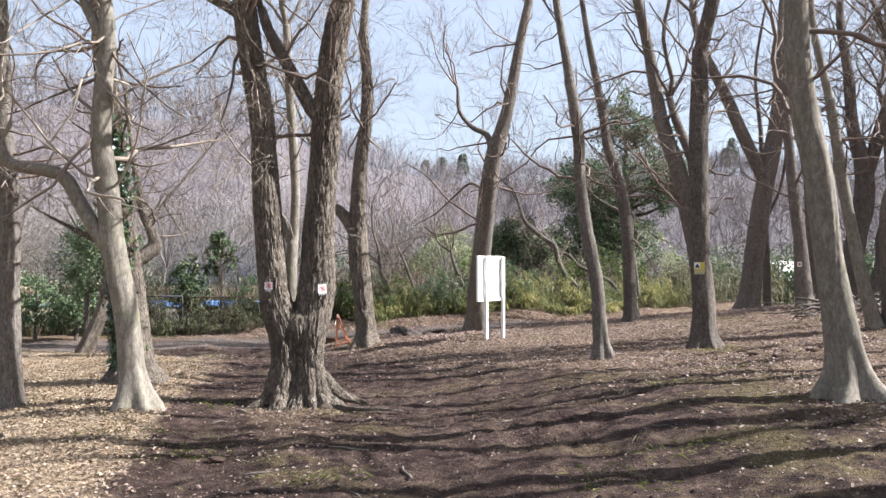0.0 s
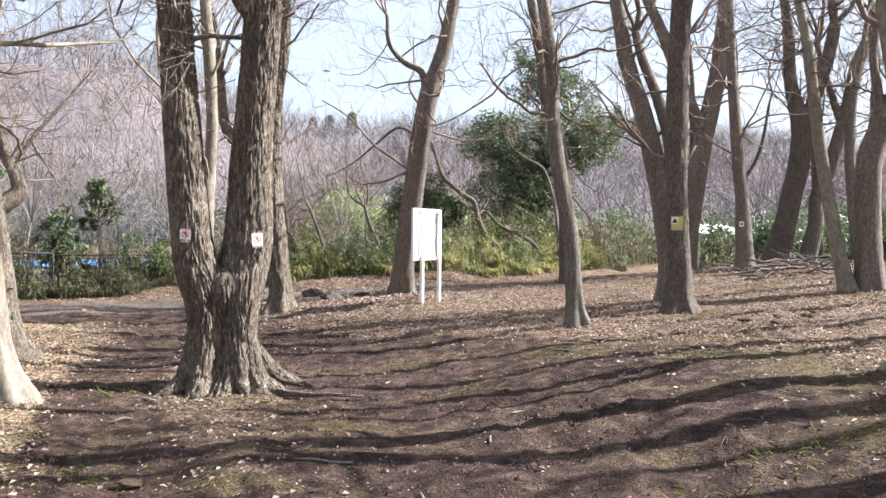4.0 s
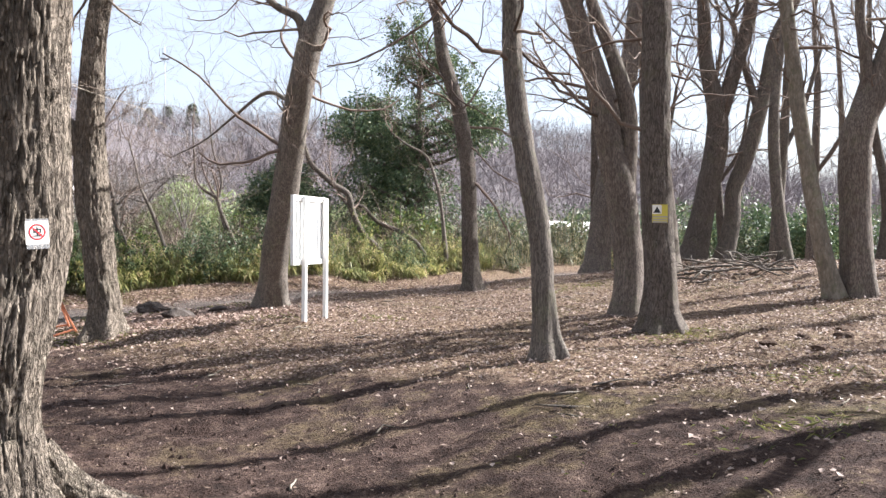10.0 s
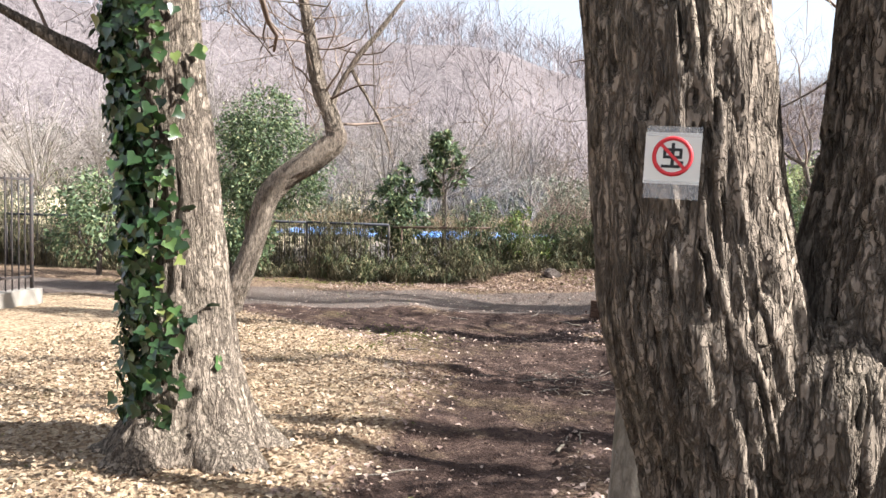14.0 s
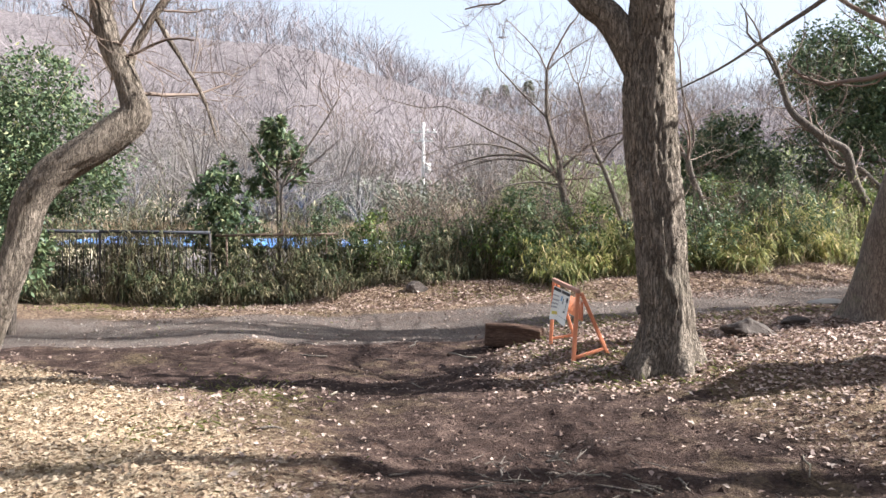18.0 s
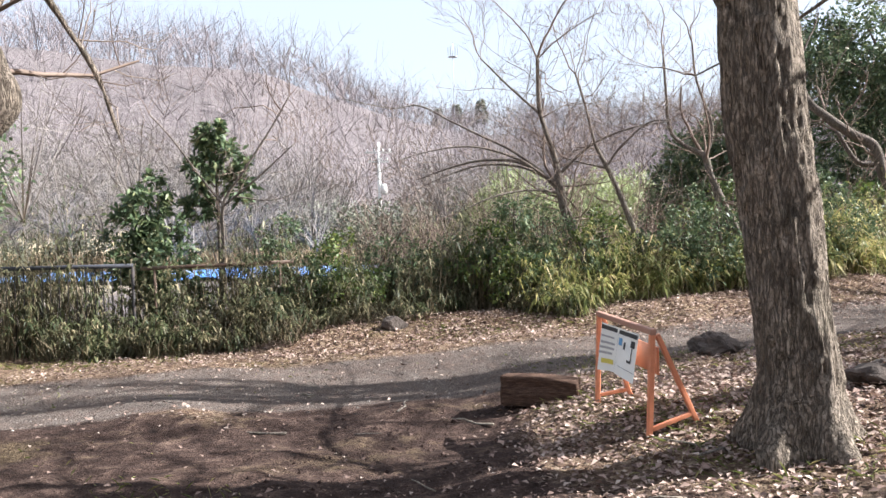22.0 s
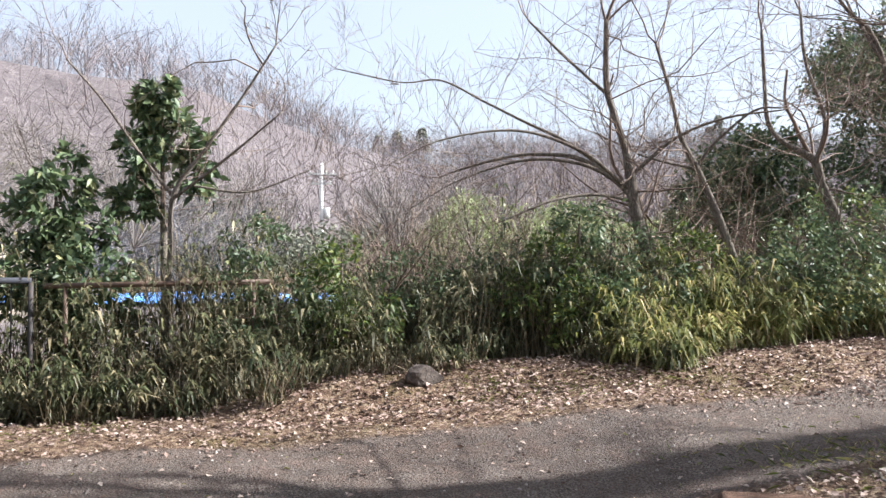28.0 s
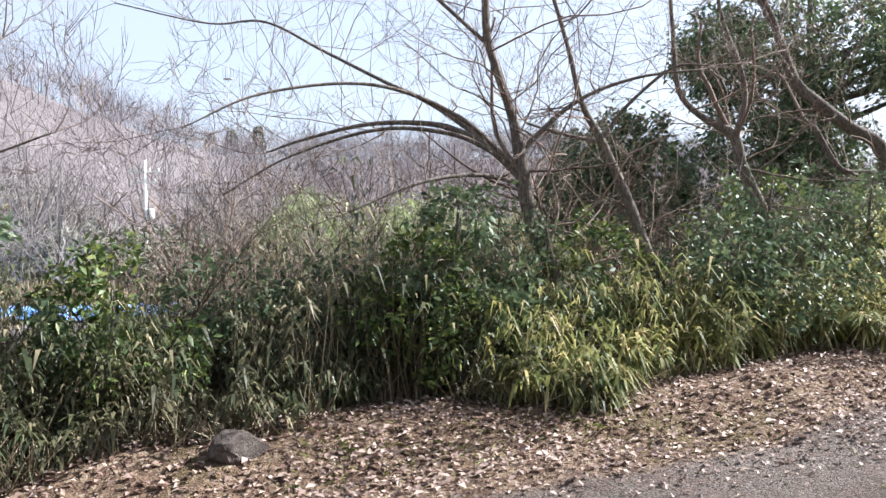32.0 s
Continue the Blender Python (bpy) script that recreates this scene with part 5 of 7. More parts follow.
thicket(-7.4, -2.2, 34000, lambda x: 1.1 + 0.25 * smooth01((x + 5.4) / 2.6), SASA_SHADED, "tangled dark scrub with bamboo grass beside the track", "scrub", 2200, (0.06, 0.15), (0.13, 0.24), tufts=90, stalk_mat=STALK_DARK, culms=420)
thicket(-2.9, 3.0, 25000, lambda x: 0.95 + 0 * x, SASA, "tall yellow-green bamboo grass beside the track", stalks=900)
thicket(2.4, 9.5, 22000, lambda x: 0.95 + 0 * x, SASA, "bright bamboo grass along the bend of the track", stalks=700)
thicket(9, 30, 12000, lambda x: 1.6 + 0 * x, SASA_SHADED, "low evergreen scrub at the wood's edge", "scrub", 500, (0.12, 0.3), (0.06, 0.1))


def evergreen(label, x, y, height, crowns, n, material, leaf, trunk_r=0.1, seed=1, name="evergreen_tree", trunk_mat=None):
    """A leafy tree: trunk, branches to each clump, and one crown of many leaves."""
    r2 = np.random.default_rng(seed)
    g = float(floor_at(x, y)[0])
    top = thing(name, x, y, g, label, "tree", "evergreens")
    s = Soup()
    line = curve([(x, y, g - 0.1, trunk_r * 1.2), (x + 0.05, y, g + height * 0.3, trunk_r), (x, y + 0.1, g + height * 0.6, trunk_r * 0.7), (x, y, g + height * 0.92, trunk_r * 0.25)], 0.15)
    stem(s, line, 12, trunk_r * 0.08, 0.2, seed, g)
    part("trunk", s, trunk_mat or BARK_DARK, top)
    leaves = Soup()
    total = sum(c[3] ** 2 for c in crowns)
    for cx, cy, cz, cr in crowns:
        start = line[np.argmin(np.abs(line[:, 2] - max(g + 0.3, cz - cr * 0.9)))]
        b = Soup()
        end = np.array([cx, cy, cz])
        mid = (start[:3] + end) / 2 + r2.normal(0, 0.1 * cr, 3)
        b.tube([start[:3], mid, end], [start[3] * 0.6, start[3] * 0.4, start[3] * 0.15], 6)
        part("branch", b, trunk_mat or BARK_DARK, top)
        m = int(n * cr ** 2 / total)
        # leaves gather in clumps near the outside
        cl = unit(r2.normal(0, 1, (max(6, m // 40), 3))) * (cr * r2.uniform(0.45, 1.0, max(6, m // 40)) ** 0.6)[:, None]
        pick = cl[r2.integers(0, len(cl), m)]
        pts = end + pick * (1, 1, 0.85) + r2.normal(0, 0.16 * cr, (m, 3))
        pts[:, 2] = np.maximum(pts[:, 2], g + 0.15)
        d = unit(r2.normal(0, 1, (m, 3)) + unit(pts - end) * 0.7)
        ac = unit(np.cross(d, r2.normal(0, 1, (m, 3))))
        L = r2.uniform(*leaf, m)
        leaves.leaves(pts, d, ac, np.cross(ac, d), L, L * r2.uniform(0.35, 0.5, m), 0.15, 0.15)
    part("crown", leaves, material, top)
    return top


r3 = np.random.default_rng(4)
clumps = [(8.0 + (3.1 - 0.9 * c) * a, 36.6 + 1.6 * b, 6.1 + (3.7 if c > 0 else 2.7) * c, r3.uniform(0.5, 0.95) * (1.1 - 0.2 * c)) for a, b, c in unit(r3.normal(0, 1, (44, 3))) * r3.uniform(0.3, 1.0, 44)[:, None] ** 0.5]
evergreen("big dark evergreen tree beyond the thicket", 8.3, 36.8, 9.2, clumps + [(5.2, 36.4, 3.0, 0.9), (6.4, 36, 2.4, 0.9), (8.6, 36, 2.6, 0.9), (5.4, 36, 1.6, 1.1), (6.6, 35.8, 1.7, 1.2), (7.8, 36, 1.7, 1.1), (6.0, 36, 3.5, 1.1), (7.2, 35.8, 3.4, 1.2), (8.6, 36.2, 3.7, 1.0)], 44000, EVERGREEN, (0.09, 0.18), 0.2, 41)
evergreen("dense dark evergreen beside the bigger one beyond the thicket", 2.9, 36.6, 4.2, [(2.6, 36.6, 3.1, 0.9), (3.3, 36.4, 3.7, 0.75), (2.1, 36.8, 2.5, 0.8), (3.7, 36.2, 2.8, 0.9), (2.9, 36.3, 1.9, 1.0), (3.9, 36.4, 1.7, 0.9), (1.8, 36.5, 1.5, 0.8)], 16000, EVERGREEN, (0.1, 0.2), 0.1, 46)
evergreen("round glossy evergreen behind the bent tree", -10.4, 23.7, 3.6, [(-9.9, 23.5, 2.8, 0.75), (-10.5, 23.4, 2.2, 0.7), (-9.3, 23.7, 2.3, 0.7), (-9.8, 23.3, 1.8, 0.7), (-10.6, 23.5, 1.6, 0.5), (-9.2, 23.5, 1.7, 0.5), (-9.9, 23.6, 3.2, 0.5), (-10.4, 23.5, 2.8, 0.5)], 15000, EVERGREEN, (0.05, 0.1), 0.07, 42)
evergreen("small glossy evergreen in the fence line", -8.75, 27.9, 2.4, [(-8.7, 27.8, 1.9, 0.36), (-8.4, 28.0, 1.55, 0.38), (-9.0, 27.9, 1.6, 0.36), (-8.85, 27.7, 1.2, 0.4), (-8.35, 27.75, 1.05, 0.42), (-9.05, 27.8, 0.85, 0.42), (-8.6, 27.75, 0.6, 0.45), (-8.2, 27.8, 0.5, 0.4), (-8.65, 28, 2.2, 0.28)], 4600, EVERGREEN, (0.08, 0.17), 0.04, 43)
evergreen("thin young evergreen with open crown in the fence line", -7.75, 28.3, 3.2, [(-7.75, 28.4, 2.8, 0.3), (-7.5, 28.2, 2.6, 0.26), (-8.0, 28.3, 2.45, 0.28), (-7.45, 28.3, 2.2, 0.24), (-8.05, 28.4, 1.9, 0.24), (-7.7, 28.2, 3.1, 0.24)], 2200, EVERGREEN, (0.09, 0.18), 0.05, 44, trunk_mat=BARK_GREY)
evergreen("leafy holly-like bush in the thicket", 6.6, 33.4, 2.6, [(6.6, 33.4, 1.7, 1.0), (5.5, 33.2, 1.5, 0.8), (7.6, 33.6, 1.5, 0.8)], 5000, EVER_LIGHT, (0.1, 0.2), 0.06, 45, "evergreen_bush")
for k, (bx, by, bh, br) in enumerate([(15, 36, 2.0, 1.7), (19.5, 36, 2.4, 1.9), (24, 38, 2.8, 2.2), (22, 31.5, 2.2, 1.4), (29, 37, 3.0, 2.4), (35, 36, 3.6, 2.6), (31, 30, 2.4, 1.6), (40, 30, 4.5, 2.8), (12.5, 40, 2.4, 2.0), (44, 24, 4.5, 2.8)]):
    g = spot(bx, by)
    evergreen("dark evergreen bush at the far edge of the wood", bx, by, bh, [(bx, by, g + bh * 0.55, br * 0.8), (bx - br * 0.6, by + 0.2, g + bh * 0.4, br * 0.6), (bx + br * 0.6, by - 0.2, g + bh * 0.42, br * 0.6)], 4500, EVERGREEN, (0.12, 0.26), 0.1, 50 + k, "evergreen_bush")


for k, (bx, by, bh, br) in enumerate([(-12.6, 25.2, 2.4, 1.0), (-11.2, 24.9, 1.9, 0.8), (-14.5, 24.6, 2.6, 1.2)]):
    g = spot(bx, by)
    evergreen("dark evergreen shrub beside the fence", bx, by, bh, [(bx, by, g + bh * 0.6, br * 0.7), (bx - br * 0.5, by, g + bh * 0.4, br * 0.6), (bx + br * 0.5, by, g + bh * 0.45, br * 0.6)], 2400, EVERGREEN, (0.08, 0.16), 0.05, 80 + k, "evergreen_bush")


r4 = np.random.default_rng(12)
for k, bx in enumerate((-6.6, -5.7, -4.9, -4.1, -3.3, -2.5, -0.3, 0.9, 2.2, 3.4, 4.6, 5.8, -3.0, -1.5, 0.3, 1.6)):
    by = float(np.interp(bx, HEDGE[:, 0], HEDGE[:, 1])) + r4.uniform(0.25, 1.3)
    bh, br = r4.uniform(1.2, 2.0), r4.uniform(0.4, 0.72)
    g = spot(bx, by)
    evergreen("leafy dark green shrub tangled in the bamboo grass", bx, by, bh, [(bx, by, g + bh * 0.75, br * 0.7), (bx - br * 0.7, by, g + bh * 0.5, br * 0.75), (bx + br * 0.7, by - 0.1, g + bh * 0.45, br * 0.75), (bx, by - 0.2, g + bh * 0.3, br * 0.7)],
              2300, (EVERGREEN, EVER_LIGHT, EVERGREEN)[k % 3], (0.04, 0.1), 0.025, 120 + k, "thicket_shrub", BARK_GREY)


# far bare woods on the hill: one mesh of thin ribbons
def ribbons(soup, p, q, r0, r1, turn):
    d = unit(q - p)
    side = unit(np.cross(d, turn))
    v = np.stack([p - side * r0[:, None], p + side * r0[:, None], q + side * r1[:, None], q - side * r1[:, None]], 1).reshape(-1, 3)
    k = np.arange(len(p)) * 4
    soup.add(v, np.stack([k, k + 1, k + 2, k + 3], 1))


def bare_wood(n, sample, size, limbs, seed, thick=1.0, low=0.3, branches=3, fine=2):
    """Bare trees whose forks fan out into fine twigs."""
    r2 = np.random.default_rng(seed)
    s = Soup()
    x, y = sample(n, r2)
    H = r2.uniform(*size, n)
    base = np.stack([x, y, land(x, y) - 0.2], 1)
    lean = r2.normal(0, 0.1, (n, 2))
    tip = base + np.stack([lean[:, 0] * H, lean[:, 1] * H, H * 0.8], 1)
    ribbons(s, base, base + (tip - base) * 0.75, H * 0.006 * thick, H * 0.0035 * thick, r2.normal(0, 1, (n, 3)))
    for k in range(limbs):
        u = r2.uniform(low, 0.8, n)
        a = base + (tip - base) * u[:, None]
        d = unit(np.stack([r2.normal(0, 0.65, n), r2.normal(0, 0.65, n), r2.uniform(0.35, 1.2, n)], 1))
        L = H * (1.12 - u) * r2.uniform(0.4, 0.75, n)
        b = a + d * L[:, None]
        ribbons(s, a, b, H * 0.004 * thick * (1.2 - u), H * 0.0018 * thick * np.ones(n), r2.normal(0, 1, (n, 3)))
        for kk in range(branches):
            a2 = a + (b - a) * r2.uniform(0.3, 0.95, n)[:, None]
            d2 = unit(d + r2.normal(0, 0.6, (n, 3)) + (0, 0, 0.15))
            b2 = a2 + d2 * (L * r2.uniform(0.3, 0.6, n))[:, None]
            ribbons(s, a2, b2, H * 0.0021 * thick * np.ones(n), H * 0.0011 * thick * np.ones(n), r2.normal(0, 1, (n, 3)))
            for k3 in range(fine):
                a3 = a2 + (b2 - a2) * r2.uniform(0.2, 0.9, n)[:, None]
                d3 = unit(d2 + r2.normal(0, 0.7, (n, 3)))
                ribbons(s, a3, a3 + d3 * (L * r2.uniform(0.15, 0.32, n))[:, None], H * 0.0013 * thick * np.ones(n), H * 0.0008 * thick * np.ones(n), r2.normal(0, 1, (n, 3)))
    return s


def crowned_wood(n, sample, size, tips, twigs, seed, thick=1.0, wide=0.5):
    """Bare trees with rounded crowns: limbs bend out to an oval shell and end in sprays of twigs."""
    r2 = np.random.default_rng(seed)
    s = Soup()
    x, y = sample(n, r2)
    H = r2.uniform(*size, n) * (0.75 + 0.5 * vnoise(np.stack([x * 0.12, y * 0.12, 0 * x], 1), seed))
    base = np.stack([x, y, land(x, y) - 0.3], 1)
    fork = base + np.stack([r2.normal(0, 0.05, n) * H, r2.normal(0, 0.05, n) * H, H * r2.uniform(0.22, 0.42, n)], 1)
    heart = base + np.stack([r2.normal(0, 0.04, n) * H, r2.normal(0, 0.04, n) * H, H * 0.64], 1)
    w = H * wide * r2.uniform(0.75, 1.25, n)
    ribbons(s, base, fork, H * 0.006 * thick, H * 0.0045 * thick, r2.normal(0, 1, (n, 3)))
    for k in range(tips):
        o = unit(r2.normal(0, 1, (n, 3)) + (0, 0, 0.35)) * (r2.uniform(0.55, 1.0, n) ** 0.5)[:, None]
        tip = heart + o * np.stack([w, w, H * 0.33], 1)
        bend = fork + (tip - fork) * r2.uniform(0.4, 0.6, n)[:, None] + np.stack([0 * w, 0 * w, H * r2.uniform(-0.02, 0.08, n)], 1)
        ribbons(s, fork, bend, H * 0.004 * thick, H * 0.0027 * thick, r2.normal(0, 1, (n, 3)))
        ribbons(s, bend, tip, H * 0.0027 * thick, H * 0.0011 * thick, r2.normal(0, 1, (n, 3)))
        d = unit(tip - bend)
        for kk in range(twigs):
            p = bend + (tip - bend) * r2.uniform(0.1, 1.0, n)[:, None]
            q = p + unit(d * 0.5 + r2.normal(0, 0.9, (n, 3))) * (H * r2.uniform(0.09, 0.2, n))[:, None]
            ribbons(s, p, q, H * 0.0012 * thick, H * 0.0007 * thick, r2.normal(0, 1, (n, 3)))
    return s


def polar(a0, a1, r0, r1, power=1.0):
    def sample(n, r2):
        a = np.radians(r2.uniform(a0, a1, n))
        r = r0 + (r1 - r0) * r2.uniform(0, 1, n) ** power
        x, y = -2 + r * np.sin(a), 12 + r * np.cos(a)
        # a clearing in front of the pole by the field
        clear = (np.abs(x + 9.4 - (87 - y) * 0.068) < 2.6) & (y < 89)
        return np.where(clear, x - 6.0, x), y
    return sample


tagged(part("hill_woods", crowned_wood(2300, polar(-75, 54, 70, 132), (6, 10), 8, 3, 61, 0.9), WOODS, smooth=False), "bare winter woods on the lower hillside", "woods", kind="stuff")
tagged(part("hill_woods", crowned_wood(4300, polar(-75, 52, 118, 182, 0.9), (5, 8), 7, 3, 68, 1.05), WOODS, smooth=False), "bare winter woods covering the hillside", "woods", kind="stuff")
tagged(part("hill_foot_woods", crowned_wood(330, polar(-75, 4, 46, 78), (5.0, 9.0), 20, 8, 62, 0.85, 0.38), WOODS_PALE, smooth=False), "pale bare trees at the foot of the hill", "woods", kind="stuff")
tagged(part("field_edge_woods", crowned_wood(46, polar(-60, -12, 36, 56), (6, 9.5), 30, 14, 69, 0.75, 0.42), WOODS_PALE, smooth=False), "large pale bare trees beyond the field", "woods", kind="stuff")
tagged(part("scrub_brush", bare_wood(640, lambda n, r2: along_line(HEDGE, n, -6.0, 14, 1.0, 30), (1.6, 3.2), 7, 63, 0.75, 0.08), SCRUB, smooth=False), "bare tangled brush behind the thicket", "brush", kind="stuff")
tagged(part("bramble_brush", bare_wood(260, lambda n, r2: along_line(HEDGE, n, -7.5, 7.5, 0.5, 2.6), (1.0, 2.3), 7, 67, 0.6, 0.08), SCRUB, smooth=False), "bare brambles tangled through the thicket", "brush", kind="stuff")
tagged(part("side_woods", crowned_wood(320, polar(34, 125, 44, 100), (6, 11), 10, 5, 64, 0.9), WOODS, smooth=False), "bare trees beyond the wood's edge", "woods", kind="stuff")
tagged(part("rear_woods", crowned_wood(150, polar(125, 285, 40, 90), (6, 11), 8, 3, 65), WOODS, smooth=False), "bare trees closing the wood", "woods", kind="stuff")

# bamboo grove, and dry reeds by the pond
s = Soup()
n = 24000
x, y = rng.uniform(-6, 20, n), rng.uniform(64, 78, n)
thin = vnoise(np.stack([x * 0.35, y * 0.35, 0 * x], 1), 8) + 0.25 - 0.5 * smooth01((np.abs(x - 7) - 7) / 6)
x, y = x[thin > 0.35], y[thin > 0.35]
n = len(x)
u = rng.uniform(0, 1, n) ** 0.7
hh = (2.4 + 4.6 * vnoise(np.stack([x * 0.3, y * 0.2, 0 * x], 1), 5)) * (1 - 0.45 * smooth01((np.abs(x - 7) - 6) / 7))
blades(s, x, y, land(x, y) + u * hh, rng.uniform(0.3, 0.8, n), rng.uniform(0.08, 0.2, n), 0.35, 0.7)
tagged(part("bamboo_grove", s, BAMBOO), "bright green bamboo grove below the hill", "bamboo", kind="stuff")
s = Soup()
n = 7000
x, y = rng.uniform(-34, 0, n), 61.5 + rng.uniform(0, 7, n)
zz = land(x, y)
d = unit(np.stack([rng.normal(0, 0.12, n), rng.normal(0, 0.12, n), np.ones(n)], 1))
L = rng.uniform(0.7, 1.5, n)
ac = unit(np.cross(d, rng.normal(0, 1, (n, 3))))
s.leaves(np.stack([x, y, zz - 0.1], 1), d, ac, np.cross(ac, d), L, np.full(n, 0.09), 0.1)
tagged(part("reeds", s, REEDS), "dry tan reeds along the far bank", "reeds", kind="stuff")

# fallen leaves and grass on the wood's floor
n = 195000
x, y = rng.uniform(-9.5, 9.5, n), rng.uniform(1.2, 29.2, n)
dens = np.clip(1 - np.maximum(1 - smooth01((np.minimum(np.minimum(to_line(TRACK, x, y) / 1.9, to_line(JUNCTION, x, y) / 1.7), to_line(SIDE, x, y) / 0.8) - 0.35) / 0.9), 1 - smooth01((to_line(ROAD, x, y) - 0.75) / 0.7)), 0.05, 1)
dens = np.maximum(dens, 0.95 * smooth01((1.3 - np.abs(y - np.interp(x, HEDGE[:, 0], HEDGE[:, 1]) + 0.9)) / 0.5) * (x > -6.5))
dens = dens * (0.3 + 1.1 * vnoise(np.stack([x * 0.6, y * 0.6, 0 * x], 1), 9) ** 1.2)
dens = dens * (1 - 0.86 * sparse(x, y))
dens = np.maximum(dens, 1.4 * pale_bank(x, y))
dens = np.maximum(dens, 0.95 * drift(x, y))
dens = np.maximum(dens, 0.06 * (to_line(ROAD, x, y) < 1.3))
keep = rng.uniform(0, 1, n) < dens
x, y = x[keep], y[keep]


def strew(x, y, lo, hi, material, label, name="fallen_leaves", kind_of="leaves"):
    n = len(x)
    a = rng.uniform(0, 2 * np.pi, n)
    d = unit(np.stack([np.cos(a), np.sin(a), rng.normal(0.05, 0.28, n)], 1))
    ac = unit(np.cross(d, (0, 0, 1)) + rng.normal(0, 0.3, (n, 3)))
    L = rng.uniform(lo, hi, n)
    s = Soup()
    s.leaves(np.stack([x, y, floor_at(x, y) + rng.uniform(0.002, 0.025, n)], 1), d, ac, np.cross(ac, d), L, L * rng.uniform(0.5, 0.8, n), 0.3)
    tagged(part(name, s, material), label, kind_of, kind="stuff")


fx_, fy_ = rng.uniform(9.2, 19, 34000), rng.uniform(9, 30, 34000)
ok = rng.uniform(0, 1, 34000) < 0.35 + 0.6 * vnoise(np.stack([fx_ * 0.5, fy_ * 0.5, 0 * fx_], 1), 61)
strew(fx_[ok], fy_[ok], 0.045, 0.09, LITTER, "dry brown leaves under the trees on the rise")
px, py = rng.uniform(-6.5, 8.5, 90000), rng.uniform(18.5, 30.5, 90000)
rim = np.interp(px, HEDGE[:, 0], HEDGE[:, 1]) - py
ok = rng.uniform(0, 1, 90000) < np.maximum(0.85 * drift(px, py), 0.6 * smooth01((0.95 - np.abs(rim - 0.75)) / 0.4))
strew(px[ok], py[ok], 0.03, 0.075, LITTER_PINK, "large pinkish-tan dead leaves gathered along the track")
cx, cy = rng.uniform(-5.5, 6.5, 62000), rng.uniform(1.5, 21, 62000)
strew(cx, cy, 0.008, 0.03, CRUMBS, "crumbs of soil, bark and leaf on the trodden floor", "litter_crumbs", "litter")
on_bank = rng.uniform(0, 1, len(x)) < pale_bank(x, y)
strew(x[~on_bank], y[~on_bank], 0.024, 0.062, LITTER, "dry curled brown leaves strewn over the ground")
bx, by = rng.uniform(-10, -2.5, 42000), rng.uniform(3, 22.5, 42000)
ok = rng.uniform(0, 1, len(bx)) < pale_bank(bx, by)
strew(np.append(x[on_bank], bx[ok]), np.append(y[on_bank], by[ok]), 0.024, 0.06, LITTER_PALE, "thick pale tan leaves covering the sunny bank")

# crumbled soil on the trodden track, and small stones in the road
def pebbles(x, y, r, material, name, label, category):
    """Many small five-cornered lumps, half sunk."""
    n = len(x)
    corner = np.array([(1, 0, 0), (0, 1, 0), (-1, 0, 0), (0, -1, 0), (0, 0, 0.8)])[None] * rng.uniform(0.6, 1.3, (n, 5, 1))
    a = rng.uniform(0, 6.28, n)
    cx = corner[..., 0] * np.cos(a)[:, None] - corner[..., 1] * np.sin(a)[:, None]
    cy = corner[..., 0] * np.sin(a)[:, None] + corner[..., 1] * np.cos(a)[:, None]
    v = np.stack([cx, cy, corner[..., 2]], -1) * r[:, None, None] + np.stack([x, y, floor_at(x, y) - 0.002], 1)[:, None]
    k = np.arange(n)[:, None] * 5
    s = Soup()
    s.add(v.reshape(-1, 3), None, np.concatenate([k + np.array([[i, (i + 1) % 4, 4]]) for i in range(4)]))
    tagged(part(name, s, material, smooth=False), label, category, kind="stuff")


n = 30000
x, y = rng.uniform(-6, 5, n), rng.uniform(2, 23, n)
ok = (rng.uniform(0, 1, n) < 0.9 * (1 - smooth01((np.minimum(to_line(TRACK, x, y) / 1.7, to_line(JUNCTION, x, y) / 1.5) - 0.5) / 0.6))) & (vnoise(np.stack([x * 0.9, y * 0.9, 0 * x], 1), 51) > 0.4)
pebbles(x[ok], y[ok], 0.006 + 0.03 * rng.uniform(0, 1, ok.sum()) ** 4, CLODS, "soil_crumbs", "dark crumbled soil on the trodden track", "soil")
n = 26000
x, y = rng.uniform(-12, 10, n), rng.uniform(21.5, 30.5, n)
rim = to_line(ROAD, x, y)
ok = rng.uniform(0, 1, n) < 0.8 * (1 - smooth01((rim - 0.7) / 0.9))
x, y = x[ok], y[ok]
pebbles(x, y, 0.005 + 0.017 * rng.uniform(0, 1, len(x)) ** 3, PEBBLE, "gravel", "small grey-brown stones trodden into the track", "gravel")

# evergreen patches at the hill's foot, and conifers on its crest
s = Soup()
for k in range(135):
    a = math.radians(rng.uniform(-60, 40))
    r = 54 + 32 * rng.uniform(0, 1) ** 1.3
    cx, cy = -2 + r * math.sin(a), 12 + r * math.cos(a)
    if k % 4 == 0:
        # a belt of them behind the field
        cx, cy = rng.uniform(-24, -4), rng.uniform(66, 74)
    elif -7 < cx < 21 and cy < 84:
        continue
    R = rng.uniform(1.2, 2.6)
    n = 330
    q = unit(rng.normal(0, 1, (n, 3))) * (R * rng.uniform(0.4, 1, n) ** 0.5)[:, None] * (1.2, 1.2, 0.9)
    p = q + (cx, cy, spot(cx, cy) + R * 0.8)
    d = unit(rng.normal(0, 1, (n, 3)))
    ac = unit(np.cross(d, rng.normal(0, 1, (n, 3))))
    s.leaves(p, d, ac, np.cross(ac, d), rng.uniform(0.25, 0.5, n), rng.uniform(0.12, 0.22, n), 0.1)
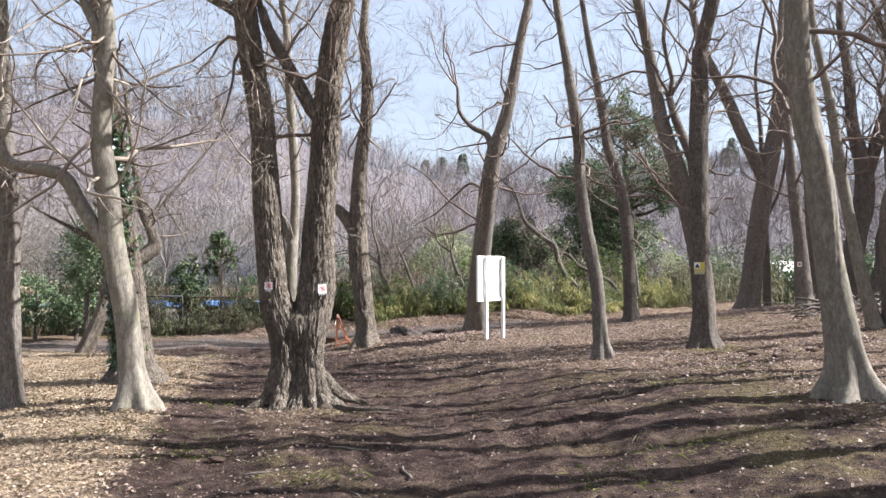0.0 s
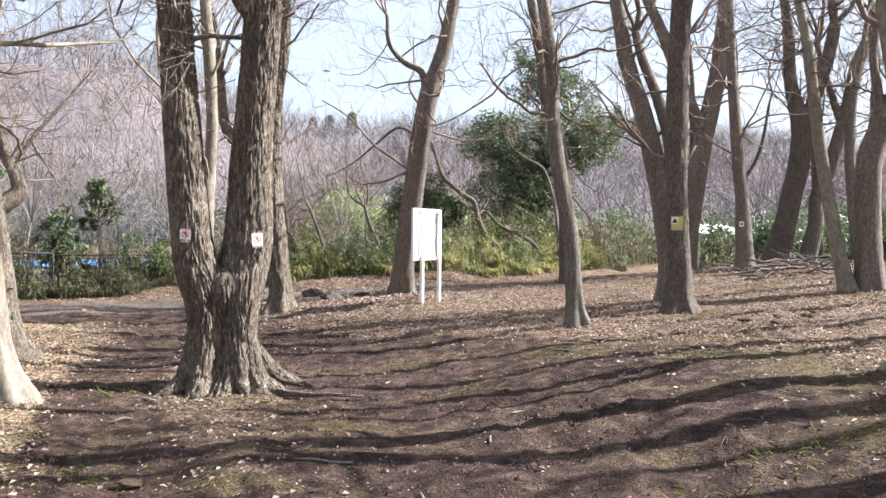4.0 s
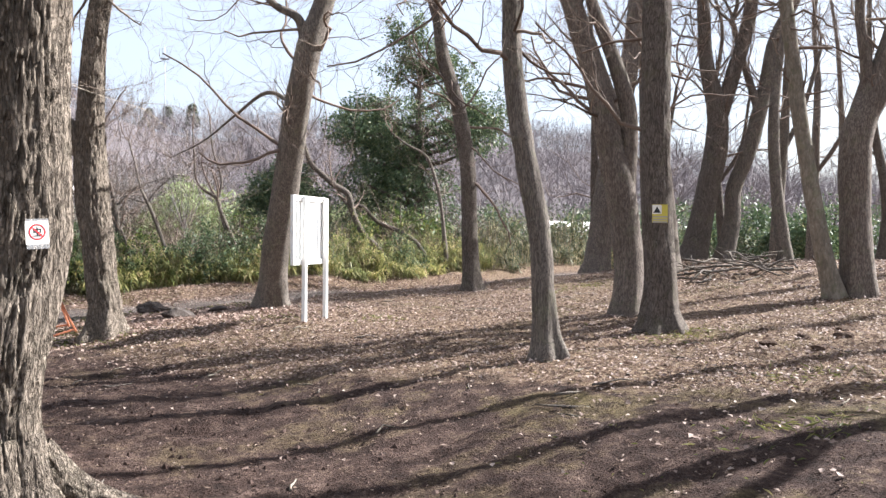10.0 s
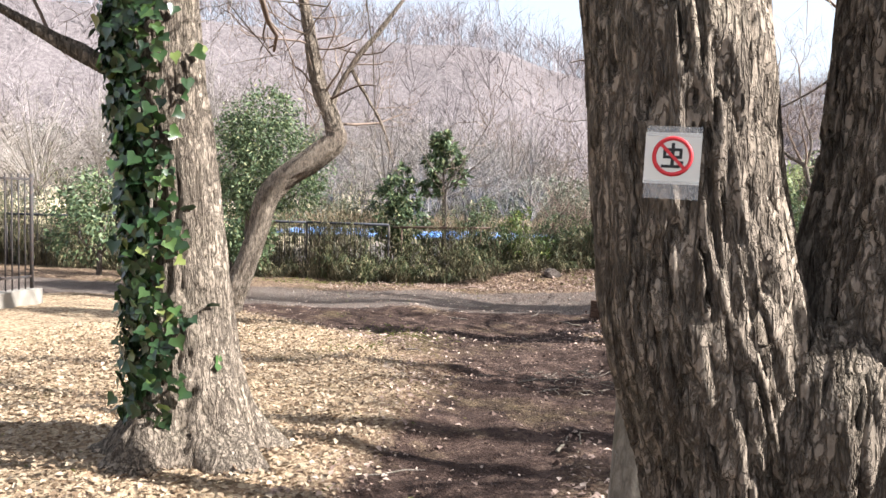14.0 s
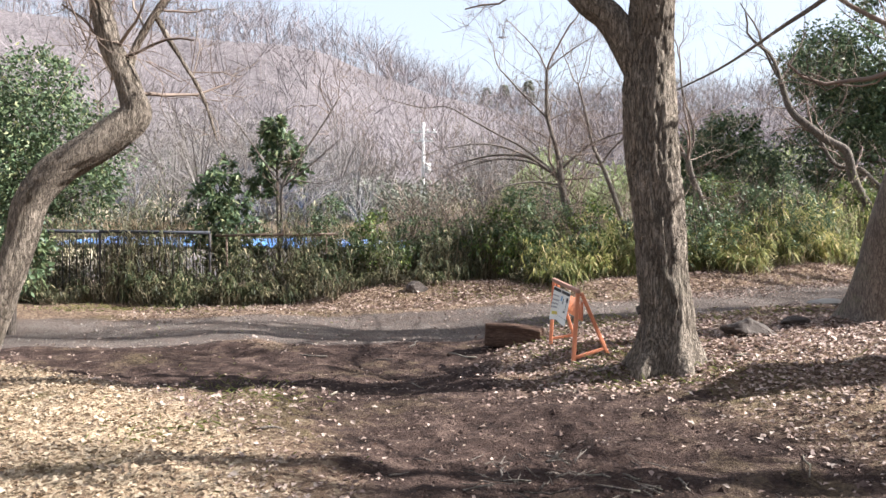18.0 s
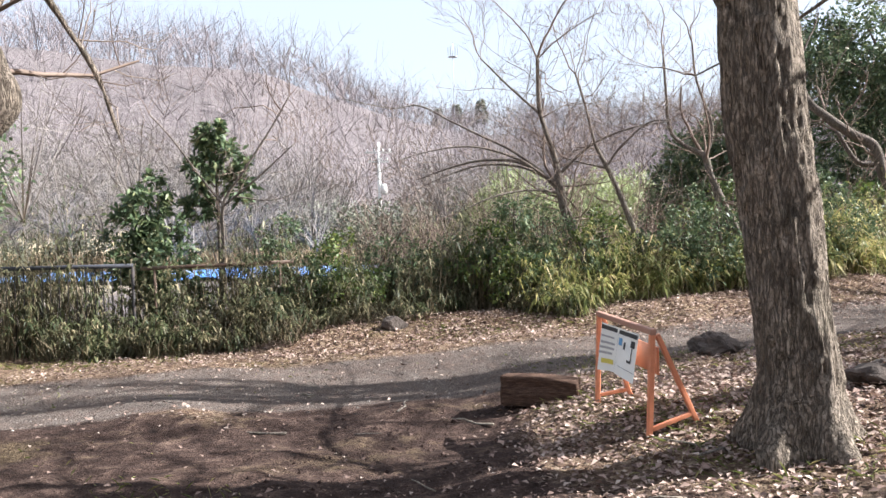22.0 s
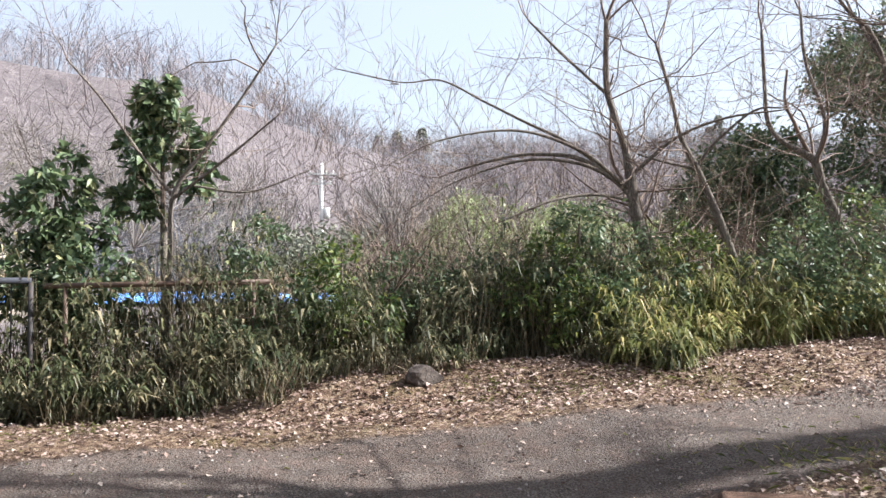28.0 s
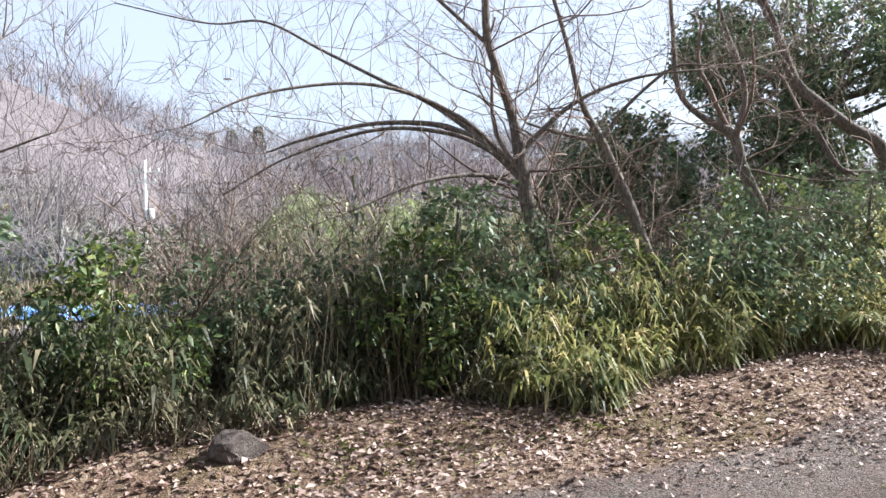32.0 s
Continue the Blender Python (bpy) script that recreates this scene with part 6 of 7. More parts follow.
for k in range(8):
    a = math.radians(rng.choice([-24, 1.0, 1.5, 22, 24]) + rng.normal(0, 1.2))
    r = rng.uniform(150, 168)
    cx, cy = -2 + r * math.sin(a), 12 + r * math.cos(a)
    H = rng.uniform(3.5, 5.5)
    n = 260
    u = rng.uniform(0, 1, n)
    w = (1 - u) * 1.2 * rng.uniform(0.4, 1, n)
    t = rng.uniform(0, 2 * np.pi, n)
    p = np.stack([cx + w * np.cos(t), cy + w * np.sin(t), spot(cx, cy) + 2 + u * H], 1)
    d = unit(np.stack([np.cos(t), np.sin(t), -0.3 + 0 * t], 1))
    ac = unit(np.cross(d, (0, 0, 1)) + rng.normal(0, 0.3, (n, 3)))
    s.leaves(p, d, ac, np.cross(ac, d), rng.uniform(0.7, 1.2, n), rng.uniform(0.3, 0.5, n), 0.1, 0.2)
tagged(part("hill_evergreens", s, FARGREEN), "dark evergreen clumps and conifers on the hill", "evergreens", kind="stuff")
# ---- things ----
def up(x, y):
    return float(floor_at(x, y)[0])


def facing(x, y, z, nx, ny, lean=0.0):
    """A pose whose local x runs along a surface, y points out of it and z up."""
    return pose(x, y, z, lean, 0, math.degrees(math.atan2(ny, nx)) - 90) @ Matrix.Diagonal((-1, 1, 1, 1))


def flat(m, pts, thick=0.002):
    """A thin plate from a 2D outline in a pose's local x and z."""
    bm = bmesh.new()
    f = bm.faces.new([bm.verts.new((a, 0, b)) for a, b in pts])
    r = bmesh.ops.extrude_face_region(bm, geom=[f])
    bmesh.ops.translate(bm, vec=(0, thick, 0), verts=[v for v in r["geom"] if isinstance(v, bmesh.types.BMVert)])
    bmesh.ops.recalc_face_normals(bm, faces=bm.faces[:])
    bm.transform(m)
    return bm


def rect(x0, z0, x1, z1):
    return [(x0, z0), (x1, z0), (x1, z1), (x0, z1)]


def ring(m, cx, cz, r0, r1, n=32, thick=0.0008):
    s = Soup()
    a = np.linspace(0, 2 * np.pi, n, endpoint=False)
    v = [(cx + r * math.cos(t), h, cz + r * math.sin(t)) for h in (0, thick) for r in (r0, r1) for t in a]
    v = [(m @ Vector(p))[:] for p in v]
    k = np.arange(n)
    j = (k + 1) % n
    s.add(v, np.concatenate([np.stack([k + 2 * n, k + 3 * n, j + 3 * n, j + 2 * n], 1), np.stack([k + n, j + n, j + 3 * n, k + 3 * n], 1), np.stack([k, k + 2 * n, j + 2 * n, j], 1)]))
    return s


# notice board
g0 = (up(1.0, 19.35) + up(1.5, 20.0)) / 2
ang = math.degrees(math.atan2(20.0 - 19.35, 0.5))
B = pose(1.25, 19.67, g0, 0, 0, ang)
board = thing("notice_board", 1.25, 19.67, g0, "white-painted wooden notice board on two square posts", "notice board")
for px in (-0.36, 0.36):
    part("post", block((px - 0.035, -0.035, -0.25), (px + 0.035, 0.03, 1.97), B), WHITE, board)
part("panel", block((-0.6, 0.058, 0.98), (0.36, 0.072, 1.9), B), PANEL, board)
for nm, lo, hi in (("top_rail", (-0.66, 0.031, 1.9), (0.42, 0.085, 1.985)), ("bottom_rail", (-0.66, 0.031, 0.9), (0.42, 0.085, 0.98)), ("side_rail", (-0.66, 0.031, 0.982), (-0.6, 0.085, 1.898)), ("side_rail", (0.36, 0.031, 0.982), (0.42, 0.085, 1.898))):
    part(nm, block(lo, hi, B), WHITE, board)
for px in (-0.5, -0.14, 0.2):
    part("batten", block((px - 0.022, 0.033, 1.0), (px + 0.022, 0.057, 1.88), B), WHITE, board)


# notices that forbid the catching of insects
def insect_notice(cx, cy, z, nx, ny, w, h, roll, tape_z):
    m = facing(cx, cy, z, nx, ny) @ pose(0, 0, 0, 0, roll, 0)
    top = thing("paper_notice", cx, cy, z, "small white paper notice with a red no-insects mark taped to bark", "notice", "paper notices")
    part("sheet", flat(m, rect(-w / 2, -h / 2, w / 2, h / 2), 0.0015), PAPER, top)
    k = w * 0.34
    part("ring", ring(m @ pose(0, 0.0018, 0), 0, 0.004, k * 0.86, k * 1.08), RED, top)
    # the character for insect, stroke by stroke
    f = m @ pose(0, 0.0017, 0.004)
    t = k * 0.11
    for x0, z0, x1, z1 in ((-0.5, 0.44, 0.5, 0.28), (-0.5, 0.28, -0.34, -0.12), (0.34, 0.28, 0.5, -0.12), (-0.34, 0.04, 0.34, -0.12), (-0.09, 0.72, 0.09, 0.44), (-0.09, -0.12, 0.09, -0.46), (-0.09, 0.28, 0.09, 0.04), (-0.58, -0.46, 0.42, -0.62), (0.3, -0.24, 0.58, -0.4)):
        part("stroke", flat(f, rect(x0 * k, min(z0, z1) * k, x1 * k, max(z0, z1) * k), 0.0006), INK, top)
    part("slash", flat(m @ pose(0, 0.0026, 0.004, 0, 45, 0), rect(-k * 0.9, -t * 0.8, k * 0.9, t * 0.8), 0.0004), RED, top)
    part("tape", flat(m @ pose(0, 0.003, 0), rect(-w * 0.48, h / 2 - 0.008, w * 0.5, h / 2 + 0.012), 0.0005), TAPE, top)
    part("tape", flat(m @ pose(0, 0.003, 0), rect(-w * 0.48, -h / 2 - tape_z, w * 0.5, -h / 2 + 0.006), 0.0005), TAPE, top)


insect_notice(-2.412, 11.262, 1.685, -0.02, -1, 0.11, 0.104, 2, 0.03)
insect_notice(-1.695, 11.442, 1.64, 0.42, -0.9, 0.118, 0.125, -3, 0.024)

# yellow warning sign on the dark trunk
m = facing(4.87, 15.47, 1.94, -0.42, -0.9)
top = thing("warning_sign", 4.87, 15.47, 1.94, "small yellow and white warning sign tied to a trunk", "sign")
part("plate", flat(m, rect(-0.095, -0.115, 0.095, 0.115), 0.004), YELLOW, top)
part("paper", flat(m @ pose(0, 0.0045, 0), rect(-0.095, -0.005, 0.02, 0.11), 0.001), PAPER, top)
part("triangle", flat(m @ pose(0, 0.0058, 0), [(-0.085, 0.01), (0.01, 0.01), (-0.037, 0.09)], 0.001), INK, top)
for z in (-0.04, -0.075, -0.105):
    part("print_line", flat(m @ pose(0, 0.0045, 0), rect(-0.09, z - 0.008, 0.09, z + 0.008), 0.001), INKGREY, top)
for x, y, z in ((12.4, 24.78, 2.2), (10.0, 22.84, 2.07)):
    m = facing(x, y, z, -0.5, -0.87)
    top = thing("trunk_tag", x, y, z, "tiny white paper tag fixed to a trunk", "tag", "trunk tags")
    part("sheet", flat(m, rect(-0.06, -0.07, 0.06, 0.07), 0.002), PAPER, top)
    part("mark", flat(m @ pose(0, 0.0025, 0), rect(-0.03, -0.03, 0.03, 0.03), 0.001), RED, top)

# orange barricade with a hanging notice
F0, F1 = np.array([-2.74, 20.9]), np.array([-2.88, 22.06])   # the upright legs' feet
R0, R1 = np.array([-2.38, 20.98]), np.array([-2.59, 22.08])  # the slanting legs' feet
gb = up(-2.65, 21.5)
BAR_H = 0.75
bar = thing("barricade", -2.65, 21.5, gb, "orange steel A-frame barricade with a curled notice", "barricade")
ax = unit(F1 - F0)
out = np.array([-ax[1], ax[0]])   # towards the notice's face
if out[0] > 0:
    out = -out


def square_tube(p, q, w):
    """A square steel tube between two points, with rounded edges."""
    p, q = Vector(p), Vector(q)
    m = Matrix.Translation(p) @ (q - p).to_track_quat("Z", "Y").to_matrix().to_4x4()
    return block((-w / 2, -w / 2, 0), (w / 2, w / 2, (q - p).length), m, w * 0.2)


heads = []
for f, r in ((F0, R0), (F1, R1)):
    inner = f + (r - f) * 0.1
    head = np.array([*inner, up(*f) + BAR_H])
    heads.append(head)
    part("leg", square_tube((*f, up(*f) - 0.01), head, 0.04), ORANGE, bar)
    part("leg", square_tube((*r, up(*r) - 0.01), head + np.array([*((r - f) * 0.1), -0.02]), 0.036), ORANGE, bar)
    p, q = f + (r - f) * 0.06, f + (r - f) * 0.92
    part("foot_bar", square_tube((*p, up(*p) + 0.06), (*q, up(*q) + 0.06), 0.032), ORANGE, bar)
rail0, rail1 = heads
part("top_rail", square_tube(rail0 - np.array([*(ax * 0.03), 0]), rail1 + np.array([*(ax * 0.03), 0]), 0.045), FADED, bar, "faded pinkish top rail")
back = -out * 0.07
p, q = rail0 + np.array([*(ax * 0.05 + back), -0.22]), rail1 + np.array([*(-ax * 0.05 + back), -0.22])
m = Matrix(((ax[0], -out[0], 0, (p[0] + q[0]) / 2), (ax[1], -out[1], 0, (p[1] + q[1]) / 2), ((q[2] - p[2]) / np.linalg.norm(q - p), 0, 1, (p[2] + q[2]) / 2), (0, 0, 0, 1)))
part("cross_board", block((-0.52, -0.008, -0.1), (0.52, 0.008, 0.1), m, 0.004), ORANGE, bar, "orange board between the legs")
mid = (rail0 + rail1) / 2
mm = facing(mid[0] + 0.02 * out[0], mid[1] + 0.02 * out[1], mid[2] - 0.01, out[0], out[1], 0)
s = Soup()
nu, nv = 20, 12
u, v = np.meshgrid(np.linspace(-0.42, 0.42, nu), np.linspace(0, 1, nv), indexing="ij")


def sag(u, v):
    """How the hanging sheet bellies out from the rail."""
    return 0.012 + 0.07 * v + 0.02 * np.sin(u * 7) * v


def drop(u, v):
    return -0.035 - v * (0.36 - 0.03 * np.sin(u * 4 + 1))


pts = np.stack([u + 0.05 * v, sag(u, v), drop(u, v)], -1).reshape(-1, 3)
i, j = np.meshgrid(np.arange(nu - 1), np.arange(nv - 1), indexing="ij")
s.add([(mm @ Vector(p))[:] for p in pts], np.stack([i * nv + j, (i + 1) * nv + j, (i + 1) * nv + j + 1, i * nv + j + 1], -1).reshape(-1, 4))
sheet = part("notice", s, PAPER, bar, "curled white laminated notice")


def printed(name, u0, u1, v0, v1, mat, lift=0.003):
    """A printed patch that follows the hanging sheet."""
    s = Soup()
    uu, vv = np.meshgrid(np.linspace(u0, u1, 8), np.linspace(v0, v1, 3), indexing="ij")
    q = np.stack([uu + 0.05 * vv, sag(uu, vv) + lift, drop(uu, vv)], -1).reshape(-1, 3)
    i, j = np.meshgrid(np.arange(7), np.arange(2), indexing="ij")
    s.add([(mm @ Vector(p))[:] for p in q], np.stack([i * 3 + j, (i + 1) * 3 + j, (i + 1) * 3 + j + 1, i * 3 + j + 1], -1).reshape(-1, 4))
    part(name, s, mat, sheet)


WAY = 1 if (mm.to_3x3() @ Vector((1, 0, 0))).y < 0 else -1   # reading runs from the far leg to the near one
for u0, u1, v0, v1, mat in ((-0.41, -0.02, 0.03, 0.12, INK), (0.02, 0.41, 0.03, 0.12, INK), (-0.4, -0.08, 0.24, 0.28, INKGREY), (-0.4, -0.05, 0.37, 0.42, INKGREY), (-0.42, -0.06, 0.48, 0.53, INKGREY), (-0.42, -0.1, 0.59, 0.64, INKGREY), (-0.36, -0.05, 0.74, 0.84, YELLOW),
                            (0.04, 0.12, 0.2, 0.36, BLUE), (0.16, 0.2, 0.26, 0.42, INK), (0.3, 0.38, 0.18, 0.32, INK), (0.33, 0.345, 0.32, 0.62, INK), (0.27, 0.345, 0.6, 0.65, INK), (0.005, 0.01, 0.12, 0.95, INKGREY), (0.1, 0.44, 0.8, 0.815, INKGREY)):
    a, b = sorted((WAY * u0, WAY * u1))
    printed("print_patch", a, b, v0, v1, mat)


def lump(name, x, y, sx, sy, sz, seed, material, label, category, turn=0.0, sink=0.25, group="", rough=1.0):
    """An uneven stone or clod, half sunk in the ground."""
    r2 = np.random.default_rng(seed)
    bm = bmesh.new()
    for p in unit(r2.normal(0, 1, (22, 3))) * r2.uniform(0.8, 1.05, 22)[:, None]:
        bm.verts.new(p)
    hull = bmesh.ops.convex_hull(bm, input=bm.verts[:])
    bmesh.ops.delete(bm, geom=[v for v in bm.verts if not v.link_faces], context="VERTS")
    bmesh.ops.bevel(bm, geom=bm.edges[:], offset=0.06, segments=2, affect="EDGES", profile=0.5)
    bmesh.ops.triangulate(bm, faces=bm.faces[:])
    bmesh.ops.subdivide_edges(bm, edges=[e for e in bm.edges if e.calc_length() > 0.25], cuts=2, use_grid_fill=False)
    bmesh.ops.triangulate(bm, faces=bm.faces[:])
    c = np.array([v.co[:] for v in bm.verts])
    c = c * (1 + 0.22 * rough * (vnoise(c * 2.4 + seed, seed + 1) - 0.5) + 0.14 * rough * (vnoise(c * 6 + seed, seed + 2) - 0.5))[:, None]
    for v, p in zip(bm.verts, c):
        v.co = p * (sx, sy, sz)
        v.co.z += sz * (1 - 2 * sink)
    bm.transform(pose(x, y, up(x, y), 0, 0, turn))
    return tagged(part(name, bm, material), label, category, group)


lump("boulder", -1.25, 23.85, 0.32, 0.24, 0.19, 3, STONE, "dark rough boulder beside the gravel track", "stone", 20, sink=0.32, rough=2.2)
lump("flat_stone", -0.74, 21.4, 0.36, 0.22, 0.14, 5, STONE, "flat brown stone lying on dead leaves", "stone", -15)
lump("flat_stone", -0.1, 22.0, 0.2, 0.14, 0.07, 15, STONE, "low brown stone half sunk in grass", "stone", 10)
lump("stone", -7.0, 26.95, 0.3, 0.22, 0.19, 7, STONE, "lumpy brown stone at the foot of the thicket", "stone", 30)
lump("stone", -4.88, 26.88, 0.24, 0.16, 0.13, 9, STONE, "pale-topped stone among dead leaves", "stone", 10, sink=0.35)
lump("stone_slab", 1.35, 24.7, 0.34, 0.2, 0.09, 11, CONCRETE, "pale stone slab beside the track", "stone", 5)
for k, (x, y, r) in enumerate(((5.33, 14.03, 0.1), (5.5, 13.45, 0.09), (5.9, 14.1, 0.08), (6.3, 13.9, 0.1), (6.7, 14.3, 0.09), (-2.3, 8.3, 0.09))):
    lump("soil_clod", x, y, r * 1.3, r, r * 0.5, 20 + k, CLOD, "dark clod of soil and roots on the ground", "soil clod", k * 40, group="soil clods")

# squared log
c0, c1 = np.array([-3.62, 22.85]), np.array([-2.95, 22.66])
d = unit(c1 - c0)
gl = up(-3.28, 22.8)
m = pose(*((c0 + c1) / 2), gl, 0, 2, math.degrees(math.atan2(d[1], d[0])))
bm = bmesh.new()
bmesh.ops.create_cube(bm, size=1.0, matrix=Matrix.Translation((0, 0, 0.1)) @ Matrix.Diagonal((0.72, 0.24, 0.27, 1)))
bmesh.ops.bevel(bm, geom=bm.edges[:], offset=0.03, segments=3, affect="EDGES", profile=0.5)
bmesh.ops.subdivide_edges(bm, edges=bm.edges[:], cuts=5, use_grid_fill=True)
for v in bm.verts:
    q = np.array([[v.co.x * 2.2, v.co.y * 9, v.co.z * 14]])
    v.co += Vector((0.012 * (vnoise(q, 3)[0] - 0.5), 0.035 * (vnoise(q + 9, 4)[0] - 0.5), 0.04 * (vnoise(q + 5, 5)[0] - 0.5)))
bm.transform(m)
tagged(part("log", bm, LOG), "weathered squared log lying beside the track", "log")

# metal fence in the thicket: posts, rails, bars
fence = thing("pipe_fence", -10, 27.2, up(-10, 27.2), "grey pipe fence overgrown by scrub", "fence")
fx = [(-18.5, 26.2), (-16.5, 26.4), (-14.5, 26.6), (-12.5, 26.75), (-10.6, 26.85), (-8.6, 26.9)]
for (x0, y0), (x1, y1) in zip(fx, fx[1:]):
    part("rail", rod((x0, y0, 1.04), (x1, y1, 1.04), 0.03), STEEL, fence)
for x, y in fx:
    part("post", rod((x, y, up(x, y) - 0.2), (x, y, 1.02), 0.024), IRON, fence)
for k in range(78):
    x = -18.4 + 0.125 * k
    y = float(np.interp(x, [p[0] for p in fx], [p[1] for p in fx]))
    part("bar", rod((x, y, up(x, y) - 0.05), (x, y, 1.015), 0.008, 5), IRON, fence)
old = thing("old_rail", -7.4, 28.0, up(-7.4, 28.0), "rusty brown rail on thin posts in the thicket", "rail")
part("rail", rod((-8.6, 27.2, 0.98), (-6.4, 27.5, 1.02), 0.028), RUSTPIPE, old)
for x, y in ((-8.4, 27.23), (-6.6, 27.47)):
    part("post", rod((x, y, up(x, y) - 0.2), (x, y, 0.99), 0.022), RUSTPIPE, old)

# iron railing on a concrete kerb
ir = thing("iron_railing", -12.4, 19.0, up(-12.4, 19.0), "tall dark iron railing on a concrete kerb", "railing")
gk = up(-12.3, 20)
for k in range(4):
    part("kerb_block", block((-12.52, 20.45 - 1.0 * (k + 1) + 0.006, gk - 0.2), (-12.22, 20.45 - 1.0 * k - 0.006, gk + 0.24), None, 0.015), CONCRETE, ir)
for z in (0.42, 1.98):
    part("rail", block((-12.385, 16.5, gk + z), (-12.355, 20.4, gk + z + 0.035), None, 0.004), IRON, ir)
for k in range(29):
    y = 20.36 - 0.135 * k
    part("bar", rod((-12.37, y, gk + 0.22), (-12.37, y, gk + 2.08), 0.012 if k else 0.03, 8), IRON, ir)


# utility poles and the mast
def utility_pole(x, y, h, arms, label):
    g = spot(x, y)
    top = thing("utility_pole", x, y, g, label, "utility pole", "utility poles")
    s = Soup()
    s.tube([(x, y, g - 0.3), (x, y, g + h * 0.5), (x, y, g + h)], [0.19, 0.16, 0.12], 12)
    part("pole", s, POLE, top)
    for z, w in arms:
        part("crossarm", block((x - w, y - 0.1, g + h - z - 0.06), (x + w, y + 0.1, g + h - z + 0.06)), POLE, top)
        for q in (-0.8, -0.3, 0.3, 0.8):
            part("insulator", rod((x + q * w, y, g + h - z + 0.06), (x + q * w, y, g + h - z + 0.3), 0.07, 8), POLE, top)
    if arms:
        part("transformer", rod((x + 0.4, y, g + h - 4.6), (x + 0.4, y, g + h - 3.7), 0.28, 14), POLE, top)


utility_pole(-9.4, 87, 9.3, ((0.9, 1.2), (1.7, 0.9)), "pale concrete utility pole with two crossarms")
utility_pole(-42.3, 59.7, 6.4, (), "slim pale pole standing in the dry field")
mx, my = -0.9, 170
mg = spot(mx, my)
mast = thing("radio_mast", mx, my, mg, "thin grey radio mast on the hilltop", "mast")
part("pole", rod((mx, my, mg - 1), (mx, my, 37.0), 0.07), MAST, mast)
for k in range(6):
    a = k * math.pi / 3
    part("antenna", block((mx + 0.9 * math.cos(a) - 0.05, my + 0.9 * math.sin(a) - 0.05, 34.8), (mx + 0.9 * math.cos(a) + 0.05, my + 0.9 * math.sin(a) + 0.05, 36.4)), MAST, mast)
part("platform", rod((mx, my, 34.45), (mx, my, 34.52), 0.9, 16), MAST, mast)


# houses beyond the trees
def house(x, y, w, d, h, turn, label, roof):
    g = spot(x, y)
    m = pose(x, y, g, 0, 0, turn)
    top = thing("house", x, y, g, label, "house", "houses beyond the wood")
    part("wall", block((-w / 2, -d / 2, -0.6), (w / 2, d / 2, h), m, 0.02), HOUSEWALL, top)
    bm = bmesh.new()
    e = 0.4
    vs = [bm.verts.new(p) for p in ((-w / 2 - e, -d / 2 - e, h), (w / 2 + e, -d / 2 - e, h), (w / 2 + e, d / 2 + e, h), (-w / 2 - e, d / 2 + e, h), (-w / 2 - e, 0, h + 0.2 * d), (w / 2 + e, 0, h + 0.2 * d))]
    for f in ((0, 1, 5, 4), (2, 3, 4, 5), (0, 4, 3), (1, 2, 5), (3, 2, 1, 0)):
        bm.faces.new([vs[k] for k in f])
    bm.transform(m)
    part("roof", bm, roof, top)
    for k in (-0.25, 0.25):
        wn_ = part("window", block((k * w - 0.45, -d / 2 - 0.04, 0.5), (k * w + 0.45, -d / 2 + 0.02, 1.15), m, 0.01), POLE, top)
        part("pane", block((k * w - 0.39, -d / 2 - 0.055, 0.56), (k * w + 0.39, -d / 2 - 0.03, 1.09), m, 0.005), GLASS, wn_)


house(19.3, 45, 3.6, 3.0, 1.35, 20, "low white hut with a pale roof behind bushes", HOUSEWALL)
s = block((-1.0, -0.8, 0), (1.0, 0.8, 1.3), pose(7.6, 46, spot(7.6, 46), 0, 0, 15), 0.1)
tagged(part("blue_sheet", s, BLUE), "faded blue sheet over a heap behind the thicket", "tarpaulin")

# brush pile and loose sticks
rng = np.random.default_rng(21)


def stick(parent, x, y, z, a, e, L, r, mat=None):
    s = Soup()
    d = np.array([math.cos(a) * math.cos(e), math.sin(a) * math.cos(e), math.sin(e)])
    p = np.array([x, y, z])
    k = rng.normal(0, 0.04 * L, (3, 3))
    s.tube([p - d * L / 2, p - d * L / 6 + k[0], p + d * L / 6 + k[1], p + d * L / 2], [r, r * 0.9, r * 0.75, r * 0.4], 6)
    return part("stick", s, mat or BARK_GREY, parent)


pile = thing("brush_pile", 10.3, 20.9, up(10.3, 20.9), "heap of cut branches on dead leaves", "brush pile")
for k in range(45):
    x, y = 10.3 + rng.normal(0, 0.75), 20.9 + rng.normal(0, 0.5)
    h = 0.45 * math.exp(-((x - 10.3) ** 2 + (y - 20.9) ** 2) / 0.8) * rng.uniform(0.2, 1)
    stick(pile, x, y, up(x, y) + 0.04 + h, rng.uniform(0, 3.14), rng.normal(0, 0.2), rng.uniform(0.7, 1.9), rng.uniform(0.01, 0.03))
heap = thing("debris_heap", -3.2, 17.3, up(-3.2, 17.3), "low heap of roots, twigs and dead leaves on bare soil", "debris")
for k in range(60):
    x, y = -3.2 + rng.normal(0, 0.45), 17.3 + rng.normal(0, 0.32)
    h = 0.14 * math.exp(-((x + 3.2) ** 2 + (y - 17.3) ** 2) / 0.3) * rng.uniform(0.2, 1)
    stick(heap, x, y, up(x, y) + 0.015 + h, rng.uniform(0, 3.14), rng.normal(0, 0.15), rng.uniform(0.08, 0.26), rng.uniform(0.003, 0.009), (BARK_GREY, BARK_DARK)[k % 2])
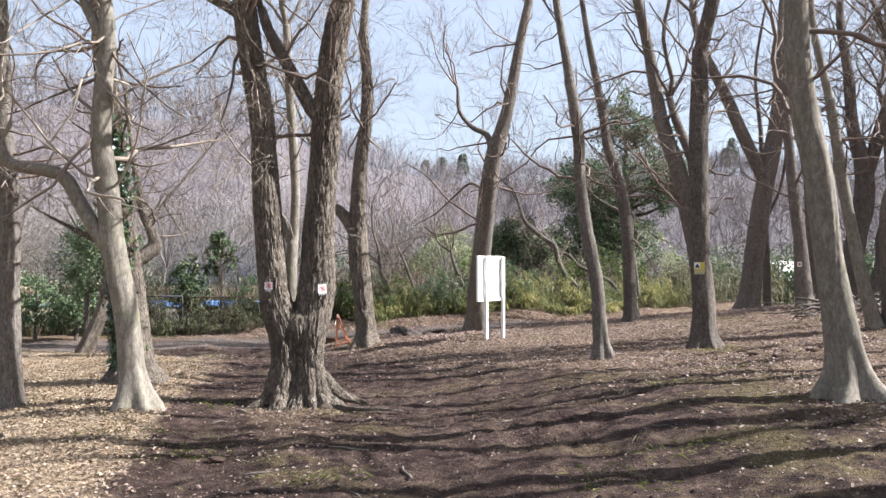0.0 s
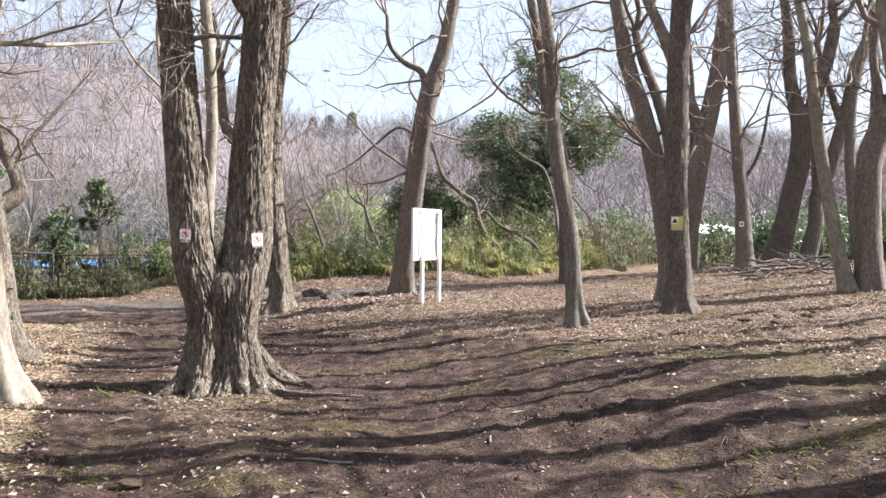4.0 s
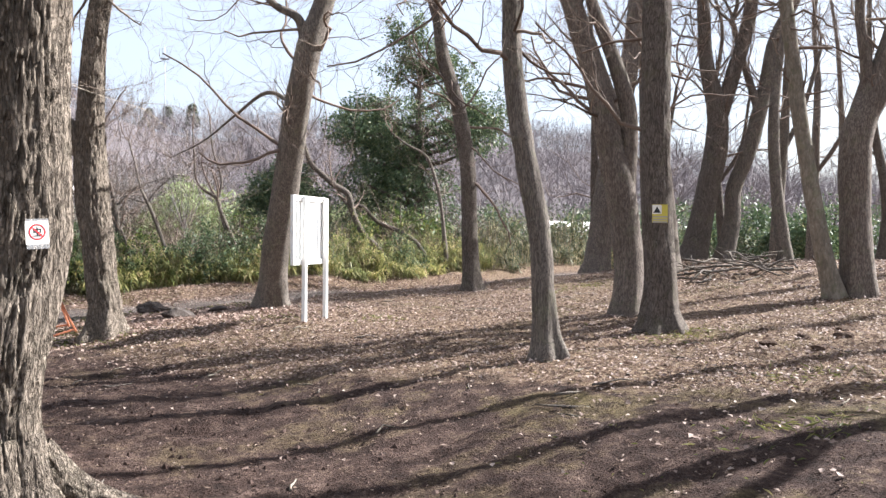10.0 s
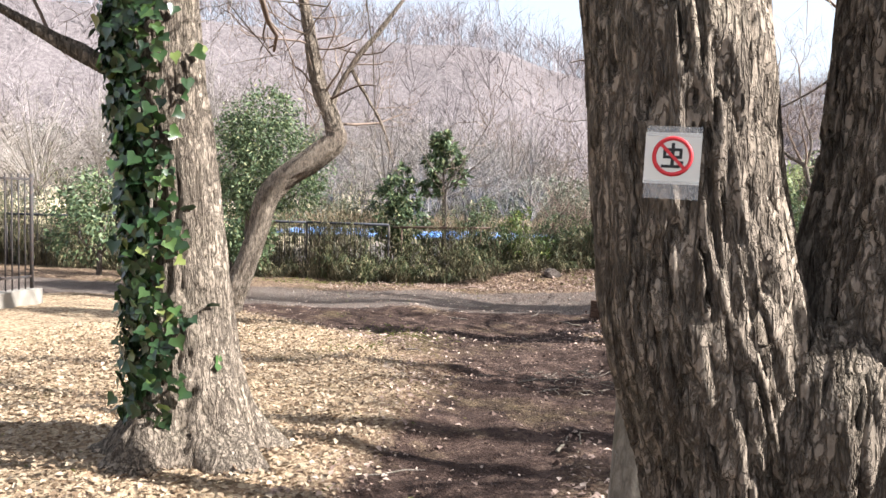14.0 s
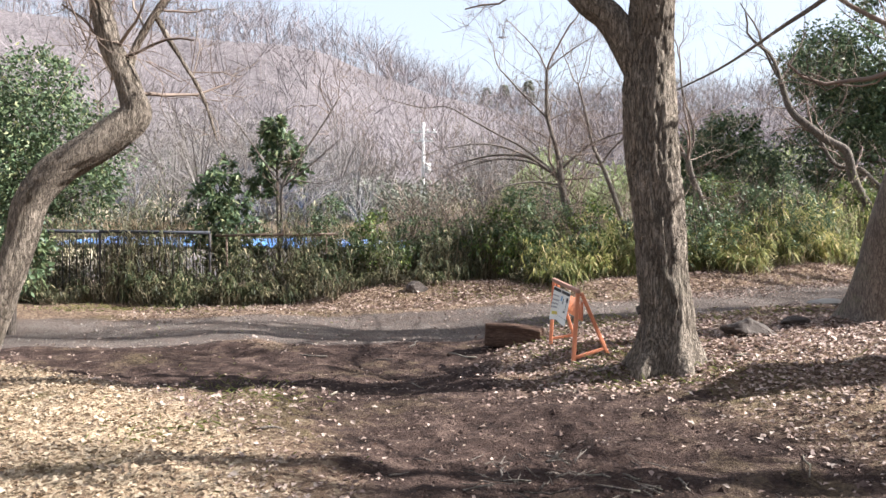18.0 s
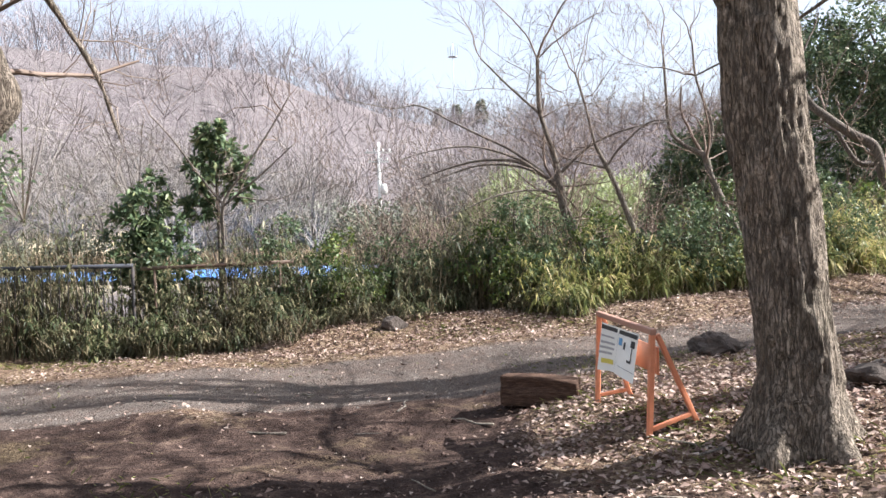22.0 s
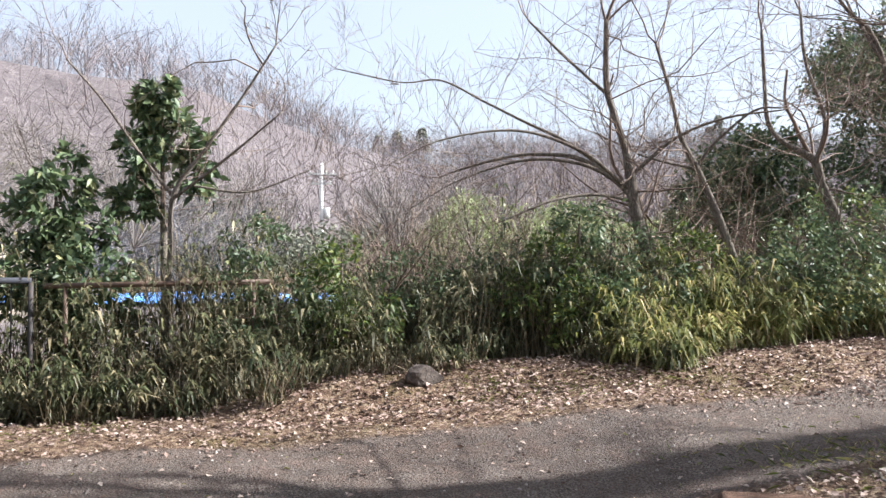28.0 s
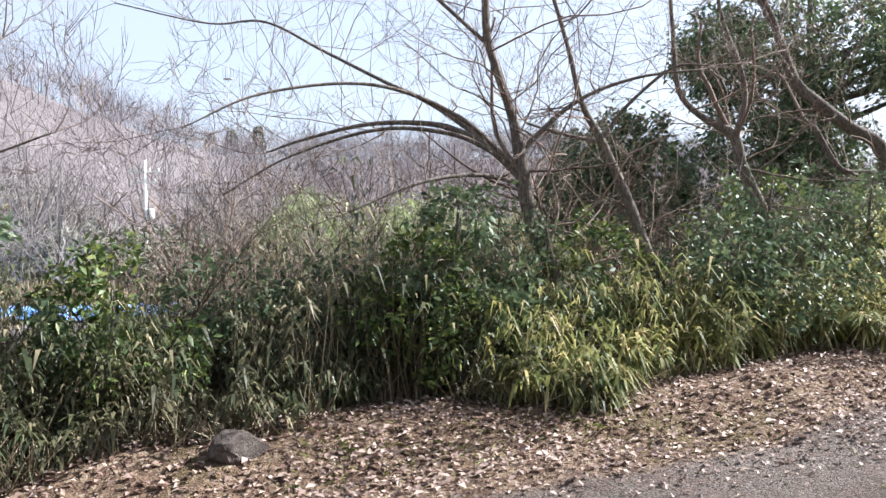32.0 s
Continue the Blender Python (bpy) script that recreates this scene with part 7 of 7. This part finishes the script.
for k in range(140):
    x, y = rng.uniform(-6, 7), rng.uniform(4, 24)
    ob = stick(None, x, y, up(x, y) + 0.012, rng.uniform(0, 3.14), 0.0, rng.uniform(0.15, 0.55), rng.uniform(0.005, 0.014), (BARK_PALE, BARK_GREY)[k % 2])
    tagged(ob, "short dry stick lying on the ground", "stick", "loose sticks")

# ivy on the old tree
ivy = thing("ivy", -5.5, 13.85, up(-5.5, 13.85), "dark glossy ivy climbing a trunk", "ivy")
line = curve([(-5.27, 13.95, 0.1, 0.31), (-5.3, 13.97, 0.69, 0.275), (-5.37, 13.99, 1.51, 0.25), (-5.48, 13.99, 2.33, 0.24), (-5.62, 14.0, 3.5, 0.21), (-5.75, 14.0, 4.6, 0.19)], 0.02)


def ivy_leaf():
    o = [(0, 0), (0.34, -0.16), (0.62, 0.1), (0.42, 0.42), (0.2, 0.6), (0, 1.0), (-0.2, 0.6), (-0.42, 0.42), (-0.62, 0.1), (-0.34, -0.16)]
    s = Soup()
    v = [(x, y, 0.22 * abs(x)) for x, y in o] + [(0, 0.3, -0.03)]
    s.add(v, None, [(k, (k + 1) % 10, 10) for k in range(10)])
    return s


leaf_mesh = ivy_leaf().mesh("ivy_leaf", IVY)
rest = Soup()
centre = math.atan2(-0.72, -0.7)
for k in range(3600):
    u = rng.uniform(0.0, 1.0)
    p = line[int((0.04 + 0.96 * u) * (len(line) - 1))]
    spread = 1.25 if p[2] < 3.0 else 2.2
    a = centre + rng.normal(0, spread * 0.5)
    if p[2] < 0.9 and rng.uniform() > 0.35 + 0.6 * p[2]:
        continue
    nrm = Vector((math.cos(a), math.sin(a), rng.normal(0.1, 0.3))).normalized()
    size = rng.uniform(0.045, 0.09)
    pos = Vector(p[:3]) + Vector((math.cos(a), math.sin(a), 0)) * (p[3] + 0.03 + abs(rng.normal(0, 0.05)))
    rot = nrm.to_track_quat("Z", "Y").to_matrix().to_4x4() @ pose(0, 0, 0, rng.normal(0, 18), rng.normal(0, 18), 180 + rng.normal(0, 40))
    mt = Matrix.Translation(pos) @ rot @ Matrix.Diagonal((size, size, size, 1))
    if k % 11 == 0 and p[2] < 3.6:
        ob = new("leaf", leaf_mesh)
        ob.parent = ivy
        ob.matrix_parent_inverse = ivy.matrix_basis.inverted()
        ob.matrix_basis = mt
    else:
        v = np.array([(mt @ q.co)[:] for q in leaf_mesh.vertices])
        rest.add(v, None, [(j, (j + 1) % 10, 10) for j in range(10)])
tagged(part("ivy_leaves", rest, IVY, ivy), kind="stuff")
for k in range(5):
    a = centre + rng.normal(0, 0.4)
    w = np.cumsum(rng.normal(0, 0.05, len(line[::8])))
    pts = [Vector(p[:3]) + Vector((math.cos(a + q), math.sin(a + q), 0)) * (p[3] + 0.012) for p, q in zip(line[::8], w)]
    s = Soup()
    s.tube([p[:] for p in pts], np.linspace(0.014, 0.006, len(pts)), 6)
    part("vine", s, BARK_GREY, ivy)

# grass tufts
rng = np.random.default_rng(31)
s = Soup()
spots = [(-2.45, 21.0), (-2.1, 20.0), (-2.6, 21.5), (-1.6, 19.9), (4.9, 15.2), (5.2, 15.3), (-3.0, 11.4), (-1.4, 11.2), (-8.8, 26.0), (-9.8, 26.1), (-10.8, 26.0), (-7.9, 26.2), (-2.2, 23.4), (-6.2, 20.2), (-5.6, 19.4), (-5.9, 18.2), (0.6, 20.2), (2.3, 19.4), (6.5, 21.5), (7.5, 21.8), (-3.6, 9.4), (-2.6, 8.6), (3.0, 11.0), (4.4, 12.4), (1.4, 6.8), (2.2, 7.6), (-1.2, 7.2), (-2.2, 20.7), (-2.9, 22.5), (-1.9, 21.4), (-2.35, 20.4), (-0.9, 23.2), (-0.2, 23.4), (-1.9, 24.0), (-2.6, 24.2), (0.5, 23.6), (-3.4, 26.7), (-4.1, 26.8), (-2.4, 26.9), (-9.3, 26.2), (-10.3, 26.1)]
for x, y in spots:
    n = 260
    px, py = x + rng.normal(0, 0.28, n), y + rng.normal(0, 0.22, n)
    blades(s, px, py, floor_at(px, py) - 0.005, rng.uniform(0.04, 0.15, n), np.full(n, 0.006), 0.2, 0.5)
n = 9000
px, py = rng.uniform(-9, 9, n), rng.uniform(3, 27, n)
ok = (to_line(TRACK, px, py) > 1.2) & (vnoise(np.stack([px * 0.7, py * 0.7, 0 * px], 1), 40) > 0.5)
px, py = px[ok], py[ok]
blades(s, px, py, floor_at(px, py) - 0.004, rng.uniform(0.03, 0.1, len(px)), np.full(len(px), 0.005), 0.3, 0.5)
tagged(part("grass", s, GRASS), "thin yellow-green grass tufts on the wood's floor", "grass", kind="stuff")
